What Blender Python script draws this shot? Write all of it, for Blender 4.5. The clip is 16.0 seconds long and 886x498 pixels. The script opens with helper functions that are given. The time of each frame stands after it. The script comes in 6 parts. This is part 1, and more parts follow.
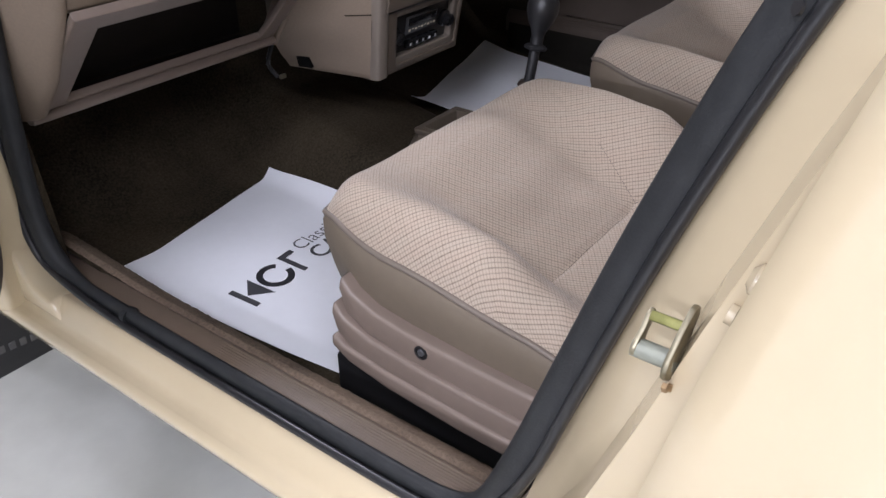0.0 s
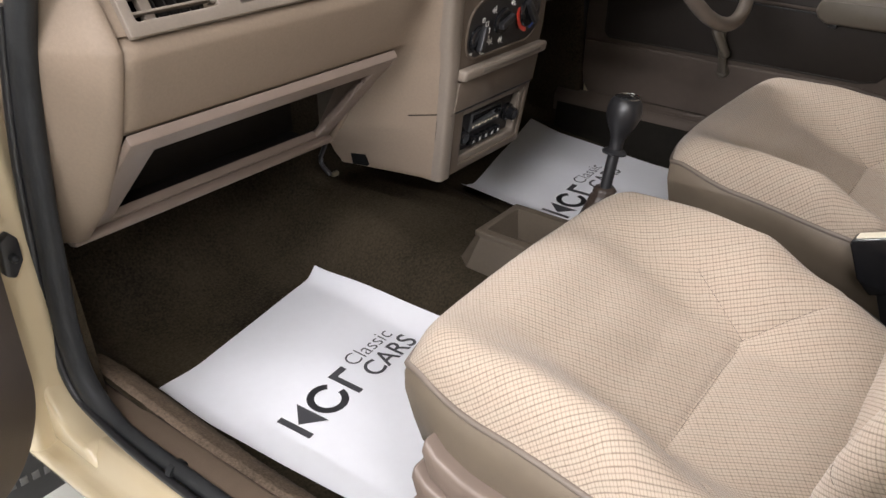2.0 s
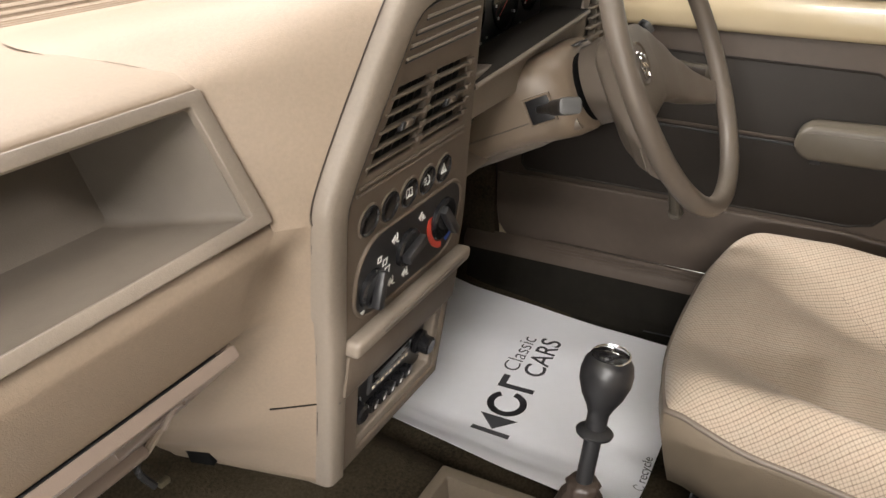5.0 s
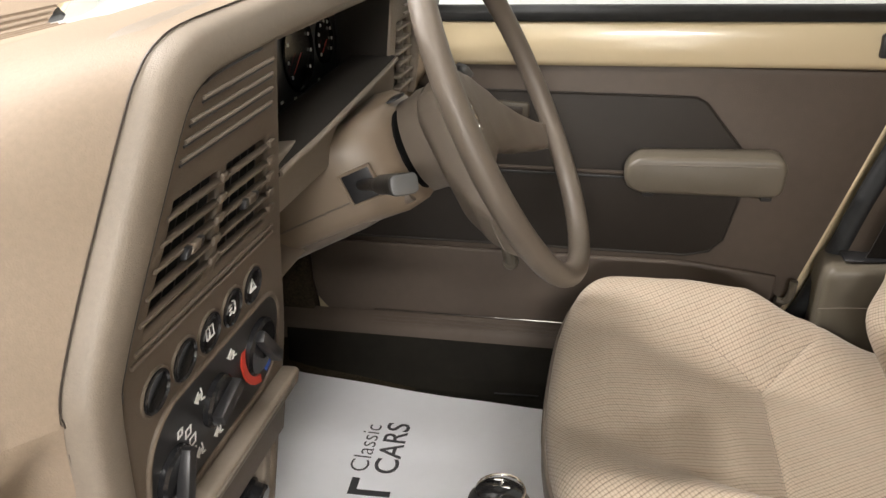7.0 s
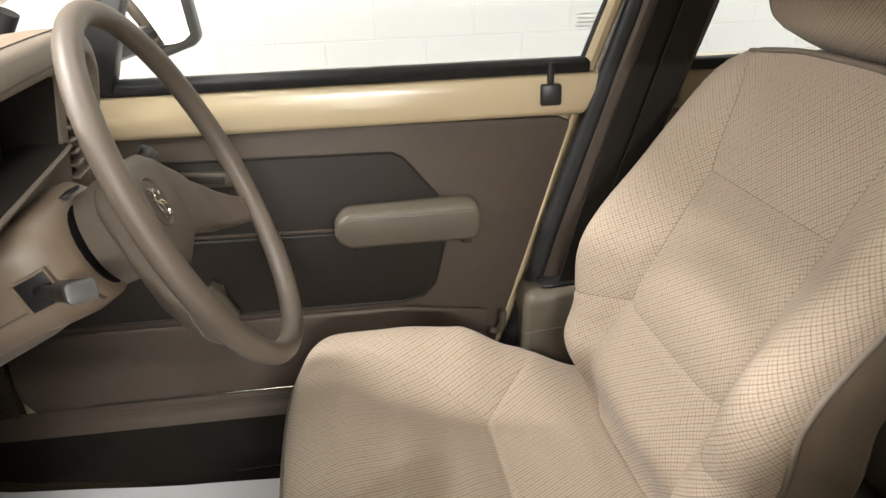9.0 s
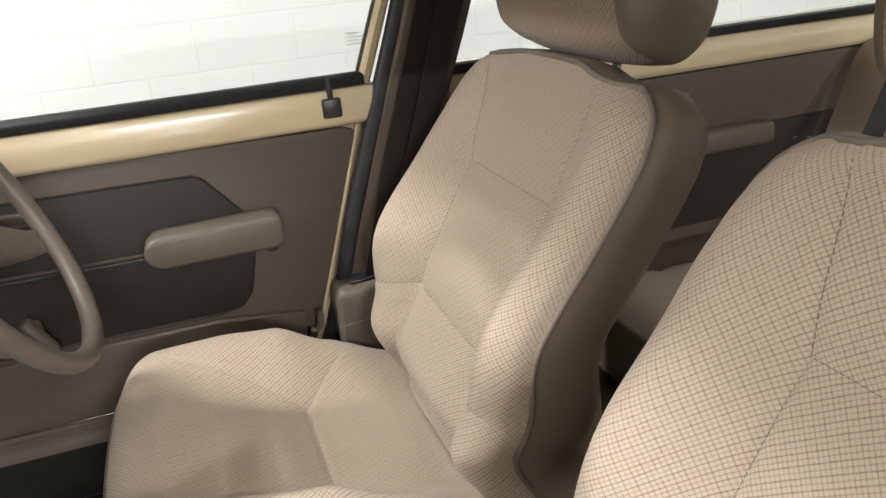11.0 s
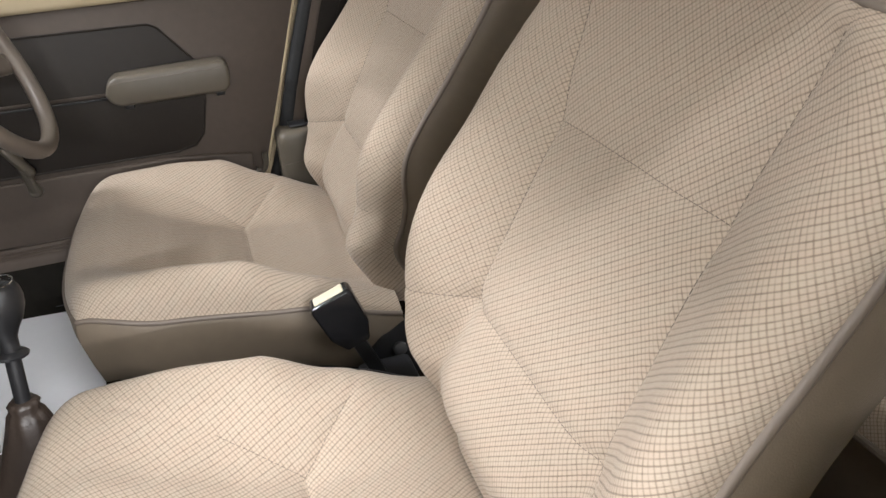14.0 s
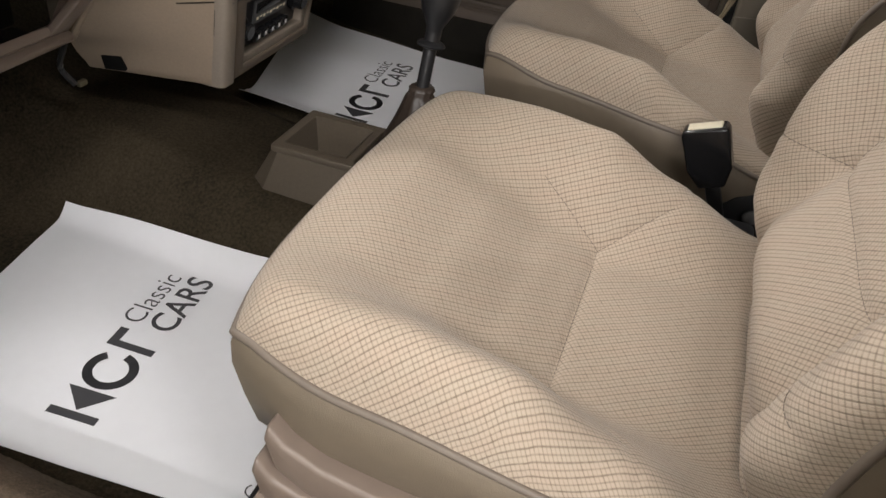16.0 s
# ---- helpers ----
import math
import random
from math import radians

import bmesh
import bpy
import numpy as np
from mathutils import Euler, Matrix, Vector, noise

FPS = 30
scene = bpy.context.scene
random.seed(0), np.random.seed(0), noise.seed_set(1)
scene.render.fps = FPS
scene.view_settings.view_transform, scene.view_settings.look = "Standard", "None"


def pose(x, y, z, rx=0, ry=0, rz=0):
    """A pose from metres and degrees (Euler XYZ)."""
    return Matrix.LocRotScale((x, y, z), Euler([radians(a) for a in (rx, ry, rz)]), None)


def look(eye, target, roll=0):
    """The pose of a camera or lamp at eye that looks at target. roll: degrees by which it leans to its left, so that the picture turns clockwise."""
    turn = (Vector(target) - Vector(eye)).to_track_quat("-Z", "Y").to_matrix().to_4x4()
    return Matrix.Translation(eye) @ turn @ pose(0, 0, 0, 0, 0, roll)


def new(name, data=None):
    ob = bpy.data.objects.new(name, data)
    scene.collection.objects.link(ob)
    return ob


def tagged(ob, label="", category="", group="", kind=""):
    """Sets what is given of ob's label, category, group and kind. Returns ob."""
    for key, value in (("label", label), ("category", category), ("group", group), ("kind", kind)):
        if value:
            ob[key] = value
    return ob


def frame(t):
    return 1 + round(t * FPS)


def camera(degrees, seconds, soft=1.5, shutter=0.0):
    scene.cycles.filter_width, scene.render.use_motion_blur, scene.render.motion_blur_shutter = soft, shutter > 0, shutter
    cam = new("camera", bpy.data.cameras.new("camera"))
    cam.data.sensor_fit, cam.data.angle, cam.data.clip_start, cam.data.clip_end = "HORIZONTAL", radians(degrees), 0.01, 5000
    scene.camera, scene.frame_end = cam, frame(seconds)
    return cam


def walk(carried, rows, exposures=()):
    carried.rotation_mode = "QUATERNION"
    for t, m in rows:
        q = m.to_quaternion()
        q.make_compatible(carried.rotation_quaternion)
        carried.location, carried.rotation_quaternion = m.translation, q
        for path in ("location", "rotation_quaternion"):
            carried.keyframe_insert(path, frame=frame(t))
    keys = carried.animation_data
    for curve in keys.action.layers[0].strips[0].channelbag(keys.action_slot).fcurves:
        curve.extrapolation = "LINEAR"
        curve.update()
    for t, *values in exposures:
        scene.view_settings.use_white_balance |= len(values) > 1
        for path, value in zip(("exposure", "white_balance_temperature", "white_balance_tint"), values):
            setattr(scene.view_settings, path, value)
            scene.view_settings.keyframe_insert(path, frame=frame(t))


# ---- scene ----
cam = camera(58.1, 16.0)
PATH = [
    (0, (-1.207, -0.352, 1.071), (0.164, 0.644, 0.009), 0.2),
    (0.5, (-1.201, -0.327, 1.08), (0.174, 0.685, 0.039), 0.5),
    (1, (-1.2, -0.289, 1.085), (0.179, 0.739, 0.065), 0.7),
    (1.5, (-1.181, -0.242, 1.095), (0.208, 0.793, 0.096), 0.8),
    (2, (-1.138, -0.179, 1.113), (0.268, 0.856, 0.139), 0.9),
    (2.5, (-1.057, -0.136, 1.123), (0.365, 0.9, 0.172), 0.6),
    (3, (-0.963, -0.098, 1.154), (0.484, 0.926, 0.228), 0.5),
    (3.5, (-0.899, -0.06, 1.159), (0.563, 0.959, 0.251), 0.5),
    (4, (-0.829, 0.006, 1.168), (0.669, 0.983, 0.273), -0.0),
    (4.2, (-0.805, 0.036, 1.175), (0.714, 0.979, 0.279), -0.1),
    (6.3, (-0.564, 0.198, 1.159), (1.144, 0.814, 0.321), -1.0),
    (6.5, (-0.553, 0.206, 1.163), (1.177, 0.763, 0.328), -1.3),
    (7, (-0.534, 0.213, 1.157), (1.245, 0.608, 0.335), -1.8),
    (7.5, (-0.527, 0.206, 1.16), (1.287, 0.421, 0.346), -1.8),
    (8, (-0.519, 0.2, 1.166), (1.315, 0.242, 0.369), -1.8),
    (8.5, (-0.518, 0.184, 1.173), (1.324, 0.077, 0.402), -1.7),
    (9, (-0.526, 0.176, 1.184), (1.316, -0.065, 0.442), -1.8),
    (9.5, (-0.543, 0.16, 1.191), (1.292, -0.181, 0.473), -2.3),
    (10, (-0.572, 0.139, 1.193), (1.253, -0.28, 0.491), -3.0),
    (10.2, (-0.583, 0.134, 1.191), (1.234, -0.325, 0.492), -3.3),
    (12.3, (-0.848, 0.023, 1.192), (0.902, -0.591, 0.443), -7.2),
    (12.5, (-0.864, 0.021, 1.188), (0.882, -0.6, 0.434), -7.0),
    (13, (-0.897, 0.02, 1.179), (0.835, -0.594, 0.39), -6.7),
    (13.5, (-0.924, 0.019, 1.166), (0.798, -0.546, 0.32), -5.8),
    (14, (-0.944, 0.017, 1.133), (0.77, -0.468, 0.225), -4.7),
    (14.5, (-0.953, -0.01, 1.094), (0.742, -0.312, 0.078), -2.0),
    (15, (-0.967, -0.034, 1.07), (0.699, -0.074, -0.035), 1.6),
    (15.5, (-0.993, -0.041, 1.041), (0.638, 0.164, -0.099), 5.0),
    (16, (-1.033, -0.034, 1.038), (0.546, 0.406, -0.108), 7.2),
]
EXPOSURES = [(0.0, -0.3, 5700, 20), (1.0, 0.03, 5800, 18), (2.5, 0.48, 6400, 15), (3.5, 0.8, 6500, 13), (4.0, 0.86, 6650, 13), (7.0, 0.92, 6650, 12), (9.0, 0.95, 6600, 11), (10.0, 0.9, 6550, 11), (12.5, 0.78, 6200, 12), (14.0, 0.65, 6150, 12), (15.0, 0.1, 6250, 12), (16.0, -0.13, 6500, 13)]
walk(cam, [(t, look(eye, target, roll)) for t, eye, target, roll in PATH], EXPOSURES)

# ---- light: a white garage lit by unseen ceiling tubes, placed by eye ----
world = bpy.data.worlds.new("garage_air")
scene.world = world
world.use_nodes = True
world.node_tree.nodes["Background"].inputs[0].default_value = (0.9, 0.95, 1.0, 1)
world.node_tree.nodes["Background"].inputs[1].default_value = 0.01


def tube_light(x, y, z, length, watts, along_y=True):
    d = bpy.data.lights.new("ceiling_tube_light", "AREA")
    d.shape, d.size, d.size_y, d.energy, d.color = "RECTANGLE", 0.16, length, watts, (1.0, 0.98, 0.95)
    ob = new("ceiling_tube_light", d)
    ob.matrix_world = pose(x, y, z, 0, 0, 0 if along_y else 90)
    return ob


# tubes out of view, added where the cabin needed light; powers tuned
LAMPS = [(-8.6, -0.6, 800, 2.4), (-3.2, -1.1, 66, 1.2), (-4.3, -1.1, 115, 1.0), (-5.4, 1.6, 30, 1.5), (-2.3, 0.3, 35, 1.2), (0.5, -0.25, 16, 1.0), (0.5, 2.0, 90, 0.6), (2.2, 0.6, 4, 1.0), (0.0, 4.7, 210, 0.8), (-1.7, 3.2, 25, 0.6), (-2.8, -2.8, 110, 1.5), (1.9, -2.6, 15, 1.0)]
for lx, ly, lw, ll in LAMPS:
    tube_light(lx, ly, 3.28, ll, lw)


# ---- materials ----
def mat(name, base, rough=0.5, metal=0.0, noise_scale=60.0, vary=0.12, bump=0.15, bump_scale=900.0, coat=0.0, big=4.0, spec=0.5):
    """Plain surface with variation at two scales and a fine grain in relief."""
    m = bpy.data.materials.new(name)
    m.use_nodes = True
    nt = m.node_tree
    b = nt.nodes["Principled BSDF"]
    co = nt.nodes.new("ShaderNodeTexCoord")
    n1 = nt.nodes.new("ShaderNodeTexNoise")
    n1.inputs["Scale"].default_value, n1.inputs["Detail"].default_value = noise_scale, 5
    n2 = nt.nodes.new("ShaderNodeTexNoise")
    n2.inputs["Scale"].default_value, n2.inputs["Detail"].default_value = big, 3
    nt.links.new(co.outputs["Object"], n1.inputs["Vector"])
    nt.links.new(co.outputs["Object"], n2.inputs["Vector"])
    mixf = nt.nodes.new("ShaderNodeMath")
    mixf.operation = "ADD"
    nt.links.new(n1.outputs["Fac"], mixf.inputs[0])
    nt.links.new(n2.outputs["Fac"], mixf.inputs[1])
    ramp = nt.nodes.new("ShaderNodeMapRange")
    ramp.inputs["From Min"].default_value, ramp.inputs["From Max"].default_value = 0.6, 1.4
    ramp.inputs["To Min"].default_value, ramp.inputs["To Max"].default_value = 1 - vary, 1 + vary
    nt.links.new(mixf.outputs[0], ramp.inputs["Value"])
    hsv = nt.nodes.new("ShaderNodeHueSaturation")
    hsv.inputs["Color"].default_value = (*base, 1)
    nt.links.new(ramp.outputs[0], hsv.inputs["Value"])
    nt.links.new(hsv.outputs[0], b.inputs["Base Color"])
    b.inputs["Roughness"].default_value, b.inputs["Metallic"].default_value = rough, metal
    b.inputs["Coat Weight"].default_value, b.inputs["Coat Roughness"].default_value = coat, 0.08
    b.inputs["Specular IOR Level"].default_value = spec
    if bump:
        n3 = nt.nodes.new("ShaderNodeTexNoise")
        n3.inputs["Scale"].default_value, n3.inputs["Detail"].default_value = bump_scale, 2
        nt.links.new(co.outputs["Object"], n3.inputs["Vector"])
        bp = nt.nodes.new("ShaderNodeBump")
        bp.inputs["Strength"].default_value, bp.inputs["Distance"].default_value = bump, 0.001
        nt.links.new(n3.outputs["Fac"], bp.inputs["Height"])
        nt.links.new(bp.outputs[0], b.inputs["Normal"])
    return m


def fabric(name, base, turn, pitch=0.0088):
    """Woven check cloth cut on the bias: dark ribs, fainter threads across, a weak line between each pair, tinted yarns."""
    m = bpy.data.materials.new(name)
    m.use_nodes = True
    nt = m.node_tree
    b = nt.nodes["Principled BSDF"]
    uv = nt.nodes.new("ShaderNodeUVMap")
    sep = nt.nodes.new("ShaderNodeSeparateXYZ")
    warp = nt.nodes.new("ShaderNodeTexNoise")
    warp.inputs["Scale"].default_value = 9.0
    nt.links.new(uv.outputs[0], warp.inputs["Vector"])
    wob = nt.nodes.new("ShaderNodeVectorMath")
    wob.operation = "MULTIPLY_ADD"
    nt.links.new(warp.outputs["Color"], wob.inputs[0])
    wob.inputs[1].default_value = (0.002, 0.002, 0)
    nt.links.new(uv.outputs[0], wob.inputs[2])
    rot = nt.nodes.new("ShaderNodeVectorRotate")
    rot.rotation_type = "Z_AXIS"
    rot.inputs["Angle"].default_value = radians(turn)
    nt.links.new(wob.outputs[0], rot.inputs["Vector"])
    nt.links.new(rot.outputs[0], sep.inputs[0])

    def lines(src, width, p, shift=0.0):
        a = nt.nodes.new("ShaderNodeMath")
        a.operation = "MULTIPLY_ADD"
        nt.links.new(src, a.inputs[0])
        a.inputs[1].default_value, a.inputs[2].default_value = 1 / p, shift
        f = nt.nodes.new("ShaderNodeMath")
        f.operation = "PINGPONG"
        nt.links.new(a.outputs[0], f.inputs[0])
        f.inputs[1].default_value = 0.5
        r = nt.nodes.new("ShaderNodeMapRange")
        r.interpolation_type = "SMOOTHSTEP"
        r.inputs["From Min"].default_value, r.inputs["From Max"].default_value = 0.0, width
        r.inputs["To Min"].default_value, r.inputs["To Max"].default_value = 1.0, 0.0
        nt.links.new(f.outputs[0], r.inputs["Value"])
        return r.outputs[0]

    def pair(src, p, weak):
        m_ = nt.nodes.new("ShaderNodeMath")
        m_.operation = "MULTIPLY_ADD"
        nt.links.new(lines(src, 0.125, p, 0.5), m_.inputs[0])
        m_.inputs[1].default_value = weak
        nt.links.new(lines(src, 0.135, p), m_.inputs[2])
        return m_.outputs[0]

    rib = pair(sep.outputs["X"], pitch, 0.68)
    cross = pair(sep.outputs["Y"], pitch * 0.95, 0.7)
    tint = lines(sep.outputs["X"], 0.5, pitch * 3)
    fine = nt.nodes.new("ShaderNodeTexNoise")
    fine.inputs["Scale"].default_value, fine.inputs["Detail"].default_value = 700.0, 3
    nt.links.new(uv.outputs[0], fine.inputs["Vector"])
    large = nt.nodes.new("ShaderNodeTexNoise")
    large.inputs["Scale"].default_value, large.inputs["Detail"].default_value = 7.0, 4
    nt.links.new(uv.outputs[0], large.inputs["Vector"])

    def mix(fac, a, bcol, k=1.0):
        x = nt.nodes.new("ShaderNodeMix")
        x.data_type = "RGBA"
        if k != 1.0:
            mm = nt.nodes.new("ShaderNodeMath")
            mm.operation = "MULTIPLY"
            nt.links.new(fac, mm.inputs[0])
            mm.inputs[1].default_value = k
            fac = mm.outputs[0]
        nt.links.new(fac, x.inputs["Factor"])
        for sock, v in ((x.inputs["A"], a), (x.inputs["B"], bcol)):
            if isinstance(v, tuple):
                sock.default_value = (*v, 1)
            else:
                nt.links.new(v, sock)
        return x.outputs["Result"]

    patch = nt.nodes.new("ShaderNodeTexNoise")
    patch.inputs["Scale"].default_value, patch.inputs["Detail"].default_value = 38.0, 3
    nt.links.new(uv.outputs[0], patch.inputs["Vector"])

    def uneven(src, lo):
        r = nt.nodes.new("ShaderNodeMapRange")
        r.inputs["From Min"].default_value, r.inputs["From Max"].default_value = 0.3, 0.7
        r.inputs["To Min"].default_value, r.inputs["To Max"].default_value = lo, 1.0
        nt.links.new(thick.outputs["Fac"], r.inputs["Value"])
        mm = nt.nodes.new("ShaderNodeMath")
        mm.operation = "MULTIPLY"
        nt.links.new(src, mm.inputs[0])
        nt.links.new(r.outputs[0], mm.inputs[1])
        return mm.outputs[0]

    thick = nt.nodes.new("ShaderNodeTexNoise")
    thick.inputs["Scale"].default_value, thick.inputs["Detail"].default_value = 160.0, 2
    nt.links.new(uv.outputs[0], thick.inputs["Vector"])
    rib, cross = uneven(rib, 0.62), uneven(cross, 0.45)
    c = mix(tint, base, (base[0] * 1.03, base[1] * 0.96, base[2] * 0.95), 0.6)
    c = mix(patch.outputs["Fac"], c, (base[0] * 1.08, base[1] * 0.93, base[2] * 0.9), 0.55)
    c = mix(large.outputs["Fac"], c, (base[0] * 0.86, base[1] * 0.86, base[2] * 0.86), 0.35)
    c = mix(cross, c, (base[0] * 0.38, base[1] * 0.34, base[2] * 0.32), 0.8)
    c = mix(rib, c, (base[0] * 0.32, base[1] * 0.29, base[2] * 0.275), 0.88)
    c = mix(fine.outputs["Fac"], c, (base[0] * 0.7, base[1] * 0.7, base[2] * 0.7), 0.25)
    nt.links.new(c, b.inputs["Base Color"])
    b.inputs["Roughness"].default_value = 0.92
    b.inputs["Specular IOR Level"].default_value = 0.15
    b.inputs["Sheen Weight"].default_value = 0.15
    h = nt.nodes.new("ShaderNodeMath")
    h.operation = "MULTIPLY_ADD"
    nt.links.new(rib, h.inputs[0])
    h.inputs[1].default_value = -1.0
    nt.links.new(fine.outputs["Fac"], h.inputs[2])
    bp = nt.nodes.new("ShaderNodeBump")
    bp.inputs["Strength"].default_value, bp.inputs["Distance"].default_value = 0.35, 0.0012
    nt.links.new(h.outputs[0], bp.inputs["Height"])
    nt.links.new(bp.outputs[0], b.inputs["Normal"])
    return m


def glass_mat(name, tint=(0.97, 0.98, 0.97)):
    m = bpy.data.materials.new(name)
    m.use_nodes = True
    nt = m.node_tree
    nt.nodes.remove(nt.nodes["Principled BSDF"])
    t = nt.nodes.new("ShaderNodeBsdfTransparent")
    t.inputs[0].default_value = (*tint, 1)
    g = nt.nodes.new("ShaderNodeBsdfGlossy")
    g.inputs["Roughness"].default_value = 0.02
    fr = nt.nodes.new("ShaderNodeFresnel")
    fr.inputs[0].default_value = 1.25
    mx = nt.nodes.new("ShaderNodeMixShader")
    nt.links.new(fr.outputs[0], mx.inputs[0])
    nt.links.new(t.outputs[0], mx.inputs[1])
    nt.links.new(g.outputs[0], mx.inputs[2])
    nt.links.new(mx.outputs[0], nt.nodes["Material Output"].inputs[0])
    return m


M_CLOTH = fabric("seat_cloth", (0.45, 0.385, 0.305), 35)
M_CLOTH_BACK = fabric("seat_back_cloth", (0.45, 0.385, 0.305), -50)
M_VINYL = mat("seat_vinyl", (0.165, 0.132, 0.095), 0.5, bump=0.3, bump_scale=700, vary=0.08)
M_PIPE = mat("seat_piping", (0.16, 0.13, 0.104), 0.55, vary=0.08)
M_BASE = mat("seat_base_plastic", (0.2, 0.155, 0.125), 0.42, bump=0.2, vary=0.06)
M_DASH = mat("dash_plastic", (0.22, 0.17, 0.124), 0.6, spec=0.35, bump=0.3, bump_scale=900, vary=0.09, noise_scale=300)
M_TAUPE = mat("console_plastic", (0.19, 0.158, 0.126), 0.5, bump=0.3, bump_scale=1000, vary=0.09, noise_scale=300)
# the band's taupe darkened, as the face turns away from the light
M_PANEL = mat("console_face_shaded", (0.108, 0.084, 0.062), 0.55, bump=0.3, bump_scale=1000, vary=0.09, noise_scale=300)
M_BIN = mat("shelf_liner_plastic", (0.13, 0.109, 0.087), 0.6, bump=0.2, vary=0.08)
M_TRAY = mat("tray_plastic", (0.1, 0.08, 0.058), 0.5, bump=0.3, bump_scale=900, vary=0.12, noise_scale=200)
M_COLUMN = mat("column_plastic", (0.175, 0.134, 0.096), 0.4, bump=0.15, vary=0.05)
M_WHEEL = mat("wheel_grip_plastic", (0.12, 0.098, 0.078), 0.45, bump=0.3, vary=0.06)
M_CARD = mat("door_card_vinyl", (0.086, 0.067, 0.053), 0.5, bump=0.3, bump_scale=600, vary=0.08, spec=0.25)
M_INSET = mat("door_inset_vinyl", (0.028, 0.023, 0.019), 0.52, bump=0.3, bump_scale=600, vary=0.08, spec=0.25)
M_ARM = mat("armrest_plastic", (0.105, 0.09, 0.068), 0.42, bump=0.2, vary=0.06)
M_CREAM = mat("cream_car_paint", (0.565, 0.47, 0.31), 0.25, bump=0, coat=0.7, vary=0.02, big=2.0)
M_RUBBER = mat("black_rubber", (0.02, 0.021, 0.022), 0.55, bump=0.3, bump_scale=400, vary=0.3, spec=0.3)
M_BLACK = mat("black_plastic", (0.016, 0.016, 0.017), 0.38, bump=0.1, vary=0.15)
M_GLOSSBLACK = mat("gloss_black_plastic", (0.012, 0.012, 0.013), 0.15, bump=0, vary=0.05)
M_GREY = mat("grey_switch_plastic", (0.07, 0.07, 0.072), 0.4, bump=0.1, vary=0.08)
M_LEATHER = mat("gear_boot_leather", (0.036, 0.026, 0.02), 0.42, bump=0.6, bump_scale=160, vary=0.2)
M_PAPER = mat("white_paper", (0.8, 0.81, 0.84), 0.6, bump=0.08, bump_scale=40, vary=0.02)
M_INK = mat("dark_grey_ink", (0.055, 0.055, 0.06), 0.55, bump=0, vary=0.1)
M_CHROME = mat("chrome", (0.8, 0.8, 0.8), 0.12, metal=1.0, bump=0, vary=0.02)
M_ZINC = mat("zinc_passivated_steel", (0.3, 0.27, 0.19), 0.5, metal=1.0, bump=0.3, bump_scale=120, vary=0.25, noise_scale=90)
M_RED = mat("red_marking", (0.55, 0.05, 0.03), 0.4, bump=0)
M_BLUE = mat("blue_marking", (0.03, 0.07, 0.3), 0.4, bump=0)
M_WHITEMARK = mat("white_marking", (0.7, 0.7, 0.68), 0.5, bump=0, vary=0.03)
M_IVORY = mat("ivory_plastic", (0.75, 0.68, 0.52), 0.35, bump=0, vary=0.03)
M_WALL = mat("white_painted_block", (0.455, 0.468, 0.468), 0.6, bump=0.5, bump_scale=90, vary=0.025, noise_scale=20, big=1.5)
M_CEIL = mat("white_ceiling", (0.5, 0.5, 0.48), 0.8, bump=0.1, vary=0.03)
M_GROUND = mat("pale_garage_floor", (0.5, 0.5, 0.46), 0.3, bump=0.2, bump_scale=60, vary=0.1, noise_scale=14, big=1.2)
M_LINER = mat("headlining", (0.42, 0.38, 0.32), 0.9, bump=0.3, bump_scale=500, vary=0.04)
M_GLASS = glass_mat("window_glass")
# near black that stands in for shade inside openings and over the pedals
M_VOID = mat("cavity_shade", (0.006, 0.006, 0.006), 0.95, bump=0, vary=0.1, spec=0.05)
# dark trim; on the glove tray and driver's fascia it paints shade
M_TRIM_SHADE = mat("dark_trim_and_shade", (0.022, 0.019, 0.016), 0.85, spec=0.2, bump=0.2, vary=0.08)
M_TIP = mat("pale_grey_plastic", (0.085, 0.085, 0.084), 0.4, bump=0.1, vary=0.05)
M_STITCH = mat("dark_thread", (0.15, 0.12, 0.095), 0.8, bump=0.2, vary=0.2)
M_SCUFF = mat("sill_trim_plastic", (0.125, 0.092, 0.066), 0.5, bump=0.25, bump_scale=500, vary=0.1)
M_RUST = mat("rust_stain", (0.33, 0.22, 0.11), 0.8, bump=0.3, vary=0.4, noise_scale=200)
M_PASSIVATE = mat("yellow_green_passivate", (0.2, 0.195, 0.06), 0.5, metal=0.5, bump=0.3, bump_scale=150, vary=0.25, noise_scale=120)
M_PIN = mat("worn_pale_steel", (0.27, 0.28, 0.23), 0.5, metal=0.3, bump=0.3, bump_scale=150, vary=0.15, noise_scale=120)
# near black for the sill side and the shaded carpet beside it
M_SILL_SHADE = mat("sill_and_carpet_shade", (0.011, 0.0095, 0.007), 0.8, bump=0.3, bump_scale=300, vary=0.3, noise_scale=40, spec=0.15)
M_MIRROR = mat("mirror_silver", (0.9, 0.9, 0.9), 0.01, metal=1.0, bump=0, vary=0.0)


def carpet_mat():
    m = mat("brown_carpet", (0.037, 0.029, 0.0185), 0.95, noise_scale=240, vary=0.75, big=5.0, bump=1.0, bump_scale=420, spec=0.1)
    return m


M_CARPET = carpet_mat()
# carpet brown raised in colour for the light at the door edge
M_LIT_CARPET = mat("lit_carpet_edge", (0.14, 0.105, 0.076), 0.95, noise_scale=260, vary=0.55, big=9.0, bump=1.0, bump_scale=420, spec=0.1)


# ---- building helpers ----
def finish(me, material, angle=35):
    me.materials.append(material)
    me.shade_smooth()
    me.set_sharp_from_angle(angle=radians(angle))


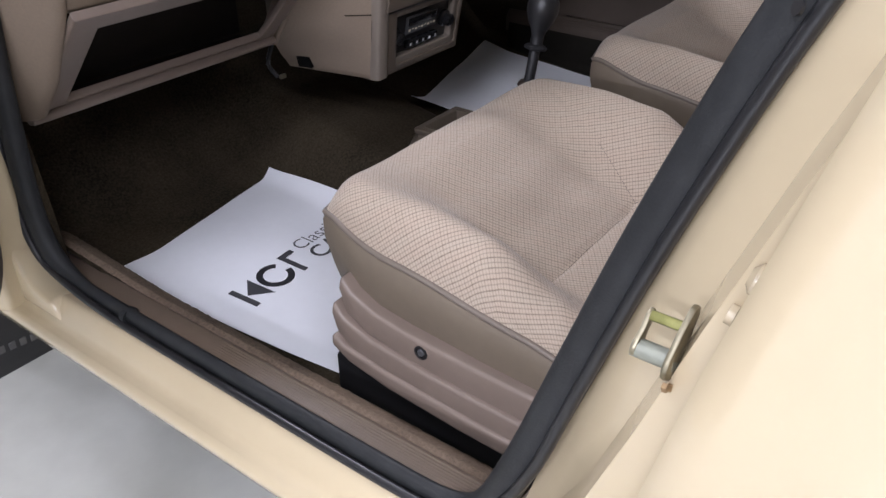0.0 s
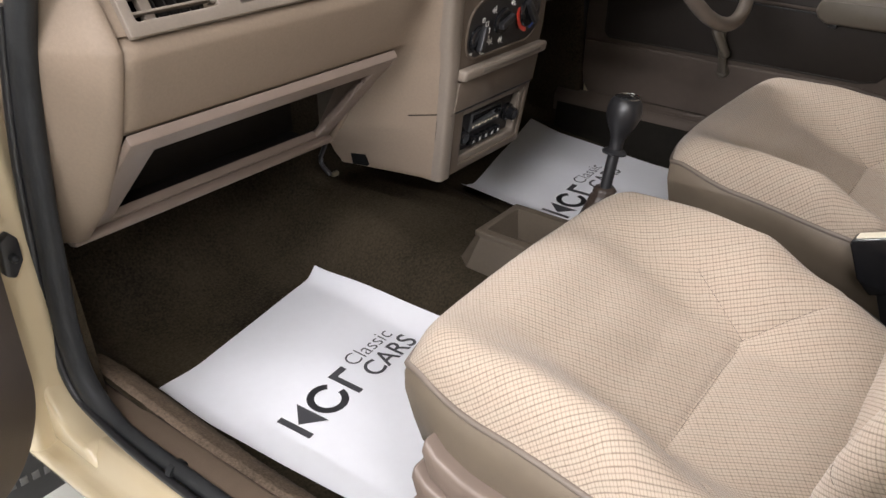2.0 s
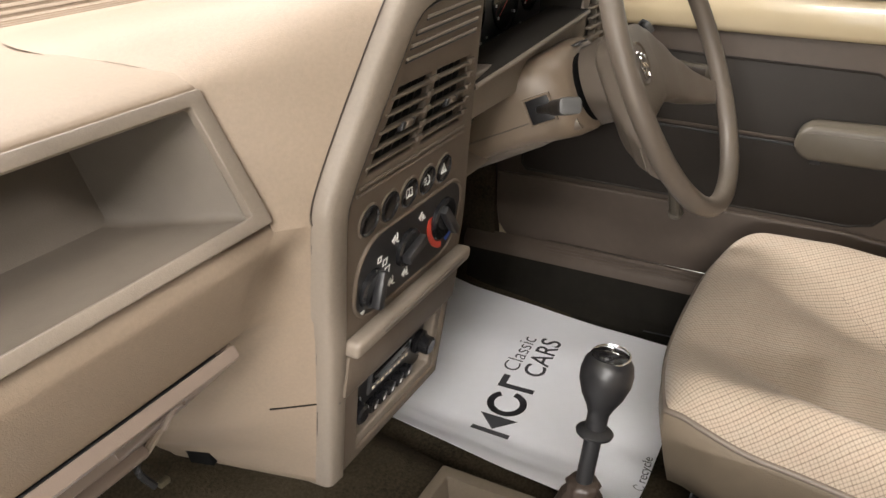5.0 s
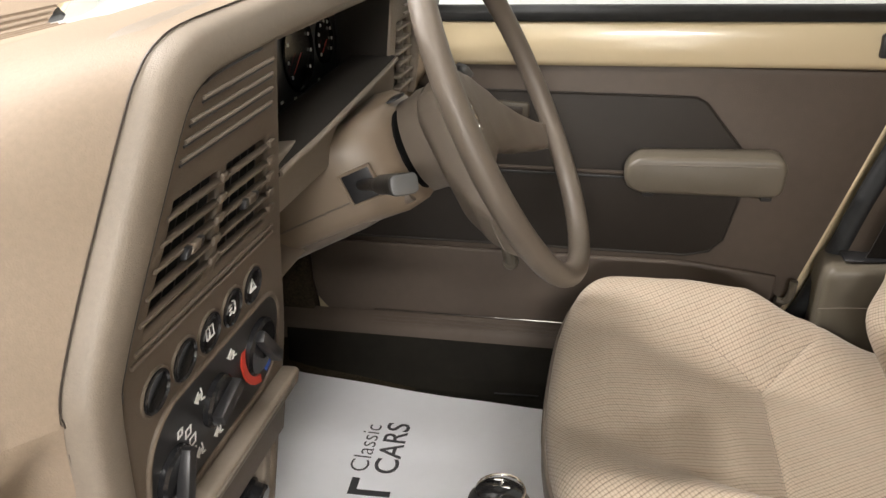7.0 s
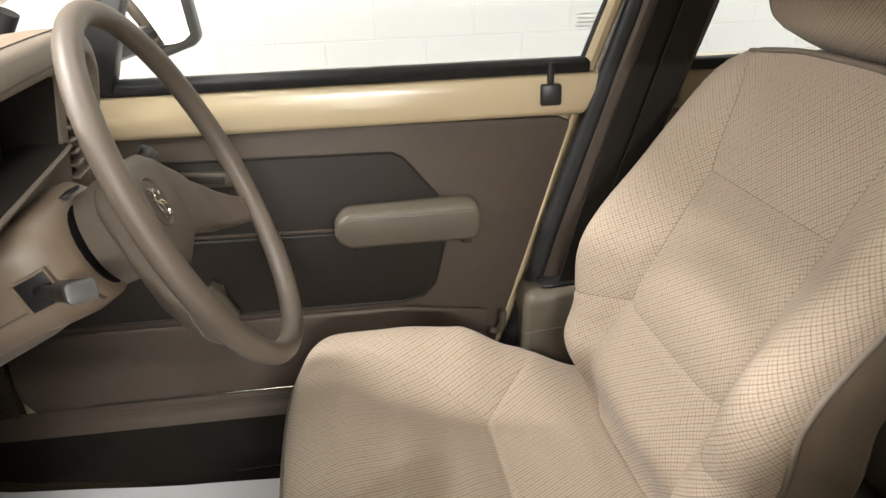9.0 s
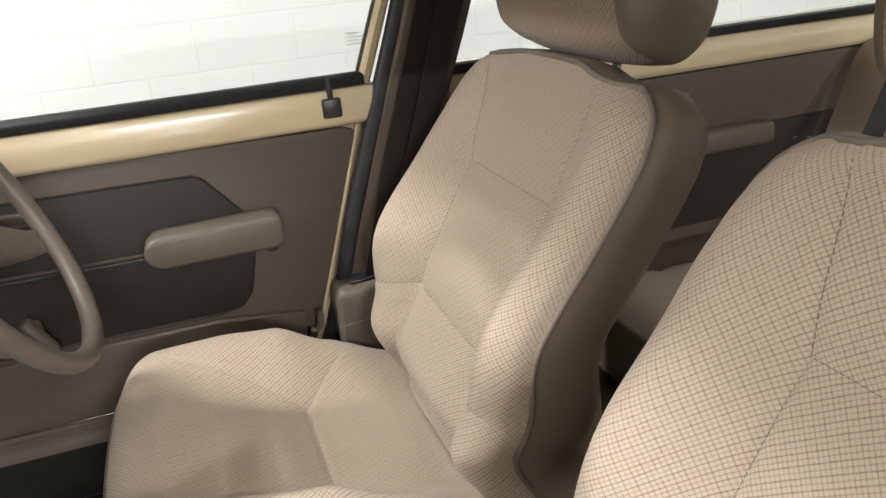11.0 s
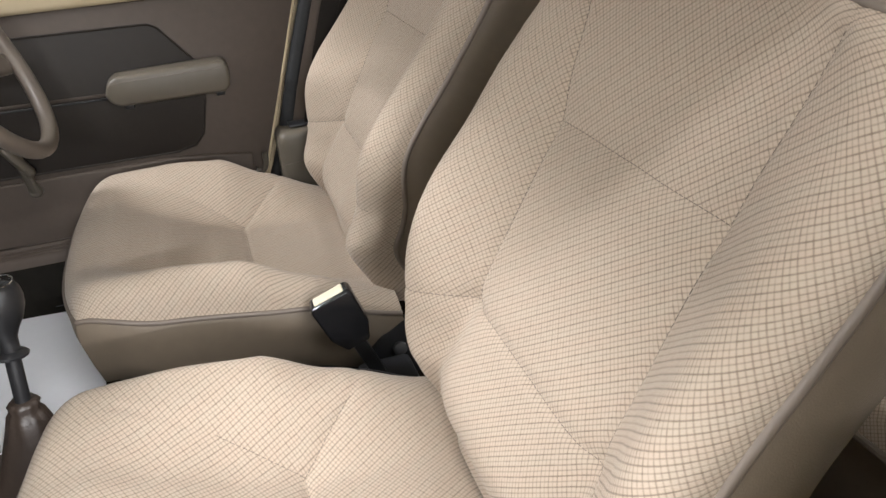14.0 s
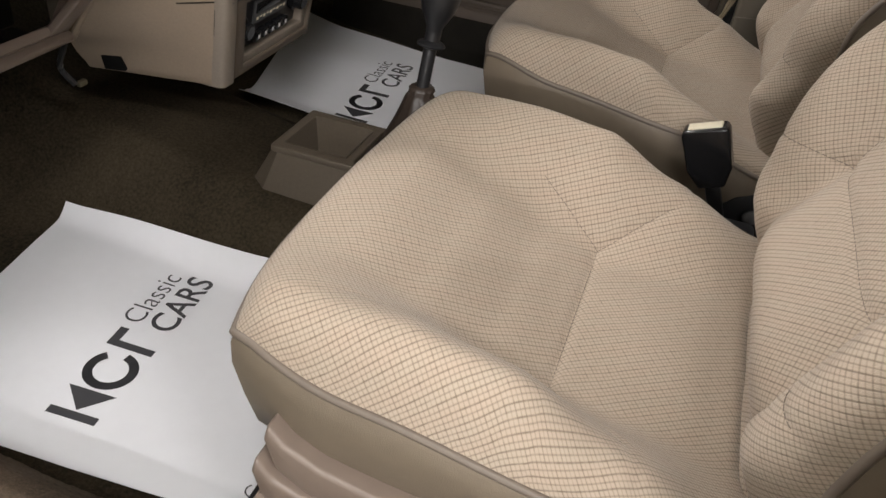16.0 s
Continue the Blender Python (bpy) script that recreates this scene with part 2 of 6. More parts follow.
def part(name, bm, material, parent=None, label="", angle=35):
    """Links a bmesh as one mesh object, under a thing or part if given; coordinates are the world's."""
    bmesh.ops.recalc_face_normals(bm, faces=bm.faces[:])
    me = bpy.data.meshes.new(name)
    bm.to_mesh(me)
    bm.free()
    finish(me, material, angle)
    ob = new(name, me)
    if parent is not None:
        ob.parent = parent
        if parent.type == "EMPTY":
            ob.matrix_parent_inverse = Matrix.Translation(-parent.location)
    if label:
        ob["label"] = label
    return ob


def thing(name, x, y, z, label, category, group=""):
    e = new(name)
    e.empty_display_size = 0.05
    e.location = (x, y, z)
    return tagged(e, label, category, group)


def bev(bm, r, seg=2, angle=30):
    es = [e for e in bm.edges if len(e.link_faces) == 2 and e.calc_face_angle(0) > radians(angle)]
    if es and r > 0:
        bmesh.ops.bevel(bm, geom=es, offset=r, segments=seg, affect="EDGES", profile=0.5, clamp_overlap=True)
    return bm


def box(x0, x1, y0, y1, z0, z1, r=0.003, seg=2, fn=None, bm=None):
    b = bmesh.new()
    m = Matrix.LocRotScale(((x0 + x1) / 2, (y0 + y1) / 2, (z0 + z1) / 2), None, (abs(x1 - x0), abs(y1 - y0), abs(z1 - z0)))
    bmesh.ops.create_cube(b, size=1, matrix=m)
    bev(b, r, seg)
    if fn:
        for v in b.verts:
            v.co = fn(v.co)
    return join(bm, b)


def join(bm, b):
    if bm is None:
        return b
    me = bpy.data.meshes.new("tmp")
    b.to_mesh(me)
    b.free()
    bm.from_mesh(me)
    bpy.data.meshes.remove(me)
    return bm


def prism(pts, axis, a0, a1, r=0.003, seg=2, fn=None, bm=None):
    """A polygon given in the plane across axis ('x': (y, z), 'y': (x, z), 'z': (x, y)), extruded from a0 to a1."""
    b = bmesh.new()

    def at(p, a):
        return {"x": (a, p[0], p[1]), "y": (p[0], a, p[1]), "z": (p[0], p[1], a)}[axis]

    lo = [b.verts.new(at(p, a0)) for p in pts]
    hi = [b.verts.new(at(p, a1)) for p in pts]
    b.faces.new(lo)
    b.faces.new(hi)
    n = len(pts)
    for i in range(n):
        b.faces.new((lo[i], lo[(i + 1) % n], hi[(i + 1) % n], hi[i]))
    bmesh.ops.recalc_face_normals(b, faces=b.faces[:])
    bev(b, r, seg)
    if fn:
        for v in b.verts:
            v.co = fn(v.co)
    return join(bm, b)


def spline(pts, n):
    """Catmull-Rom through the points, n steps a span."""
    p = [Vector(q) for q in pts]
    p = [p[0] * 2 - p[1]] + p + [p[-1] * 2 - p[-2]]
    out = []
    for i in range(1, len(p) - 2):
        for k in range(n):
            t = k / n
            a, b, c, d = p[i - 1], p[i], p[i + 1], p[i + 2]
            out.append(0.5 * (2 * b + (c - a) * t + (2 * a - 5 * b + 4 * c - d) * t * t + (3 * b - a - 3 * c + d) * t ** 3))
    out.append(p[-2])
    return out


def tube(pts, r, sides=10, closed=False, flat=1.0, n=6, bm=None, up=(0, 0, 1), smooth=True):
    """A tube through the points; flat squeezes it along its own second axis."""
    path = spline(pts, n) if smooth else [Vector(p) for p in pts]
    if closed and smooth:
        path = path[:-1]
    b = bmesh.new()
    rings = []
    m = len(path)
    for i, p in enumerate(path):
        if closed:
            d = path[(i + 1) % m] - path[i - 1]
        else:
            d = path[min(i + 1, m - 1)] - path[max(i - 1, 0)]
        d.normalize()
        u = d.cross(Vector(up))
        if u.length < 1e-3:
            u = d.cross(Vector((1, 0, 0)))
        u.normalize()
        w = u.cross(d)
        rr = r[min(int(i * len(r) / m), len(r) - 1)] if isinstance(r, (list, tuple)) else r
        rings.append([b.verts.new(p + rr * (math.cos(2 * math.pi * k / sides) * u + flat * math.sin(2 * math.pi * k / sides) * w)) for k in range(sides)])
    for i in range(m if closed else m - 1):
        a, c = rings[i], rings[(i + 1) % m]
        for k in range(sides):
            b.faces.new((a[k], a[(k + 1) % sides], c[(k + 1) % sides], c[k]))
    if not closed:
        b.faces.new(rings[0])
        b.faces.new(rings[-1])
    return join(bm, b)


def loft(sections, bm=None, caps=True, closed=True):
    b = bmesh.new()
    rows = [[b.verts.new(p) for p in s] for s in sections]
    for i in range(len(rows) - 1):
        n = len(rows[i])
        for k in range(n if closed else n - 1):
            b.faces.new((rows[i][k], rows[i][(k + 1) % n], rows[i + 1][(k + 1) % n], rows[i + 1][k]))
    if caps and closed:
        b.faces.new(rows[0])
        b.faces.new(rows[-1])
    return join(bm, b)


def revolve(prof, centre, axis, sides=28, bm=None):
    """A turned shape: prof lists (radius, height) along axis from centre."""
    q = Vector(axis).normalized().to_track_quat("Z", "Y").to_matrix()
    c = Vector(centre)
    secs = []
    for rad, h in prof:
        secs.append([c + q @ Vector((max(rad, 1e-4) * math.cos(2 * math.pi * k / sides), max(rad, 1e-4) * math.sin(2 * math.pi * k / sides), h)) for k in range(sides)])
    return loft(secs, bm)


def plate(x0, x1, s0, s1, holes, depth, fn, r=0.0, steps=0.03, corner=0.0):
    """A plate in (x, s) with rectangular holes, depth thick; fn maps (x, s, d) into the world."""
    def cuts(a, b, vals):
        c = sorted({a, b, *[v for v in vals if a < v < b]})
        out = []
        for i in range(len(c) - 1):
            k = max(1, int((c[i + 1] - c[i]) / steps))
            out += [c[i] + (c[i + 1] - c[i]) * j / k for j in range(k)]
        return out + [c[-1]]

    xs = cuts(x0, x1, [h[0] for h in holes] + [h[1] for h in holes])
    ss = cuts(s0, s1, [h[2] for h in holes] + [h[3] for h in holes])
    b = bmesh.new()
    cache = {}

    def v(i, j, d):
        if (i, j, d) not in cache:
            cache[i, j, d] = b.verts.new((xs[i], ss[j], d))
        return cache[i, j, d]

    def solid(i, j):
        if not (0 <= i < len(xs) - 1 and 0 <= j < len(ss) - 1):
            return False
        cx, cs = (xs[i] + xs[i + 1]) / 2, (ss[j] + ss[j + 1]) / 2
        return not any(h[0] < cx < h[1] and h[2] < cs < h[3] for h in holes)

    for i in range(len(xs) - 1):
        for j in range(len(ss) - 1):
            if not solid(i, j):
                continue
            b.faces.new((v(i, j, 0), v(i + 1, j, 0), v(i + 1, j + 1, 0), v(i, j + 1, 0)))
            b.faces.new((v(i, j, -depth), v(i, j + 1, -depth), v(i + 1, j + 1, -depth), v(i + 1, j, -depth)))
            for (di, dj, a, c) in ((-1, 0, (i, j), (i, j + 1)), (1, 0, (i + 1, j), (i + 1, j + 1)), (0, -1, (i, j), (i + 1, j)), (0, 1, (i, j + 1), (i + 1, j + 1))):
                if not solid(i + di, j + dj):
                    b.faces.new((v(*a, 0), v(*c, 0), v(*c, -depth), v(*a, -depth)))
    bmesh.ops.recalc_face_normals(b, faces=b.faces[:])
    if corner:
        es = [e for e in b.edges if (e.verts[0].co - e.verts[1].co).xy.length < 1e-6 and len(e.link_faces) == 2 and e.calc_face_angle(0) > 1.0]
        bmesh.ops.bevel(b, geom=es, offset=corner, segments=4, affect="EDGES", profile=0.5, clamp_overlap=True)
    if r:
        bev(b, r, 3, 60)
    for q in b.verts:
        q.co = Vector(fn(*q.co))
    return b


def interp(tab, x):
    if x <= tab[0][0]:
        return tab[0][1]
    for (a, p), (b, q) in zip(tab, tab[1:]):
        if x <= b:
            t = (x - a) / (b - a)
            t2 = t * t * (3 - 2 * t) * 0.4 + t * 0.6
            return p + (q - p) * t2
    return tab[-1][1]


def smooth(a, b, x):
    t = max(0.0, min(1.0, (x - a) / (b - a)))
    return t * t * (3 - 2 * t)


def seg_dist(p, a, b):
    px, py = p[0] - a[0], p[1] - a[1]
    dx, dy = b[0] - a[0], b[1] - a[1]
    t = max(0.0, min(1.0, (px * dx + py * dy) / (dx * dx + dy * dy)))
    return math.hypot(px - t * dx, py - t * dy)


def surf(nu, nv, fn, bm=None):
    """A sheet from fn(u, v) -> place, (s, t); u and v run 0..1; s and t in metres for the cloth."""
    b = bmesh.new()
    uvl = b.loops.layers.uv.new("UVMap")
    g = [[fn(i / nu, j / nv) for j in range(nv + 1)] for i in range(nu + 1)]
    # the cloth lies without stretch: s and t are lengths along the sheet from its middle
    su, sv = [[0.0] * (nv + 1) for _ in range(nu + 1)], [[0.0] * (nv + 1) for _ in range(nu + 1)]
    mu, mv = nu // 2, nv // 2
    for j in range(nv + 1):
        for i in list(range(mu + 1, nu + 1)) + list(range(mu - 1, -1, -1)):
            k = 1 if i > mu else -1
            su[i][j] = su[i - k][j] + k * (g[i][j][0] - g[i - k][j][0]).length
    for i in range(nu + 1):
        for j in list(range(mv + 1, nv + 1)) + list(range(mv - 1, -1, -1)):
            k = 1 if j > mv else -1
            sv[i][j] = sv[i][j - k] + k * (g[i][j][0] - g[i][j - k][0]).length
    # evened out over the sheet, so that its threads stay straight
    mean_u = [sum(su[i]) / (nv + 1) for i in range(nu + 1)]
    mean_v = [sum(sv[i][j] for i in range(nu + 1)) / (nu + 1) for j in range(nv + 1)]
    vs = [[b.verts.new(g[i][j][0]) for j in range(nv + 1)] for i in range(nu + 1)]
    for i in range(nu):
        for j in range(nv):
            idx = ((i, j), (i + 1, j), (i + 1, j + 1), (i, j + 1))
            f = b.faces.new([vs[a][c] for a, c in idx])
            for lp, (a, c) in zip(f.loops, idx):
                lp[uvl].uv = (0.65 * mean_u[a] + 0.35 * su[a][c], 0.65 * mean_v[c] + 0.35 * sv[a][c])
    return b


def text_part(name, body, size, m, material, parent, depth=0.0, bold=0.0, space=1.0):
    """Lettering as a mesh lying in m's xy plane."""
    cu = bpy.data.curves.new(name, "FONT")
    cu.body, cu.size, cu.offset, cu.space_character = body, size, bold, space
    cu.extrude = depth
    tmp = new(name + "_tmp", cu)
    me = bpy.data.meshes.new_from_object(tmp.evaluated_get(bpy.context.evaluated_depsgraph_get()))
    bpy.data.objects.remove(tmp)
    me.transform(m)
    me.materials.clear()
    me.materials.append(material)
    ob = new(name, me)
    if parent is not None:
        ob.parent = parent
        if parent.type == "EMPTY":
            ob.matrix_parent_inverse = Matrix.Translation(-parent.location)
    return ob


# ---- garage ----
bm = bmesh.new()
bmesh.ops.create_grid(bm, x_segments=1, y_segments=1, size=40)
tagged(part("ground", bm, M_GROUND), "pale grey painted garage floor with faint stains", "floor", kind="structure")
WALL_X = 3.14
tagged(part("wall_east", box(WALL_X + 0.02, WALL_X + 0.2, -7.0, 8.0, 0, 3.4, 0), M_WALL), "white painted concrete block garage wall", "wall", kind="structure")
tagged(part("wall_west", box(-11.2, -11.0, -7.0, 8.0, 0, 3.4, 0), M_WALL), "white painted garage wall", "wall", kind="structure")
tagged(part("wall_south", box(-11.0, WALL_X + 0.02, -7.2, -7.0, 0, 3.4, 0), M_WALL), "white painted garage wall", "wall", kind="structure")
tagged(part("wall_north", box(-11.0, WALL_X + 0.02, 8.0, 8.2, 0, 3.4, 0), M_WALL), "white painted garage wall", "wall", kind="structure")
tagged(part("ceiling", box(-11.2, WALL_X + 0.2, -7.2, 8.2, 3.4, 3.5, 0), M_CEIL), "plain white garage ceiling", "ceiling", kind="structure")

# ---- car shell ----
car = thing("car", -0.05, 0.0, 0.2, "cream hatchback car standing with its front passenger door open", "car")


def floor_z(x, y):
    """Height of the carpet over the floor pan."""
    base = interp([(-1.0, 0.335), (0.45, 0.335), (0.72, 0.352), (0.84, 0.37), (1.2, 0.78)], y)
    if x > 0.1:
        base += 0.03 * min(1, (x - 0.1) / 0.06)
    hump = interp([(-0.285, 0.0), (-0.255, 0.012), (-0.2, 0.066), (-0.165, 0.08), (0.03, 0.08), (0.07, 0.06), (0.11, 0.012), (0.14, 0.0)], x)
    hump *= interp([(0.5, 1.0), (0.75, 1.35), (1.0, 1.5)], y)
    side = interp([(-0.75, 0.124), (-0.74, 0.124), (-0.712, 0.106), (-0.688, 0.072), (-0.662, 0.028), (-0.642, 0.0)], x) + interp([(0.61, 0.0), (0.64, 0.02), (0.66, 0.09)], x)
    return base + hump + side


def carpet():
    nx, ny = 110, 110
    b = bmesh.new()
    vs = []
    for i in range(nx + 1):
        x = -0.75 + (0.66 + 0.75) * i / nx
        row = []
        for j in range(ny + 1):
            y = -1.25 + (1.2 + 1.25) * j / ny
            z = floor_z(x, y) + 0.0015 * noise.noise(Vector((x * 60, y * 60, 0)))
            row.append(b.verts.new((x, y, z)))
        vs.append(row)
    for i in range(nx):
        for j in range(ny):
            b.faces.new((vs[i][j], vs[i + 1][j], vs[i + 1][j + 1], vs[i][j + 1]))
    return b


part("carpet", carpet(), M_CARPET, car, "dark brown fitted carpet over floor and tunnel", 60)


def carpet_edge():
    """Strip of carpet that climbs from the footwell to the sill tread, paler to look lit."""
    b = bmesh.new()
    vs = []
    for i in range(15):
        row = []
        for j in range(141):
            x, y = -0.744 + 0.104 * i / 14, -0.10 + 0.80 * j / 140
            x += 0.003 * noise.noise(Vector((y * 30, i * 0.4, 2.0))) * (i > 10)
            fuzz = 0.0022 * noise.noise(Vector((x * 170, y * 170, 4.0)))
            row.append(b.verts.new((x, y, floor_z(x, y) + (0.004 if 0 < i < 14 else 0.0005) + fuzz)))
        vs.append(row)
    for i in range(14):
        for j in range(140):
            b.faces.new((vs[i][j], vs[i + 1][j], vs[i + 1][j + 1], vs[i][j + 1]))
    return b


part("carpet_edge", carpet_edge(), M_LIT_CARPET, car, "brown carpet edge beside the sill tread, paler to look lit", 60)
# underside of the floor and the bulkhead in front of the toe board
part("floor_pan", box(-0.70, 0.66, -1.7, 1.1, 0.2, 0.3, 0.01), M_BLACK, car)
part("bulkhead", box(-0.78, 0.68, 1.1, 1.13, 0.25, 0.96, 0.004), M_BLACK, car)

# passenger sill: painted steel, brown tread trim, ribs
sill = [(-0.785, 0.452), (-0.806, 0.455), (-0.818, 0.445), (-0.826, 0.430), (-0.833, 0.4265), (-0.845, 0.4255), (-0.8515, 0.418), (-0.846, 0.402), (-0.815, 0.372), (-0.782, 0.31), (-0.735, 0.24), (-0.72, 0.25), (-0.74, 0.40)]
part("sill", prism(sill, "y", -0.6, 0.80, 0.004, 2), M_CREAM, car, "cream painted door sill")
tread = [(-0.743, 0.43), (-0.743, 0.456), (-0.746, 0.464), (-0.752, 0.4665), (-0.776, 0.468), (-0.782, 0.462), (-0.782, 0.43)]
tr = part("sill_tread", prism(tread, "y", -0.11, 0.64, 0.0025, 2), M_SCUFF, car, "brown ribbed plastic sill trim")
for k in range(6):
    part("rib", tube([(-0.753 - 0.0038 * k, -0.10, 0.4665 + 0.0002 * k), (-0.753 - 0.0038 * k, 0.30, 0.4665 + 0.0002 * k)], 0.0008, 6, n=1), M_SCUFF, tr)
part("sill_end_cap", box(-0.792, -0.718, -0.15, -0.112, 0.455, 0.478, 0.005), M_SCUFF, car)
part("kick_panel", prism([(0.60, 0.33), (0.68, 0.33), (0.80, 0.40), (0.80, 0.72), (0.64, 0.72), (0.62, 0.55)], "x", -0.79, -0.757, 0.006), M_CARPET, car, "carpeted kick panel beside the footwell")
part("kick_clip", prism([(0.662, 0.515), (0.675, 0.56), (0.684, 0.55), (0.683, 0.515)], "x", -0.762, -0.7535, 0.001), M_BLACK, car)

# hinge pillar, centre pillar and roof
apillar = [(-0.785, 0.640), (-0.80, 0.628), (-0.846, 0.632), (-0.862, 0.66), (-0.862, 0.84), (-0.76, 0.84), (-0.76, 0.66)]
part("hinge_pillar", prism(apillar, "z", 0.42, 1.0, 0.006, 3), M_CREAM, car, "cream painted hinge pillar")
part("sill_corner", prism([(0.66, 0.43), (0.54, 0.43)] + [(0.562 + 0.07 * math.sin(math.pi / 2 * k / 10), 0.525 - 0.07 * math.cos(math.pi / 2 * k / 10)) for k in range(11)] + [(0.66, 0.535)], "x", -0.826, -0.79, 0.006, 3), M_CREAM, car, "", 50)
bp = []
for z, y in ((0.42, -0.105), (0.5, -0.125), (0.6, -0.15), (0.7, -0.178), (0.8, -0.208), (0.9, -0.24), (1.0, -0.275), (1.15, -0.325), (1.36, -0.39)):
    fl = max(0.0, (0.62 - z) * 0.25)
    bp.append([Vector(p) for p in ((-0.765, y, z), (-0.785, y - 0.024, z), (-0.797, y - 0.047 + fl, z), (-0.838, y - 0.055 + fl, z), (-0.846, y - 0.080 + fl * 0.6, z), (-0.848, y - 0.13, z), (-0.80, y - 0.15, z), (-0.765, y - 0.14, z))])
part("centre_pillar", loft(bp), M_CREAM, car, "cream painted centre pillar", 45)
# wide rubber door seal round the opening
seal_pts = [(-0.772, 0.48, 1.10), (-0.776, 0.565, 0.95), (-0.779, 0.603, 0.80), (-0.781, 0.622, 0.65), (-0.784, 0.622, 0.56), (-0.789, 0.602, 0.50), (-0.796, 0.55, 0.474), (-0.799, 0.45, 0.469), (-0.800, 0.2, 0.467), (-0.800, 0.0, 0.467), (-0.796, -0.06, 0.470), (-0.790, -0.098, 0.495), (-0.783, -0.128, 0.565), (-0.779, -0.160, 0.67), (-0.776, -0.200, 0.80), (-0.773, -0.242, 0.92), (-0.770, -0.285, 1.03), (-0.766, -0.345, 1.2), (-0.76, -0.39, 1.33)]
seal_pts = [(x + 0.012 * smooth(0.52, 0.46, z), y, z) for x, y, z in seal_pts]
sl = tube(seal_pts, 0.0165, 12, flat=0.8, n=7, up=(1, 0, 0))
for v in sl.verts:
    # slimmer along the sill than on the pillars
    k = smooth(0.56, 0.485, v.co.z) * smooth(-0.11, -0.05, v.co.y) * smooth(0.60, 0.52, v.co.y)
    v.co.x = -0.787 + (v.co.x + 0.787) * (1 - 0.42 * k)
    v.co.z = v.co.z - 0.35 * k * max(0.0, v.co.z - 0.468)
part("door_seal", sl, M_RUBBER, car, "black rubber door seal round the opening", 80)
part("seal_lip", tube([(p[0] - 0.013, p[1] + (0.013 if p[1] > 0.5 else -0.013 if p[1] < -0.1 else 0.0), p[2] - (0.007 if -0.1 < p[1] < 0.5 else 0)) for p in seal_pts[1:]], 0.0052, 8, n=7), M_BLACK, car, "", 80)
part("seal_joint", tube([(-0.788, 0.435, 0.468), (-0.788, 0.443, 0.468)], 0.0125, 12, flat=0.8, n=1), M_RUBBER, car)
part("seal_hole", revolve([(0.0045, 0), (0.0045, 0.002)], (-0.788, -0.262, 0.965), (-0.6, 0.6, 0.2), 12), M_BLACK, car)
# headlining and roof skin
part("headlining", box(-0.74, 0.62, -1.45, 0.2, 1.325, 1.335, 0.002), M_LINER, car, "pale headlining")
part("roof", box(-0.78, 0.68, -1.55, 0.24, 1.345, 1.375, 0.01), M_CREAM, car, "cream roof")
for sx, px in ((-1, -0.79), (1, 0.70)):
    inner = -0.72 if sx < 0 else 0.60
    part("windscreen_pillar", tube([(px, 0.86, 0.985), (px * 0.97, 0.55, 1.18), (inner, 0.2, 1.345)], 0.03, 10, n=4), M_CREAM, car)
    part("roof_rail", tube([(inner, 0.2, 1.34), (inner, -0.5, 1.36), (inner, -1.5, 1.33)], 0.03, 10, n=4), M_CREAM, car)
    part("rear_pillar", tube([(inner, -1.48, 1.33), (px, -1.85, 0.98)], 0.06, 10, n=2), M_CREAM, car)
part("tail_panel", box(-0.78, 0.68, -1.95, -1.85, 0.3, 0.96, 0.02), M_CREAM, car)
part("parcel_shelf", box(-0.72, 0.62, -1.85, -1.32, 0.9, 0.925, 0.006), M_CARPET, car)
for nm, a, b_, w0, w1 in (("windscreen", (1.075, 0.985), (0.21, 1.345), 0.72, 0.6), ("rear_window", (-1.86, 0.97), (-1.5, 1.34), 0.68, 0.6)):
    g = bmesh.new()
    g.faces.new([g.verts.new(p) for p in ((-0.05 - w0, *a), (-0.05 + w0, *a), (-0.05 + w1, *b_), (-0.05 - w1, *b_))])
    ob = part(nm, g, M_GLASS, car, "clear glass")
    ob.visible_shadow = False
bon = [[Vector((x, y, z - 0.03 * ((x + 0.05) / 0.75) ** 2)) for x in (-0.82, -0.6, -0.3, -0.05, 0.2, 0.5, 0.72)] for y, z in ((1.13, 0.955), (1.3, 0.93), (1.6, 0.88), (1.95, 0.80), (2.1, 0.70), (2.13, 0.3))]
part("bonnet", loft(bon, caps=False, closed=False), M_CREAM, car, "cream bonnet")
part("scuttle_vent", box(-0.75, 0.65, 1.085, 1.13, 0.955, 0.968, 0.004), M_BLACK, car)
for sx in (-1, 1):
    wx = -0.845 if sx < 0 else 0.745
    part("front_wing", box(wx - 0.012, wx + 0.012, 0.845, 2.1, 0.32, 0.925, 0.01), M_CREAM, car)
# mud flap behind the front wheel, with unreadable pale letters as bars
flap = part("mud_flap", box(-0.90, -0.66, 0.775, 0.785, 0.225, 0.36, 0.004), M_BLACK, car, "black rubber mud flap with pale lettering")
for k in range(7):
    part("letter_bar", box(-0.866 + 0.017 * k, -0.856 + 0.017 * k, 0.7735, 0.776, 0.272 - 0.002 * k, 0.285 - 0.002 * k, 0.0005), M_TIP, flap)
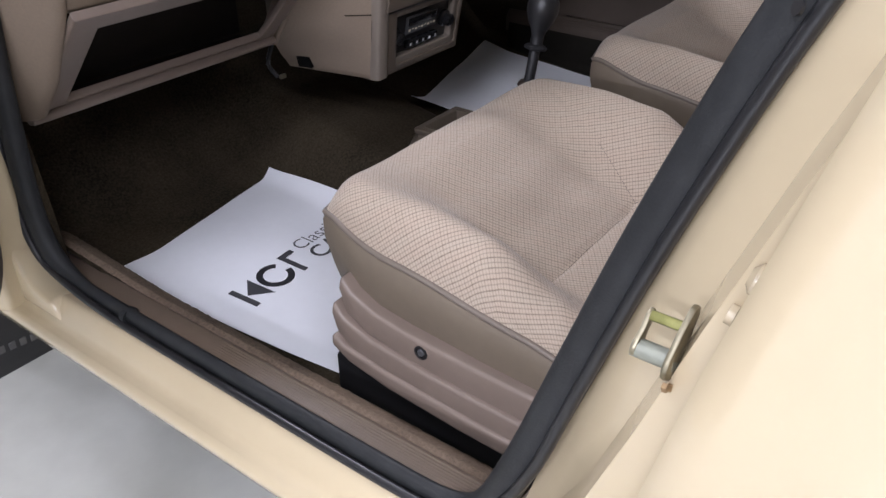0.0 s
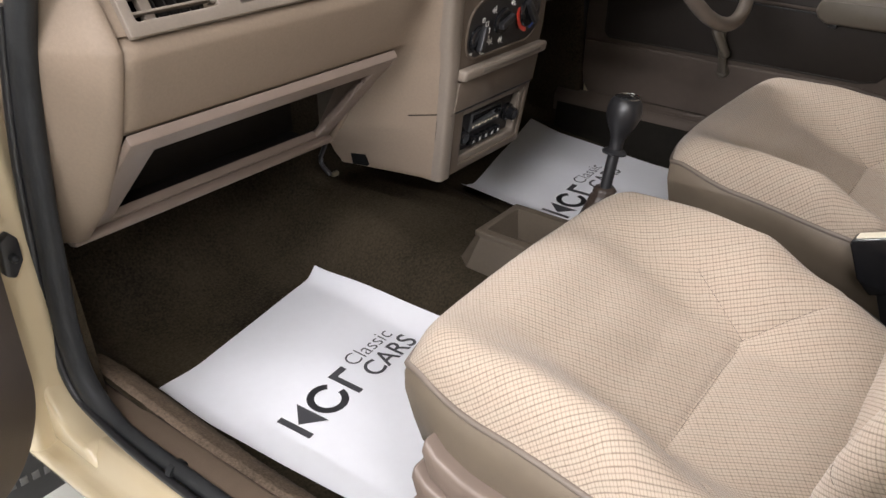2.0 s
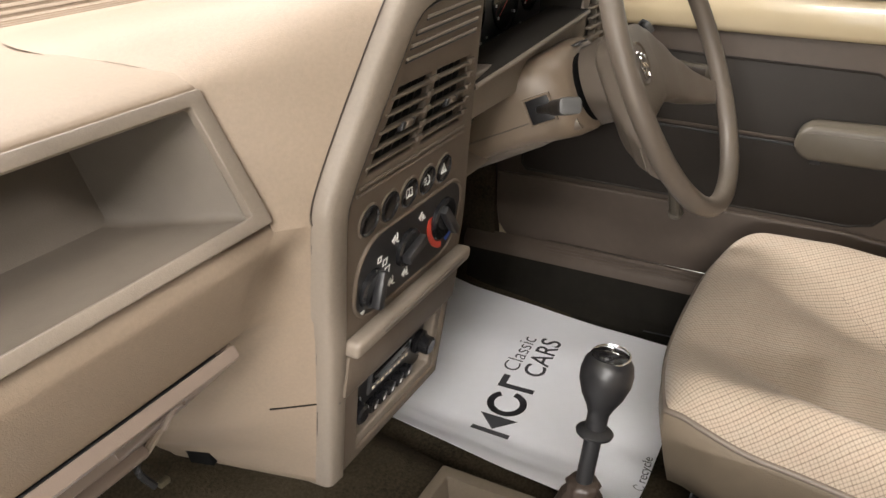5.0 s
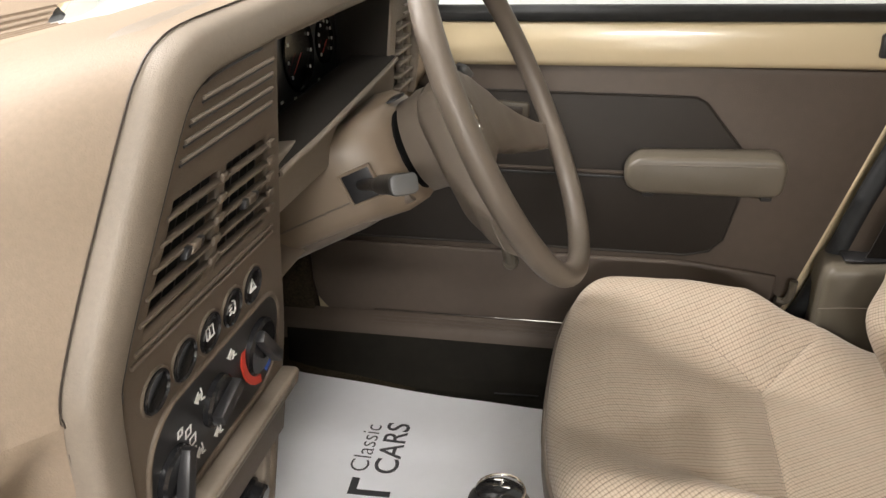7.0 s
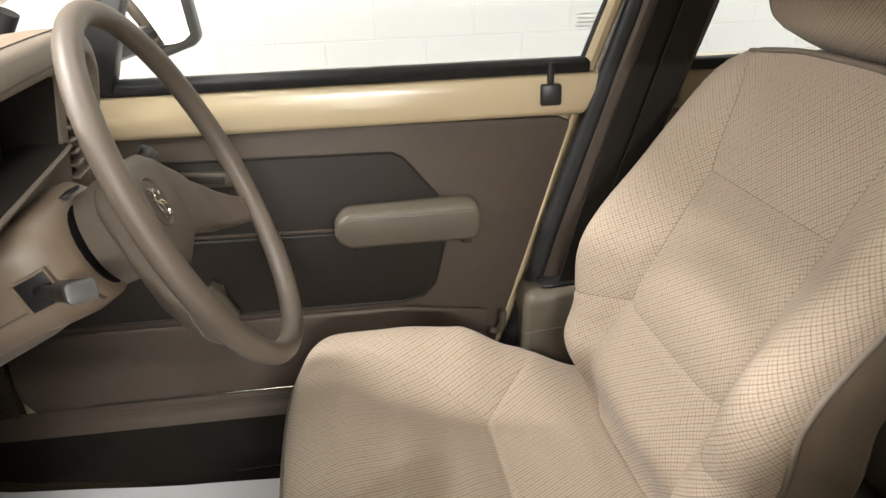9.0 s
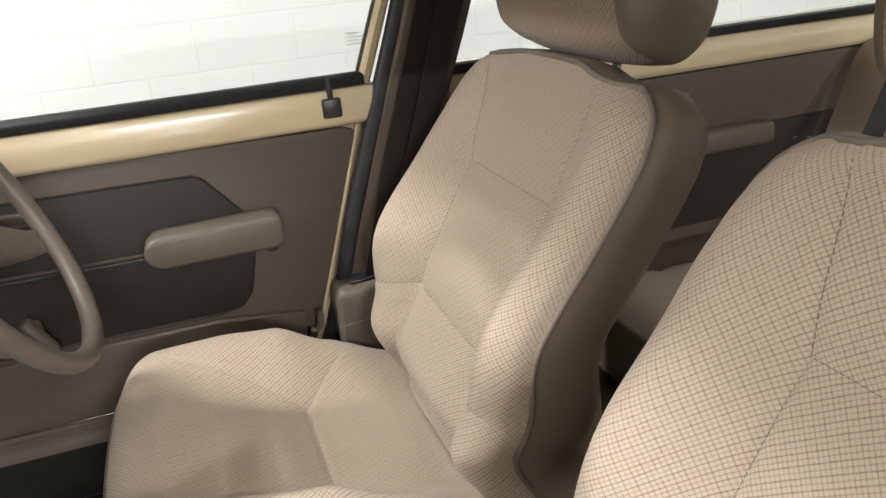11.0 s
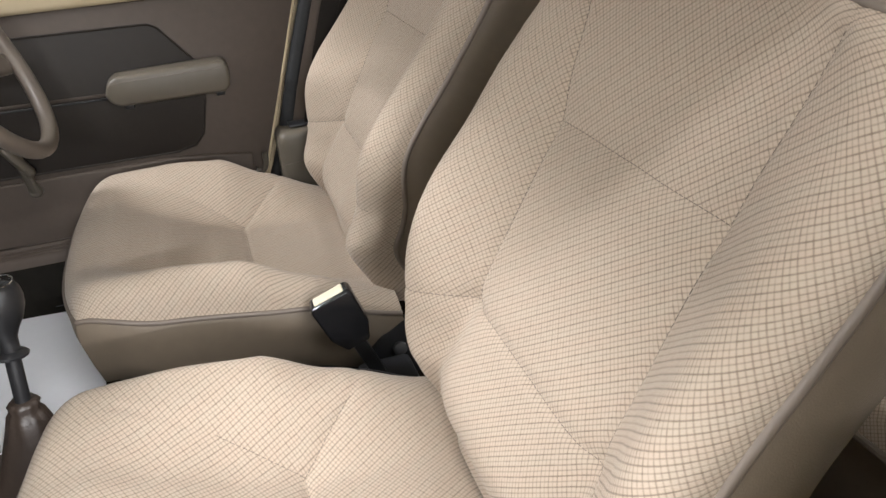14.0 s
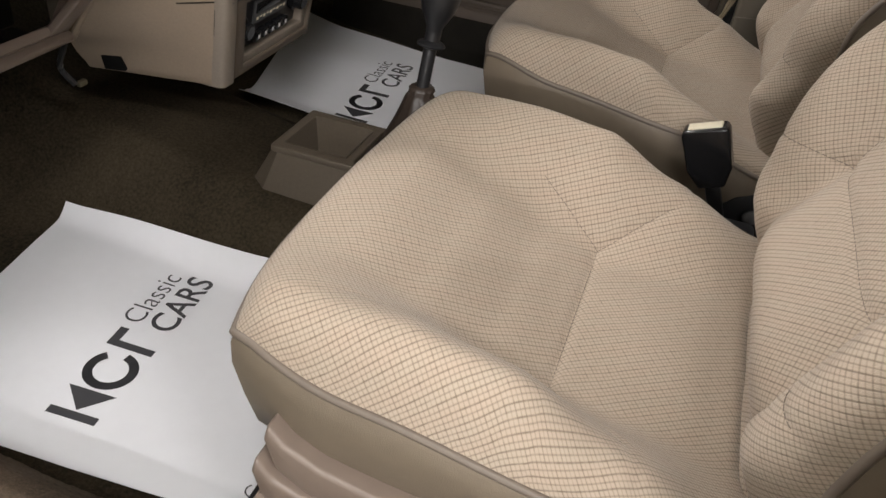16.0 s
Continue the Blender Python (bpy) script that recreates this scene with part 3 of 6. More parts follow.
# door plunger switch, check strap on the hinge pillar
sw = part("door_switch", prism([(-0.832, 0.668), (-0.822, 0.662), (-0.810, 0.680), (-0.810, 0.706), (-0.818, 0.716), (-0.830, 0.708)], "y", 0.619, 0.634, 0.003), M_BLACK, car, "black rubber door switch")
part("plunger", revolve([(0.005, 0), (0.0045, 0.008), (0.002, 0.011)], (-0.821, 0.620, 0.688), (0, -1, 0), 14), M_RUBBER, sw)
part("hinge", box(-0.840, -0.822, 0.615, 0.64, 0.735, 0.765, 0.005), M_CREAM, car, "cream painted door hinge")
for zz in (0.742, 0.757):
    part("hinge_bolt", revolve([(0.006, 0), (0.006, 0.004), (0.003, 0.006)], (-0.830, 0.615, zz), (0, -1, 0), 8), M_ZINC, car)

# striker on the centre pillar
st = thing("door_striker", -0.83, -0.25, 0.77, "zinc plated door striker loop on the centre pillar", "latch")
SO, SL, SW, SY = Vector((-0.829, -0.2515, 0.777)), Vector((0.62, -0.05, 0.78)).normalized(), Vector((0.78, 0.0, -0.62)), Vector((0, 1, 0))
sfn = lambda c: SO + SW * c.x + SY * c.y * 0.84 + SL * c.z * 0.82
part("striker_plate", prism([(-0.005, -0.029), (0.005, -0.029), (0.011, -0.024), (0.013, -0.016), (0.011, 0.006), (0.006, 0.026), (0.002, 0.030), (-0.003, 0.030), (-0.007, 0.026), (-0.012, 0.006), (-0.013, -0.016), (-0.011, -0.024)], "y", 0.0, 0.005, 0.0016, 2, sfn), M_ZINC, st)
part("striker_pin", tube([sfn(Vector((0.0, 0.0, -0.014))), sfn(Vector((0.0, 0.032, -0.014)))], 0.0062, 14, n=1), M_PIN, st, "pale worn striker pin")
part("striker_arm", box(-0.005, 0.006, 0.003, 0.029, 0.0075, 0.0155, 0.0015, fn=sfn), M_PASSIVATE, st, "yellow green plated striker arm")
part("striker_bridge", prism([(-0.004, -0.021), (0.004, -0.021), (0.0075, -0.016), (0.0065, -0.007), (0.0045, 0.0), (0.005, 0.011), (0.002, 0.0175), (-0.002, 0.0175), (-0.005, 0.011), (-0.0045, 0.0), (-0.0065, -0.007), (-0.0075, -0.016)], "y", 0.0275, 0.032, 0.0018, 2, sfn), M_ZINC, st)
part("rust_stain", prism([(-0.007, -0.030), (0.004, -0.031), (0.012, -0.027), (0.014, -0.032), (0.009, -0.036), (0.004, -0.0345), (-0.002, -0.037), (-0.008, -0.034)], "y", -0.003, 0.0007, 0.0003, 1, sfn), M_RUST, st, "rust stain under the striker plate")

# rear passenger door: outer skin seen along its front edge
rd = thing("rear_passenger_door", -0.87, -0.6, 0.4, "closed cream rear door with a soft waist crease", "car door")
sk = []
for z, x in ((0.40, -0.868), (0.50, -0.885), (0.60, -0.893), (0.70, -0.895), (0.78, -0.893), (0.80, -0.888), (0.90, -0.878), (1.00, -0.862)):
    y0 = interp([(0.40, -0.195), (0.66, -0.252), (0.78, -0.274), (0.88, -0.297), (1.0, -0.325)], z)
    sk.append([Vector(p) for p in ((x + 0.035, y0 - 0.012, z), (x + 0.012, y0 + 0.002, z), (x + 0.003, y0 - 0.006, z), (x, y0 - 0.022, z), (x - 0.002, -0.8, z), (x, -1.3, z), (x + 0.05, -1.3, z), (x + 0.05, -0.6, z))])
part("door_skin", loft(sk), M_CREAM, rd, "", 50)
part("buffer", revolve([(0.009, 0), (0.009, 0.006), (0.005, 0.009)], (-0.846, -0.290, 0.845), (0, 1, 0.2), 14), M_CREAM, rd, "small painted rubber buffer")
part("buffer", revolve([(0.006, 0), (0.006, 0.004)], (-0.846, -0.279, 0.82), (0, 1, 0.2), 12), M_CREAM, rd)

# open passenger door
DA = radians(56)
HX, HY = -0.834, 0.614


def dl(a, n, z):
    """Door place: a along from the hinge, n off its inner face."""
    return Vector((HX - math.sin(DA) * a + math.cos(DA) * n, HY - math.cos(DA) * a - math.sin(DA) * n, z))


pd = thing("passenger_door", HX, HY, 0.42, "open cream car door with a brown vinyl card and bin", "car door")


def dfn(c):
    return dl(c.x, c.y, c.z)


def round_door(a0, a1, z0, z1, rad, n=8):
    pts = [(a1, z1), (a0, z1)]
    for k in range(n + 1):
        t = math.pi / 2 * k / n
        pts.append((a0 + rad - rad * math.cos(t), z0 + rad - rad * math.sin(t)))
    pts.append((a1, z0))
    return pts


part("door_shell", prism(round_door(0.012, 0.95, 0.462, 0.96, 0.09), "y", -0.06, 0.0, 0.006, 2, dfn), M_CREAM, pd)
part("door_card", prism(round_door(0.022, 0.93, 0.472, 0.90, 0.085), "y", 0.0, 0.012, 0.004, 2, dfn), M_CARD, pd, "brown vinyl door card")
part("padded_inset", prism(round_door(0.085, 0.8, 0.60, 0.85, 0.03), "y", 0.012, 0.016, 0.003, 2, dfn), M_INSET, pd, "darker padded vinyl inset")
part("door_bin", loft([[dl(a, n, z) for n, z in ((0.010, 0.49), (w * 0.9, 0.485), (w, 0.497), (w, 0.570), (w - 0.012, 0.582), (0.010, 0.586))] for a, w in ((0.500, 0.040), (0.510, 0.056), (0.535, 0.064), (0.6, 0.068), (0.7, 0.068), (0.85, 0.06))]), M_BASE, pd, "brown moulded door bin")


# ---- front seats ----
SX = -0.395


def quarter(d, r):
    d = max(0.0, min(r, d))
    return math.sqrt(max(0.0, 1 - (1 - d / r) ** 2))


C_CREST = [(-0.19, 0.545), (-0.164, 0.553), (-0.06, 0.603), (0.02, 0.645), (0.11, 0.654), (0.2, 0.652), (0.26, 0.645)]
C_MID = [(-0.19, 0.512), (-0.16, 0.527), (-0.12, 0.533), (-0.05, 0.538), (0.0, 0.546), (0.06, 0.565), (0.13, 0.598), (0.2, 0.628), (0.29, 0.635)]
C_PIPE = [(-0.19, 0.525), (-0.05, 0.567), (0.13, 0.592), (0.22, 0.612), (0.30, 0.600)]
C_SEAMS = [((-0.12, 0.0), (0.12, 0.0), 1.0), ((0.12, 0.0), (0.155, 0.08), 0.45), ((0.155, 0.08), (0.185, 0.17), 0.3), ((-0.12, 0.0), (-0.155, 0.08), 0.45), ((-0.155, 0.08), (-0.185, 0.17), 0.3), ((0.12, 0.0), (0.19, -0.07), 0.9), ((0.19, -0.07), (0.255, -0.095), 0.4), ((-0.12, 0.0), (-0.19, -0.07), 0.9), ((-0.19, -0.07), (-0.255, -0.095), 0.4)]


def groove(p, seams, depth, width):
    g_ = 0.0
    for a, b, w in seams:
        g_ = max(g_, w * math.exp(-(seg_dist(p, a, b) / width) ** 2))
    return -depth * g_


def cushion(u, v):
    a = 2 * u - 1
    t = abs(a)
    yf = 0.268 - 0.030 * t ** 3
    y = yf - (yf + 0.19) * v ** 1.35
    hw = 0.252 - 0.018 * max(0.0, (y - 0.15) / 0.09) ** 2
    x = a * hw
    top = interp(C_MID, y) + (interp(C_CREST, y) - interp(C_MID, y)) * smooth(0.42, 0.88, t)
    pipe = interp(C_PIPE, y)
    k = quarter((1 - t) * hw, 0.042) * quarter(yf - y, 0.045)
    z = pipe + (top - pipe) * k + groove((x, y), C_SEAMS, 0.0042, 0.0042) - 0.004 * math.exp(-(seg_dist((x, y), (-0.12, 0), (0.12, 0)) / 0.03) ** 2)
    near = math.exp(-((abs(x) - 0.12) ** 2 + y * y) / 0.0045)
    z += 0.0022 * noise.noise(Vector((x * 8, y * 8, 3.0 + SX * 4))) + 0.0016 * noise.noise(Vector((x * 17 + y * 6, y * 15, 5.0 - SX * 3))) * k + 0.0042 * near * noise.noise(Vector((x * 22 + y * 30, y * 14, 8.0 + SX)))
    return Vector((SX + x, y, z)), (a * 0.30, -v ** 1.35 * 0.50)


B_BOL_D = [(0.53, 0.006), (0.58, 0.026), (0.63, 0.040), (0.67, 0.044), (0.69, 0.050), (0.72, 0.069), (0.76, 0.083), (0.80, 0.080), (0.89, 0.052), (0.98, 0.024), (1.06, 0.01)]
B_BOL = [(0.53, -0.006), (0.60, 0.018), (0.66, 0.046), (0.72, 0.066), (0.76, 0.074), (0.80, 0.073), (0.89, 0.050), (0.98, 0.024), (1.06, 0.01)]
B_HW = [(0.53, 0.225), (0.60, 0.232), (0.66, 0.248), (0.73, 0.261), (0.85, 0.263), (0.92, 0.264), (0.955, 0.2615), (0.98, 0.2545), (0.998, 0.244), (1.010, 0.231), (1.020, 0.212), (1.029, 0.186), (1.044, 0.15)]
B_SEAMS = [((-0.132, 0.886), (0.132, 0.886), 0.5), ((0.132, 0.886), (0.135, 0.705), 1.0), ((-0.132, 0.886), (-0.135, 0.705), 1.0), ((0.132, 0.886), (0.165, 1.05), 0.7), ((-0.132, 0.886), (-0.165, 1.05), 0.7), ((0.135, 0.705), (0.24, 0.685), 0.4), ((-0.135, 0.705), (-0.24, 0.685), 0.4), ((-0.135, 0.705), (0.135, 0.705), 0.9)]


BACK_DY = 0.0
B_WRAP = [(0.6, 0.058), (0.8, 0.044), (1.0, 0.032), (1.06, 0.024)]


def back_plane(z):
    return -0.205 - 0.53 * (z - 0.702)


def backrest(u, v):
    a = 2 * u - 1
    t = abs(a)
    z = 0.525 + 0.514 * v - 0.016 * t ** 4 * v
    hw = interp(B_HW, z)
    x = a * hw
    lum = 0.016 * math.exp(-((z - 0.64) / 0.06) ** 2) * (1 - smooth(0.3, 0.7, t))
    y = back_plane(z) + lum + (interp(B_BOL, z - 0.022) + 2 * interp(B_BOL, z) + interp(B_BOL, z + 0.022)) / 4 * smooth(0.46, 0.92, t)
    y += 0.008 * smooth(0.88, 1.03, z) + BACK_DY - 0.062 * (1 - smooth(0.515, 0.635, z))
    y -= interp(B_WRAP, z) * (1 - quarter((1 - t) * hw, 0.066)) + 0.016 * (1 - quarter(1.044 - z, 0.03))
    g = groove((x, z), B_SEAMS, 0.0042, 0.0042) - 0.004 * math.exp(-(seg_dist((x, z), (-0.132, 0.886), (0.132, 0.886)) / 0.025) ** 2)
    for sg in (-1, 1):
        y -= 0.010 * math.exp(-(seg_dist((x, z), (sg * 0.138, 0.70), (sg * 0.165, 0.48)) / 0.018) ** 2)
    y += g * 0.88 + 0.0020 * noise.noise(Vector((x * 8, z * 8, 7.0 + SX * 3))) + 0.0012 * noise.noise(Vector((x * 16, z * 18 + x * 6, 1.0 + SX))) + 0.0034 * math.exp(-((abs(x) - 0.16) ** 2 + (z - 0.66) ** 2) / 0.003) * noise.noise(Vector((x * 16, z * 46 + x * 12, 2.0 + SX)))
    return Vector((SX + x, y, z + g * 0.45)), (a * 0.30, z * 1.13)


def seat_things(label):
    seat = thing("front_seat", SX, 0.0, 0.36, label, "car seat", "front seats")
    cu = part("cushion", surf(150, 150, cushion), M_CLOTH, seat, "beige woven check cloth cushion", 80)
    def c_at(x, y):
        hw = 0.252 - 0.018 * max(0.0, (y - 0.15) / 0.09) ** 2
        a = x / hw
        yf_ = 0.268 - 0.030 * abs(a) ** 3
        return cushion((a + 1) / 2, max(0.0, (yf_ - y) / (yf_ + 0.19)) ** (1 / 1.35))[0] + Vector((0, 0, 0.0004))

    def b_at(x, z):
        a = x / interp(B_HW, z)
        return backrest((a + 1) / 2, min(1.0, (z - 0.525) / (0.514 - 0.016 * a ** 4)))[0] + Vector((0, 0.0004, 0))

    def stitches(at, seams, limit):
        bm_ = None
        for p, q, w in seams:
            if w < 0.35:
                continue
            n_ = int(math.hypot(q[0] - p[0], q[1] - p[1]) / 0.0062)
            for k in range(n_):
                t0, t1 = k / n_, (k + 0.72) / n_
                e0 = (p[0] + (q[0] - p[0]) * t0, p[1] + (q[1] - p[1]) * t0)
                e1 = (p[0] + (q[0] - p[0]) * t1, p[1] + (q[1] - p[1]) * t1)
                if abs(e1[0]) < limit:
                    bm_ = tube([at(*e0), at(*e1)], 0.0005, 4, smooth=False, bm=bm_)
        return bm_

    part("stitching", stitches(c_at, C_SEAMS, 0.192), M_STITCH, cu, "dark seam stitching")
    N = 60
    loop = [cushion(0, 1 - j / N)[0] for j in range(N + 1)] + [cushion(i / 24, 0)[0] for i in range(1, 24)] + [cushion(1, j / N)[0] for j in range(N + 1)]
    part("piping", tube([p + Vector((0, 0, 0.001)) for p in loop], 0.0038, 8, smooth=False), M_PIPE, cu, "", 80)
    c0 = Vector((SX, 0.0, 0))

    def out(p, d):
        o = Vector((p.x - c0.x, p.y * 0.9, 0))
        return Vector((o.x / max(o.length, 1e-6), o.y / max(o.length, 1e-6), 0)) * d

    secs = [[p.copy() for p in loop]]
    for d, dz in ((0.003, -0.008), (0.003, -0.03), (-0.006, -0.07), (-0.016, -0.105), (-0.04, -0.115), (-0.12, -0.11)):
        secs.append([p + out(p, d) + Vector((0, 0, dz)) for p in loop])
    part("cushion_side", loft(secs, caps=False), M_VINYL, seat, "brown vinyl cushion side", 80)
    # backrest
    bk = part("backrest", surf(150, 150, backrest), M_CLOTH_BACK, seat, "beige woven check cloth backrest", 80)
    part("stitching", stitches(b_at, B_SEAMS, 0.235), M_STITCH, bk, "dark seam stitching")
    L = [backrest(0, j / N)[0] for j in range(N + 1)] + [backrest(i / 30, 1)[0] for i in range(1, 30)] + [backrest(1, 1 - j / N)[0] for j in range(N + 1)]
    part("piping", tube(L, 0.004, 8, smooth=False), M_PIPE, bk, "", 80)
    ctr = Vector((SX, -0.30, 0.80))
    B = Vector((0, -0.93, -0.22))
    secs = [[p.copy() for p in L]]
    for grow, d in ((0.004, 0.010), (0.006, 0.034), (0.0, 0.066), (-0.016, 0.084), (-0.06, 0.092), (-0.16, 0.094), (-0.2555, 0.094)):
        row = []
        for p in L:
            o = Vector((p.x - ctr.x, 0, p.z - 0.80))
            o.normalize()
            if grow < -0.1:
                zq = 0.80 + (p.z - 0.80) * (1 + grow * 3.9)
                q = Vector((ctr.x + (p.x - ctr.x) * (1 + grow * 3.9), back_plane(zq) - 0.075 + BACK_DY, zq))
            else:
                q = p + o * grow
            row.append(q + B * d * interp([(0.53, 1.25), (0.8, 1.12), (1.0, 1.0), (1.06, 0.75)], p.z))
        secs.append(row)
    part("back_shell", loft(secs, caps=False), M_VINYL, seat, "brown vinyl seat back cover", 80)
    # headrest: cloth wrap with vinyl cheeks, on two posts
    prof = [(a - 0.028 + BACK_DY, b - 0.026) for a, b in ((-0.375, 1.075), (-0.352, 1.10), (-0.345, 1.15), (-0.357, 1.21), (-0.385, 1.25), (-0.43, 1.265), (-0.47, 1.25), (-0.49, 1.20), (-0.485, 1.13), (-0.462, 1.075), (-0.42, 1.055))]
    ring = [(p.x, p.y) for p in spline([(a, b, 0) for a, b in prof + prof[:1]], 4)][:-1]
    cy, cz = -0.446 + BACK_DY, 1.129
    hb = bmesh.new()
    uvl = hb.loops.layers.uv.new("UVMap")
    NS = 26
    rows = []
    for i in range(NS + 1):
        a = -1 + 2 * i / NS
        sc = 1 - 0.07 * abs(a) ** 4
        rows.append([hb.verts.new((SX + 0.165 * a, cy + (p[0] - cy) * sc + 0.01 * (1 - a * a), cz + (p[1] - cz) * sc)) for p in ring])
    nr = len(ring)
    for i in range(NS):
        for k in range(nr):
            f = hb.faces.new((rows[i][k], rows[i][(k + 1) % nr], rows[i + 1][(k + 1) % nr], rows[i + 1][k]))
            for lp, (ii, kk) in zip(f.loops, ((i, k), (i, k + 1), (i + 1, k + 1), (i + 1, k))):
                lp[uvl].uv = (0.35 * ii / NS, kk * 0.0125)
    hr = part("headrest", hb, M_CLOTH_BACK, seat, "beige check cloth headrest with vinyl cheeks", 80)
    for sgn in (-1, 1):
        secs = []
        for g, dx in ((0.93, 0.165), (0.925, 0.170), (0.88, 0.177), (0.78, 0.182), (0.5, 0.185), (0.2, 0.186)):
            secs.append([Vector((SX + sgn * dx, cy + (p[0] - cy) * g, cz + (p[1] - cz) * g)) for p in ring])
        part("cheek", loft(secs), M_VINYL, hr, "brown vinyl headrest cheek", 80)
        part("headrest_post", tube([(SX + sgn * 0.06, -0.465 + BACK_DY, 1.10), (SX + sgn * 0.06, -0.435 + BACK_DY, 1.0)], 0.006, 10, n=1), M_CHROME, seat)
        part("post_guide", revolve([(0.014, 0), (0.014, 0.008), (0.008, 0.012)], (SX + sgn * 0.06, -0.444 + BACK_DY, 1.030), (0, -0.25, 1), 14), M_BLACK, seat)
    # layered side covers of the base
    for sgn in ((-1,) if SX < 0 else (1,)):
        xo = SX + sgn * 0.263
        lay = []
        for nm, pts, w in (
            ("base_cover", [(0.196, 0.552), (0.180, 0.535), (0.150, 0.522), (0.10, 0.513), (0.0, 0.508), (-0.12, 0.505), (-0.20, 0.50), (-0.20, 0.45), (0.10, 0.475), (0.16, 0.487), (0.19, 0.505), (0.20, 0.535)], 0.0),
            ("base_cover", [(0.204, 0.517), (0.188, 0.498), (0.15, 0.485), (0.06, 0.475), (-0.06, 0.470), (-0.20, 0.468), (-0.20, 0.42), (0.08, 0.435), (0.17, 0.452), (0.20, 0.475), (0.208, 0.50)], 0.007),
            ("base_cover", [(0.205, 0.472), (0.185, 0.462), (0.12, 0.452), (0.0, 0.444), (-0.20, 0.438), (-0.20, 0.412), (0.02, 0.420), (0.12, 0.428), (0.18, 0.440), (0.207, 0.456)], 0.012),
        ):
            ob = part(nm, prism(pts, "x", xo - sgn * 0.03, xo + sgn * w, 0.005, 3), M_BASE, seat, "brown plastic seat base cover")
            lay.append(ob)
        part("screw_recess", revolve([(0.009, 0.0), (0.009, 0.001), (0.006, 0.0012), (0.006, -0.004)], (xo, 0.077, 0.497), (sgn, 0, 0), 18), M_BLACK, lay[0])
        part("screw", revolve([(0.005, 0.0), (0.004, 0.002)], (xo, 0.077, 0.497), (sgn, 0, 0), 14), M_GREY, lay[0])
    for sgn in (-1, 1):
        part("runner", box(SX + sgn * 0.215 - 0.02, SX + sgn * 0.215 + 0.02, -0.24, 0.24, 0.338, 0.40, 0.004), M_BLACK, seat, "black steel seat runner")
    for sgn in (-1, 1):
        hg = part("recline_hinge", prism([(-0.125, 0.42), (-0.13, 0.465), (-0.155, 0.495), (-0.19, 0.515), (-0.228, 0.515), (-0.238, 0.48), (-0.23, 0.42)], "x", SX + sgn * 0.238, SX + sgn * 0.256, 0.004, 2), M_BLACK, seat, "black recliner hinge")
        part("hinge_bolt", revolve([(0.011, 0), (0.011, 0.005), (0.006, 0.008)], (SX + sgn * 0.256, -0.18, 0.47), (sgn, 0, 0), 12), M_GREY, hg)
    part("seat_frame", box(SX - 0.235, SX + 0.235, -0.2, 0.2, 0.40, 0.49, 0.01), M_BLACK, seat, "black seat frame")
    part("recline_lever", tube([(SX + 0.262, -0.15, 0.53), (SX + 0.268, -0.10, 0.552), (SX + 0.268, -0.07, 0.556)], 0.006, 8, n=3), M_BLACK, seat)
    return seat


seat_things("beige check cloth passenger seat with brown vinyl sides")
SX, BACK_DY, B_BOL, B_WRAP = 0.287, 0.004, B_BOL_D, [(0.6, 0.072), (0.8, 0.064), (1.0, 0.043), (1.06, 0.028)]
seat_things("beige check cloth driver seat behind the steering wheel")

# belt buckle between the seats
bk = thing("seat_belt_buckle", -0.02, -0.13, 0.40, "black seat belt buckle with ivory release button", "belt buckle")


def stalk_fn(base, tip):
    b0, t0 = Vector(base), Vector(tip)
    q = (t0 - b0).to_track_quat("Z", "Y").to_matrix()
    return lambda c: b0 + q @ Vector((c.y, c.x, c.z))


bf = stalk_fn((-0.012, -0.125, 0.50), (-0.010, -0.085, 0.60))
part("stalk", box(-0.010, 0.010, -0.006, 0.006, -0.10, 0.055, 0.003, fn=bf), M_BLACK, bk)
part("housing", prism([(-0.017, 0.030), (0.017, 0.030), (0.029, 0.056), (0.0305, 0.108), (0.027, 0.114), (-0.027, 0.114), (-0.0305, 0.108), (-0.029, 0.056)], "y", -0.015, 0.015, 0.006, 3, bf), M_GLOSSBLACK, bk)
part("button", box(-0.022, 0.022, -0.009, 0.010, 0.108, 0.1165, 0.002, fn=bf), M_IVORY, bk, "ivory release button")
part("anchor", box(-0.05, 0.02, -0.19, -0.11, 0.40, 0.47, 0.01), M_BLACK, bk)

# rear bench
rs = thing("rear_bench", 0.0, -0.9, 0.34, "beige cloth rear bench seat with brown vinyl trim", "car seat")


def bench(u, v):
    a = 2 * u - 1
    x = -0.02 + 0.64 * a
    y = -0.60 - 0.5 * v
    z = 0.50 + 0.055 * quarter(v * 0.5, 0.07) - 0.02 * v - 0.012 * math.exp(-((abs(x) - 0.30) / 0.012) ** 2) - 0.03 * (1 - quarter((1 - abs(a)) * 0.64, 0.06))
    z -= 0.008 * math.exp(-((y + 0.75) / 0.01) ** 2)
    return Vector((x, y, z)), (x, y)


part("bench_cushion", surf(70, 40, bench), M_CLOTH, rs, "beige check cloth bench cushion", 80)
part("bench_front", box(-0.66, 0.62, -0.70, -0.603, 0.345, 0.50, 0.012), M_VINYL, rs)
part("bench_piping", tube([(-0.66, -0.60, 0.505), (0.62, -0.60, 0.505)], 0.005, 8, n=2), M_PIPE, rs)


def bench_back(u, v):
    a = 2 * u - 1
    x = -0.02 + 0.64 * a
    z = 0.5 + 0.44 * v
    return Vector((x, -1.06 - 0.4 * (z - 0.5) - 0.05 * (1 - quarter((1 - v) * 0.44, 0.05)), z)), (x, z)


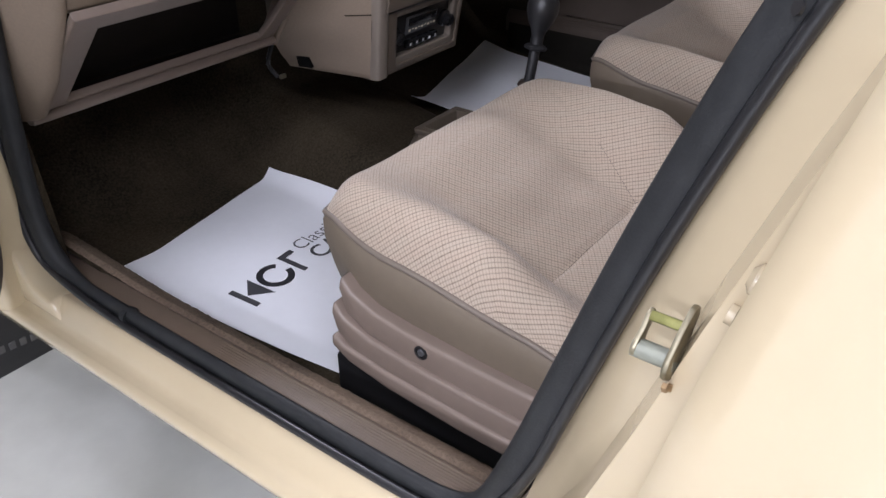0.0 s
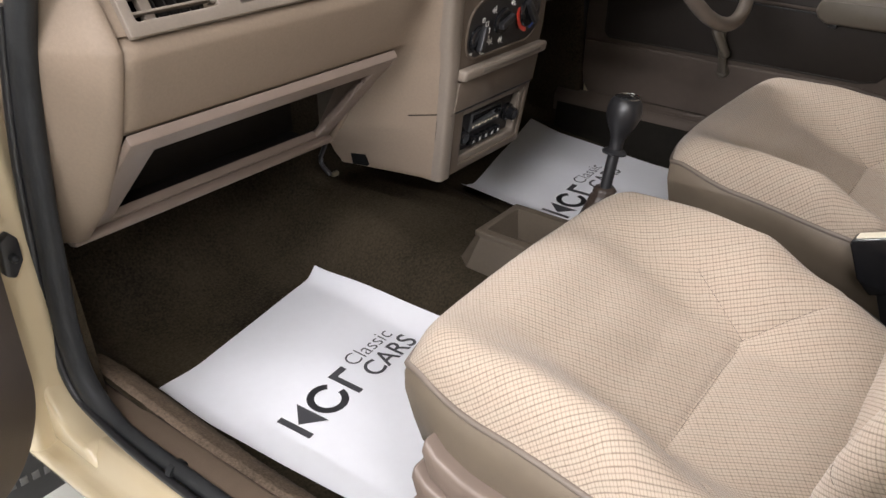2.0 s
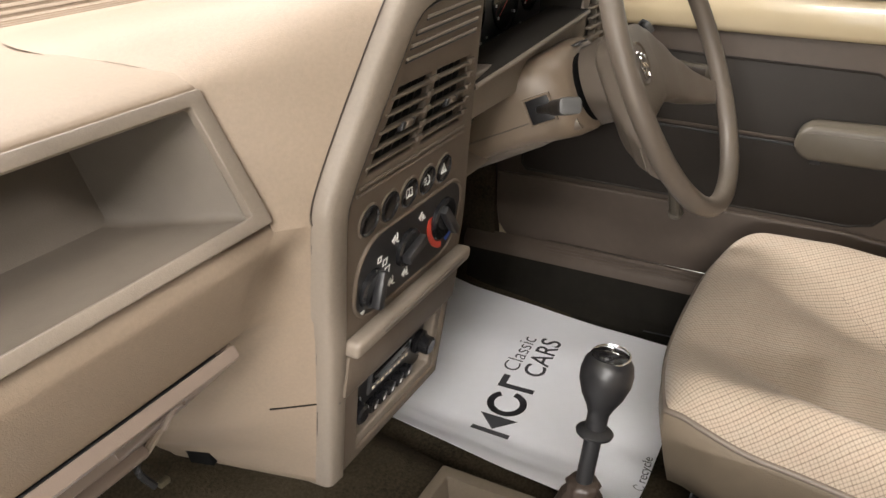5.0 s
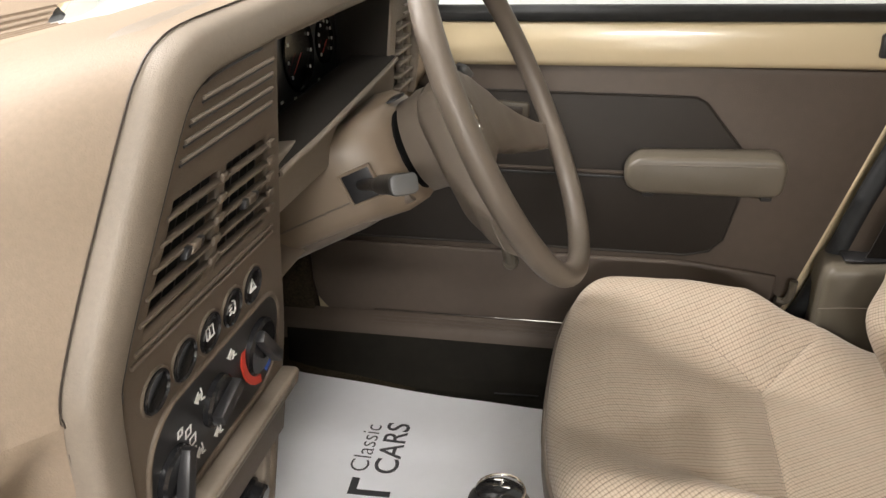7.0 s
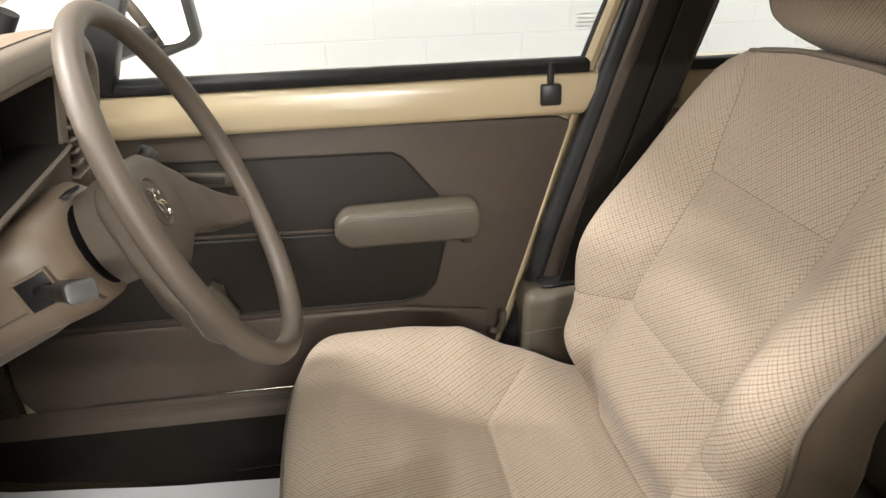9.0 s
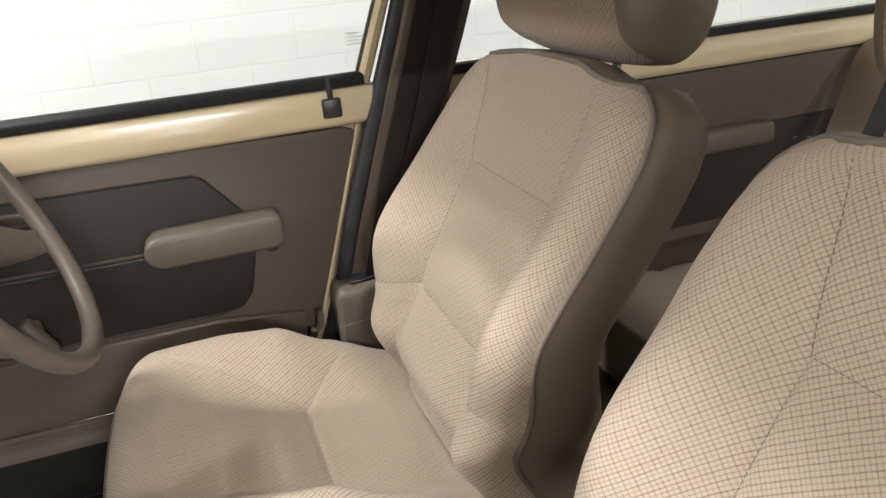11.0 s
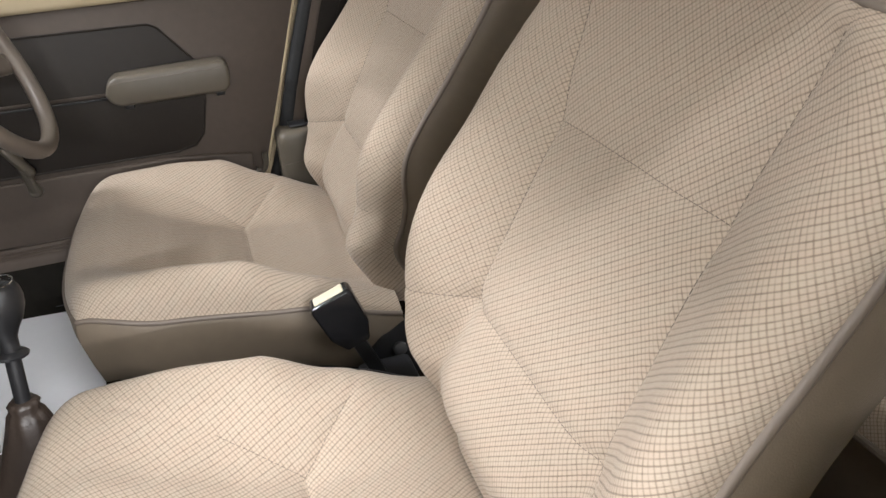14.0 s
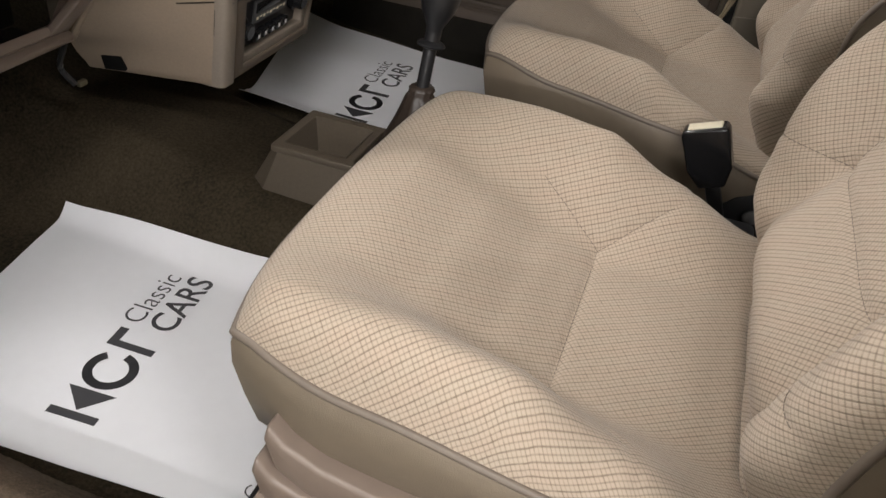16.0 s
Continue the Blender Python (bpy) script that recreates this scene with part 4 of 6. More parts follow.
part("bench_back", surf(40, 30, bench_back), M_CLOTH_BACK, rs, "beige check cloth bench back", 80)

# ---- dashboard ----
dash = thing("dashboard", -0.05, 0.8, 0.6, "beige moulded plastic dashboard with open shelf", "dashboard")


def bend(x):
    """The passenger end of the fascia curls away towards the pillar."""
    return 0.12 * max(0.0, (-0.715 - x) / 0.06) ** 1.6 if x < -0.715 else 0.0


def curl(c):
    return Vector((c.x, c.y + bend(c.x), c.z))


def xgrid(bm_, step):
    xs = [v.co.x for v in bm_.verts]
    n = int((max(xs) - min(xs)) / step)
    for i in range(1, n):
        x = min(xs) + (max(xs) - min(xs)) * i / n
        bmesh.ops.bisect_plane(bm_, geom=bm_.verts[:] + bm_.edges[:] + bm_.faces[:], plane_co=(x, 0, 0), plane_no=(1, 0, 0))
    return bm_


face = [(0.513, 0.916), (0.502, 0.908), (0.499, 0.897), (0.503, 0.885), (0.528, 0.818), (0.536, 0.812), (0.56, 0.815), (0.54, 0.90), (0.522, 0.912)]
b = prism(face, "x", -0.724, -0.262, 0.003, 2)
b = xgrid(b, 0.012)
for v in b.verts:
    v.co = curl(v.co)
part("fascia", b, M_DASH, dash, "beige fascia panel", 40)


def incl(x, s, d):
    """The shelf's sloping opening: s runs up it, d stands proud of it."""
    return Vector((x, 0.506 + 0.51 * s + bend(x) - 0.86 * d, 0.918 + 0.86 * s + 0.51 * d))


SH = (-0.575, -0.284, 0.007, 0.098)
VH = (-0.700, -0.602, 0.010, 0.092)
part("shelf_panel", plate(-0.724, -0.264, 0.0, 0.112, [(SH[0] - 0.008, SH[1] + 0.008, SH[2] - 0.004, SH[3] + 0.006), VH], 0.02, incl, 0.0, 0.015), M_DASH, dash, "", 40)
part("shelf_surround", plate(-0.712, -0.268, -0.004, 0.109, [SH, VH], 0.008, lambda x, s, d: incl(x, s, d + 0.006), 0.0035, 0.04, 0.014), M_TAUPE, dash, "taupe shelf surround", 40)
# bin behind the opening: rounded corners, deepest at the back
bin_ = bmesh.new()


def bin_ring(x0, x1, s0, s1, r, dd, grow=0.0):
    pts = []
    for cx, cs, a0 in ((x1 - r, s0 + r, -90), (x1 - r, s1 - r, 0), (x0 + r, s1 - r, 90), (x0 + r, s0 + r, 180)):
        for k in range(6):
            a = math.radians(a0 + 18 * k)
            pts.append((cx + r * math.cos(a), cs + r * math.sin(a)))
    return [incl(x, q, -0.004) + Vector((grow, dd, -0.16 * dd * (1 - q / 0.1))) for x, q in pts]


rings = [bin_ring(SH[0] - 0.004, SH[1] + 0.004, SH[2] - 0.002, SH[3] + 0.003, 0.004, 0.0), bin_ring(SH[0] - 0.001, SH[1] + 0.001, SH[2] - 0.001, SH[3] + 0.001, 0.009, 0.012), bin_ring(SH[0] + 0.008, SH[1] - 0.030, SH[2] + 0.002, SH[3] - 0.014, 0.006, 0.085), bin_ring(SH[0] + 0.014, SH[1] - 0.040, SH[2] + 0.006, SH[3] - 0.022, 0.006, 0.100)]
rv = [[bin_.verts.new(p) for p in r] for r in rings]
for ra, rb in zip(rv, rv[1:]):
    for i in range(len(ra)):
        j = (i + 1) % len(ra)
        bin_.faces.new((ra[i], ra[j], rb[j], rb[i]))
bin_.faces.new(rv[-1])
part("shelf_bin", bin_, M_BIN, dash, "taupe open shelf", 50)
# passenger vent: slats, side scallops, vanes
vt = part("side_vent", box(VH[0] - 0.004, VH[1] + 0.004, 0.60, 0.62, 0.90, 1.0, 0.002, fn=curl), M_VOID, dash, "side air vent with taupe slats")
for k in range(5):
    s = 0.019 + 0.0165 * k
    b = box(VH[0] + 0.001, VH[1] - 0.001, -0.0014, 0.0014, -0.010, 0.001, 0.0008)
    for v in b.verts:
        v.co = incl(v.co.x, s + v.co.y, v.co.z + 0.002)
    part("slat", b, M_TAUPE, vt)
    b = revolve([(0.0048, -0.002), (0.0048, 0.0018), (0.0038, 0.0028)], (0, 0, 0), (0, 0, 1), 14)
    for v in b.verts:
        v.co = incl(VH[1] - 0.0005 + v.co.x, s + v.co.y, v.co.z + 0.0005)
    part("scallop", b, M_TAUPE, vt)
b = box(-0.684, -0.672, 0.006, 0.096, -0.012, -0.003, 0.001)
for v in b.verts:
    v.co = incl(v.co.x, v.co.y, v.co.z)
part("divider", b, M_TAUPE, vt)
for k in range(5):
    xv = -0.664 + 0.0125 * k
    b = box(-0.001, 0.001, 0.008, 0.094, -0.03, -0.01, 0)
    for v in b.verts:
        v.co = incl(xv + v.co.x, v.co.y, v.co.z)
    part("vane", b, M_TRIM_SHADE, vt)
b = box(-0.014, 0.014, 0.0485, 0.0555, 0.000, 0.0035, 0.002)
for v in b.verts:
    v.co = incl(-0.640 + v.co.x, v.co.y, v.co.z)
sld = part("slider", b, M_TAUPE, vt)
b = box(-0.0055, 0.0055, 0.0475, 0.0565, 0.0, 0.0085, 0.002)
for v in b.verts:
    v.co = incl(-0.640 + v.co.x, v.co.y, v.co.z)
part("grip", b, M_TAUPE, sld)
for q in (-1, 1):
    b = box(-0.0024, 0.0024, 0.050, 0.054, 0.0032, 0.0041, 0.0003)
    for v in b.verts:
        v.co = incl(-0.640 + q * 0.0095 + v.co.x, v.co.y, v.co.z)
    part("slider_window", b, M_TRIM_SHADE, sld)
# top of the dash to the windscreen
topp = [(0.560, 1.008), (0.566, 1.016), (0.585, 1.022), (0.70, 1.024), (0.88, 1.010), (1.03, 0.988), (1.03, 0.97), (0.65, 0.995)]
b = prism(topp, "x", -0.779, 0.62, 0.003, 2)
b = xgrid(b, 0.03)
for v in b.verts:
    if v.co.y < 0.8:
        v.co = Vector((v.co.x, v.co.y + bend(v.co.x) * 0.6, v.co.z))
part("dash_top", b, M_DASH, dash, "beige dash top", 40)
vs_ = part("demister_strip", box(-0.74, 0.58, 1.03, 1.075, 0.972, 0.985, 0.004), M_DASH, dash, "pale ribbed demister strip under the windscreen")
for k in range(3):
    part("rib", tube([(-0.73, 1.036 + 0.014 * k, 0.986), (0.57, 1.036 + 0.014 * k, 0.986)], 0.003, 6, n=1), M_DASH, vs_)
# left end panel down to the sill trim
endp = [(0.50, 0.905), (0.504, 0.885), (0.528, 0.815), (0.585, 0.72), (0.640, 0.662), (0.655, 0.655), (0.80, 0.655), (0.95, 1.0), (0.59, 1.018), (0.56, 1.012), (0.508, 0.922)]
b = prism(endp, "x", -0.784, -0.722, 0.003, 2)
b = xgrid(b, 0.008)
for v in b.verts:
    v.co = Vector((v.co.x, v.co.y + (0.10 * max(0.0, (-0.732 - v.co.x) / 0.052) ** 1.3 if v.co.y < 0.7 else 0.0), v.co.z))
part("end_panel", b, M_DASH, dash, "", 50)


part("console_core", box(-0.192, 0.028, 0.56, 0.80, 0.60, 0.98, 0.01), M_BIN, dash)
part("console_under", prism([(0.53, 0.583), (0.70, 0.63), (0.70, 0.66), (0.53, 0.60)], "x", -0.198, 0.03, 0.002), M_DASH, dash)

part("lid_gap", tube([(-0.712, 0.5345, 0.8085), (-0.5, 0.5335, 0.8105), (-0.315, 0.5335, 0.8105)], 0.0026, 6, n=2), M_BLACK, dash)
part("lid_gap", tube([(-0.718, 0.536, 0.806), (-0.726, 0.596, 0.738), (-0.732, 0.652, 0.664)], 0.002, 6, n=3), M_BLACK, dash)
# lower tray lid with its long slot
lid = part("tray_lid", plate(-0.722, -0.30, 0.0, 1.0, [(-0.682, -0.332, 0.07, 0.865)], 0.012, lambda x, s, d: Vector((x, 0.668 - 0.148 * s - 0.5 * d, 0.655 + 0.152 * s - 0.8 * d)), 0.003, 0.05), M_BASE, dash, "pinkish brown glove tray lid with a slot", 40)
part("tray_lip", prism([(0.670, 0.645), (0.655, 0.649), (0.653, 0.656), (0.660, 0.661), (0.676, 0.662), (0.676, 0.648)], "x", -0.735, -0.30, 0.003), M_BASE, dash)
# tray back and floor coloured near black for the shade inside
part("tray_box", box(-0.70, -0.32, 0.72, 0.76, 0.66, 0.81, 0.004), M_TRIM_SHADE, dash)
part("tray_floor", box(-0.70, -0.32, 0.673, 0.73, 0.650, 0.656, 0.001), M_TRIM_SHADE, dash)
part("tray_catch", tube([(-0.338, 0.552, 0.775), (-0.342, 0.560, 0.768), (-0.350, 0.566, 0.752)], 0.0028, 8, n=3), M_BASE, dash)
part("gusset_ridge", tube([(-0.30, 0.535, 0.812), (-0.296, 0.585, 0.765), (-0.293, 0.63, 0.70), (-0.293, 0.668, 0.645)], 0.0045, 8, n=5), M_DASH, dash)
part("tray_gusset", prism([(0.532, 0.812), (0.675, 0.645), (0.69, 0.65), (0.60, 0.80)], "x", -0.312, -0.298, 0.003), M_BASE, dash)
part("wiring", tube([(-0.29, 0.68, 0.64), (-0.285, 0.70, 0.60), (-0.275, 0.69, 0.575)], 0.004, 6, n=4), M_BLACK, dash)
part("wire_clip", box(-0.272, -0.258, 0.685, 0.692, 0.570, 0.578, 0.002), M_ZINC, dash)


# ---- centre console face ----
def yf(z):
    return 0.468 + (0.9 - z) * 0.17


def left_edge(z):
    return interp([(0.583, -0.174), (0.70, -0.187), (0.78, -0.198), (0.90, -0.2155), (0.925, -0.214), (1.0, -0.170), (1.045, -0.1435), (1.075, -0.126)], z)


def con(x, z, d):
    """Console face: x, z on it, d proud of it; the top narrows on its left."""
    k = (0.036 - x) / (0.036 + 0.213)
    r = interp([(0.583, 0.0), (0.80, 0.0), (0.93, -0.026), (0.966, -0.033), (1.075, -0.050)], z)
    return Vector((x + (left_edge(z) + 0.213) * k + r * (1 - k), yf(z) - d, z))


cns = thing("centre_console", -0.09, 0.5, 0.58, "taupe centre console with vents, switches, heater panel and radio slot", "console")
RAD = (-0.183, 0.024, 0.598, 0.692)
V1, V2 = (-0.19, -0.104, 0.936, 1.0), (-0.09, 0.004, 0.936, 1.0)
pan = part("panel", plate(-0.213, 0.036, 0.583, 1.072, [RAD, V1, V2], 0.03, con, 0.004, 0.02), M_PANEL, cns, "taupe console face", 40)
# one moulded band: up the left of the console, over the instruments, down their far side
band = spline([(left_edge(z) - 0.001, 0, z) for z in (0.583, 0.64, 0.70, 0.78, 0.86, 0.905)] + [(-0.213, 0, 0.922), (-0.197, 0, 0.955), (-0.172, 0, 1.0), (-0.151, 0, 1.036), (-0.140, 0, 1.051), (-0.125, 0, 1.060), (-0.09, 0, 1.065), (0.05, 0, 1.069), (0.2, 0, 1.073), (0.34, 0, 1.074), (0.40, 0, 1.071), (0.43, 0, 1.052), (0.438, 0, 1.03), (0.438, 0, 0.97), (0.436, 0, 0.925)], 5)
secs, EDGE = [], []
for i, p in enumerate(band):
    d_ = band[min(i + 1, len(band) - 1)] - band[max(i - 1, 0)]
    d_.normalize()
    n_ = Vector((-d_.z, 0, d_.x))
    w_ = 0.9 if p.z < 0.8 else 1.0
    row = []
    for off, dep in ((0.0, 0.012), (0.0, 0.001), (0.0012, -0.0018), (0.0035, -0.003), (0.0195, -0.0008), (0.0235, 0.0015), (0.0258, 0.006), (0.0265, 0.017), (0.0265, 0.05)):
        q = p + n_ * (off * w_)
        row.append(Vector((q.x, yf(min(p.z, 1.07)) + dep, q.z)))
    secs.append(row)
    EDGE.append(row[-2] + n_ * 0.0012)
part("panel_groove", tube([Vector((p.x + 0.0012, yf(min(p.z, 1.07)) - 0.0002, p.z - (0.0012 if p.z > 1.06 else 0.0))) for p in band if p.z > 0.9 and p.x < -0.012], 0.0010, 6, n=1), M_BLACK, cns)
part("console_band", loft(secs, caps=False, closed=False), M_TAUPE, cns, "smooth taupe band framing console and instruments", 60)
# beige side of the console, running from the band back to the glove tray
FAR = [(0.583, -0.235, 0.70), (0.62, -0.262, 0.695), (0.65, -0.288, 0.68), (0.68, -0.30, 0.655), (0.72, -0.303, 0.62), (0.76, -0.304, 0.588), (0.80, -0.303, 0.552), (0.818, -0.300, 0.5275), (0.885, -0.292, 0.502), (0.90, -0.276, 0.4985), (0.907, -0.266, 0.502)]


def console_side(u, z):
    e = Vector((left_edge(z) - 0.0265 * (0.9 if z < 0.8 else 1.0) - 0.0012, yf(z) + 0.016, z))
    f = Vector((interp([(q[0], q[1]) for q in FAR], z), interp([(q[0], q[2]) for q in FAR], z), z))
    w = smooth(0.66, 0.84, z) * (1 - smooth(0.88, 0.907, z))
    p1 = e.lerp(f, 0.33).lerp(e + Vector((-0.010, 0.022, 0)), w)
    p2 = e.lerp(f, 0.66).lerp(f + Vector((0.04, 0.002, 0)), w)
    return e * (1 - u) ** 3 + p1 * 3 * u * (1 - u) ** 2 + p2 * 3 * u * u * (1 - u) + f * u ** 3


zs = [0.583 + (0.907 - 0.583) * k / 34 for k in range(35)]
rows_ = [[console_side(u / 18, z) for u in range(19)] for z in zs]
rows_ = [[p + Vector((0.05, 0, 0.004)) for p in rows_[0]], [p + Vector((0.006, 0, -0.003)) for p in rows_[0]]] + rows_
part("console_side", loft(rows_, caps=False, closed=False), M_DASH, dash, "smooth beige side of the centre console", 60)
part("console_gap", tube([console_side(0, z) + Vector((0.001, -0.0006, 0)) for z in zs[::2]], 0.0006, 6, n=2), M_LEATHER, dash)
part("seam_line", tube([console_side(u / 10, 0.700 - 0.006 * u / 10) + Vector((-0.0002, -0.0002, 0)) for u in range(4)], 0.0009, 6, n=2), M_VOID, dash)
HC, HD, HN = Vector((-0.2357, 0.658, 0.600)), Vector((-0.272, 0.963, 0)), Vector((-0.963, -0.272, 0))
part("socket_hole", box(-0.0135, 0.0135, -0.012, 0.0012, -0.0115, 0.0115, 0.001, fn=lambda c: HC + HD * c.x + HN * (c.y + (c.z + 0.0115) * 0.3) + Vector((0, 0, c.z))), M_VOID, dash, "square dark opening in the console side")
# dash surface sweeping from shelf and windscreen up to that band
edge = [console_side(0, 0.907)] + [p for p in EDGE if p.z > 0.909 and p.x < 0.43]
part("band_gap", tube([p + Vector((0.0, -0.001, 0)) for p in edge[::2] if p.x < 0.0], 0.0005, 6, n=2), M_LEATHER, dash)
dst = [console_side(1, 0.907), (-0.267, 0.530, 0.96), (-0.267, 0.5545, 1.002), (-0.267, 0.573, 1.018), (-0.266, 0.64, 1.0235), (-0.262, 0.76, 1.021), (-0.20, 0.86, 1.014), (-0.05, 0.90, 1.010), (0.15, 0.90, 1.010), (0.32, 0.90, 1.010), (0.44, 0.88, 1.012)]
dcurve = spline(dst, 12)
rows_ = []
for k in range(17):
    t = k / 16
    row = []
    for i, p in enumerate(edge):
        u_ = i / (len(edge) - 1)
        q = dcurve[min(int(u_ * (len(dcurve) - 1)), len(dcurve) - 1)]
        top_ = smooth(0.45, 0.75, u_)
        zc = p.z + (q.z - p.z) * (t * (1 - top_) + smooth(0, 1, t) * top_)
        a_ = p.lerp(q, t)
        row.append(Vector((a_.x, a_.y, zc + 0.006 * math.sin(math.pi * t) * (1 - top_) * min(1.0, i / 8))))
    rows_.append(row)
part("dash_shoulder", loft(rows_, caps=False, closed=False), M_DASH, dash, "smooth beige dash surface round the instruments", 70)
# grille lines above the vents
for k, (xl, zl) in enumerate(((-0.149, 1.0225), (-0.144, 1.0325), (-0.137, 1.0425), (-0.122, 1.0525))):
    za, zb = zl, zl + 0.003
    part("grille_slot", tube([Vector((xl - 0.001, yf(za) - 0.0001, za - 0.0024)), Vector((-0.022, yf(zb) - 0.0001, zb - 0.0024))], 0.0009, 6, n=1), M_BLACK, pan)
    part("grille_line", tube([Vector((xl, yf(za) - 0.0008, za)), Vector((-0.022, yf(zb) - 0.0008, zb))], 0.0013, 6, n=1), M_TAUPE, pan)
# louvred vents
for V in (V1, V2):
    vt = part("air_vent", box(V[0] - 0.002, V[1] + 0.002, -0.022, -0.016, V[2] - 0.004, V[3] + 0.004, 0.001, fn=lambda c: con(c.x, c.z, c.y)), M_VOID, cns, "louvred air vent")
    for k in range(5):
        z = V[2] + 0.0065 + 0.0128 * k
        x0 = V[0] - (0.012 if V is V1 else 0.004)
        b = box(x0, V[1] + 0.004, -0.004, 0.002, -0.0010, 0.0010, 0.0004)
        for v in b.verts:
            v.co = con(v.co.x, z + v.co.z - 0.1 * v.co.y, v.co.y)
        part("slat", b, M_PANEL, vt)
    for k in range(5):
        z = V[2] + 0.0065 + 0.0128 * k
        b = box(V[1] - 0.004, V[1] + 0.008, 0.0, 0.0035, z - 0.0012, z + 0.0045, 0.0012, fn=lambda c: con(c.x, c.z, c.y))
        part("tab", b, M_PANEL, vt)
    for k in range(5):
        xv = V[0] + 0.01 + 0.018 * k
        b = box(-0.001, 0.001, V[2], V[3], -0.015, -0.006, 0)
        for v in b.verts:
            v.co = con(xv + v.co.x, v.co.y, v.co.z)
        part("vane", b, M_BLACK, vt)
    xm = (V[0] + V[1]) / 2
    b = box(xm - 0.0065, xm + 0.0065, 0.0, 0.006, 0.963, 0.9695, 0.0015)
    for v in b.verts:
        v.co = con(v.co.x, v.co.z, v.co.y)
    part("thumb_slider", b, M_PANEL, vt)
    for q in (-1, 1):
        part("slider_end", box(xm + q * 0.0105 - 0.0035, xm + q * 0.0105 + 0.0035, 0.0, 0.005, 0.9625, 0.969, 0.001, fn=lambda c: con(c.x, c.z, c.y)), M_BLACK, vt)
for k in range(2):
    z = 0.921 + 0.006 * k
    part("grille_line", tube([con(-0.2 - 0.004 * (1 - k), z, 0.0008), con(0.012, z, 0.0008)], 0.0016, 6, n=1), M_PANEL, pan)
# five round switches
for k in range(5):
    xs_, zs_ = -0.177 + 0.0368 * k, 0.8895 + 0.0006 * k
    c = con(xs_, zs_, 0.0)
    sw_ = part("round_switch", revolve([(0.0145, -0.001), (0.0145, 0.0022), (0.0132, 0.003), (0.0122, 0.0014), (0.006, 0.0006), (0.001, 0.0005)], c, (0, -1, -0.17), 26), M_GLOSSBLACK, cns, "dark round push switch")
    part("bezel", revolve([(0.0166, -0.002), (0.0166, 0.0012), (0.0158, 0.0018), (0.0146, 0.0012), (0.0146, -0.002)], c, (0, -1, -0.17), 26), M_PANEL, sw_)
    at_ = lambda x, z, c=c: c + Vector((x, -0.0012, z))
    if k == 2:
        part("symbol", tube([at_(-0.005, -0.004), at_(0.005, -0.004), at_(0.005, 0.004), at_(-0.005, 0.004)], 0.0007, 5, closed=True, smooth=False), M_WHITEMARK, sw_)
        part("symbol", tube([at_(-0.002, -0.004), at_(0.0, 0.0), at_(-0.001, 0.005)], 0.0006, 5, n=3), M_WHITEMARK, sw_)
    if k == 3:
        part("symbol", tube([at_(0.0, -0.005), at_(0.004, -0.003), at_(0.004, 0.003), at_(0.0, 0.005)], 0.0007, 5, n=4), M_WHITEMARK, sw_)
        for q in (-0.0028, 0.0, 0.0028):
            part("symbol", tube([at_(-0.005, q - 0.001), at_(-0.001, q)], 0.0006, 5, n=1), M_WHITEMARK, sw_)
    if k == 4:
        part("symbol", tube([at_(-0.005, -0.004), at_(0.005, -0.004), at_(0.0, 0.005)], 0.0008, 5, closed=True, smooth=False), M_WHITEMARK, sw_)
        part("symbol", tube([at_(-0.0022, -0.0024), at_(0.0022, -0.0024), at_(0.0, 0.0018)], 0.0006, 5, closed=True, smooth=False), M_WHITEMARK, sw_)
# heater panel
hp_ = thing("heater_panel", -0.09, 0.49, 0.82, "black heater control panel with three dials and pale symbols", "heater control")


def hpl(x, z, d):
    return Vector((x, yf(z) + 0.0022 - d, z))


def rounded(x0, x1, z0, z1, r, n=6):
    pts = []
    for cx, cz, a0 in ((x1 - r, z1 - r, 0), (x0 + r, z1 - r, 90), (x0 + r, z0 + r, 180), (x1 - r, z0 + r, 270)):
        for k in range(n + 1):
            a = radians(a0 + 90 * k / n)
            pts.append((cx + r * math.cos(a), cz + r * math.sin(a)))
    return pts


HEATER = rounded(-0.192, 0.012, 0.781, 0.869, 0.036, 8)
part("face_plate", prism(HEATER, "y", 0, 0.003, 0.0008, 1, lambda c: hpl(c.x, c.z, c.y)), M_BLACK, hp_)
part("face_lip", tube([hpl(x, z, 0.003) for x, z in HEATER], 0.0022, 8, closed=True, smooth=False), M_PANEL, hp_, "taupe lip round the panel")
for k, (xc, zc, rr) in enumerate(((-0.163, 0.812, 0.02), (-0.102, 0.828, 0.02), (-0.030, 0.830, 0.024))):
    c = hpl(xc, zc, 0.003)
    dial = part("dial", revolve([(rr, 0), (rr, 0.004), (rr * 0.9, 0.006), (rr * 0.2, 0.006)], c, (0, -1, -0.17), 30), M_GLOSSBLACK, hp_)
    ang = (1.2, 0.3, -0.9)[k]
    part("grip", box(-rr * 0.92, rr * 0.92, 0.005, 0.015, -0.0052, 0.0052, 0.0025, fn=lambda q, c=c, ang=ang: c + Vector((q.x * math.cos(ang) - q.z * math.sin(ang), -q.y, q.x * math.sin(ang) + q.z * math.cos(ang)))), M_BLACK, dial)
cr = hpl(-0.030, 0.830, 0.003)


def arc_band(c, r0, r1, a0, a1, n=22):
    secs = []
    for k in range(n + 1):
        a = radians(a0 + (a1 - a0) * k / n)
        secs.append([c + Vector((r * math.cos(a), -d, r * math.sin(a))) for r, d in ((r0, 0), (r0, 0.0018), (r1, 0.0018), (r1, 0))])
    return loft(secs)


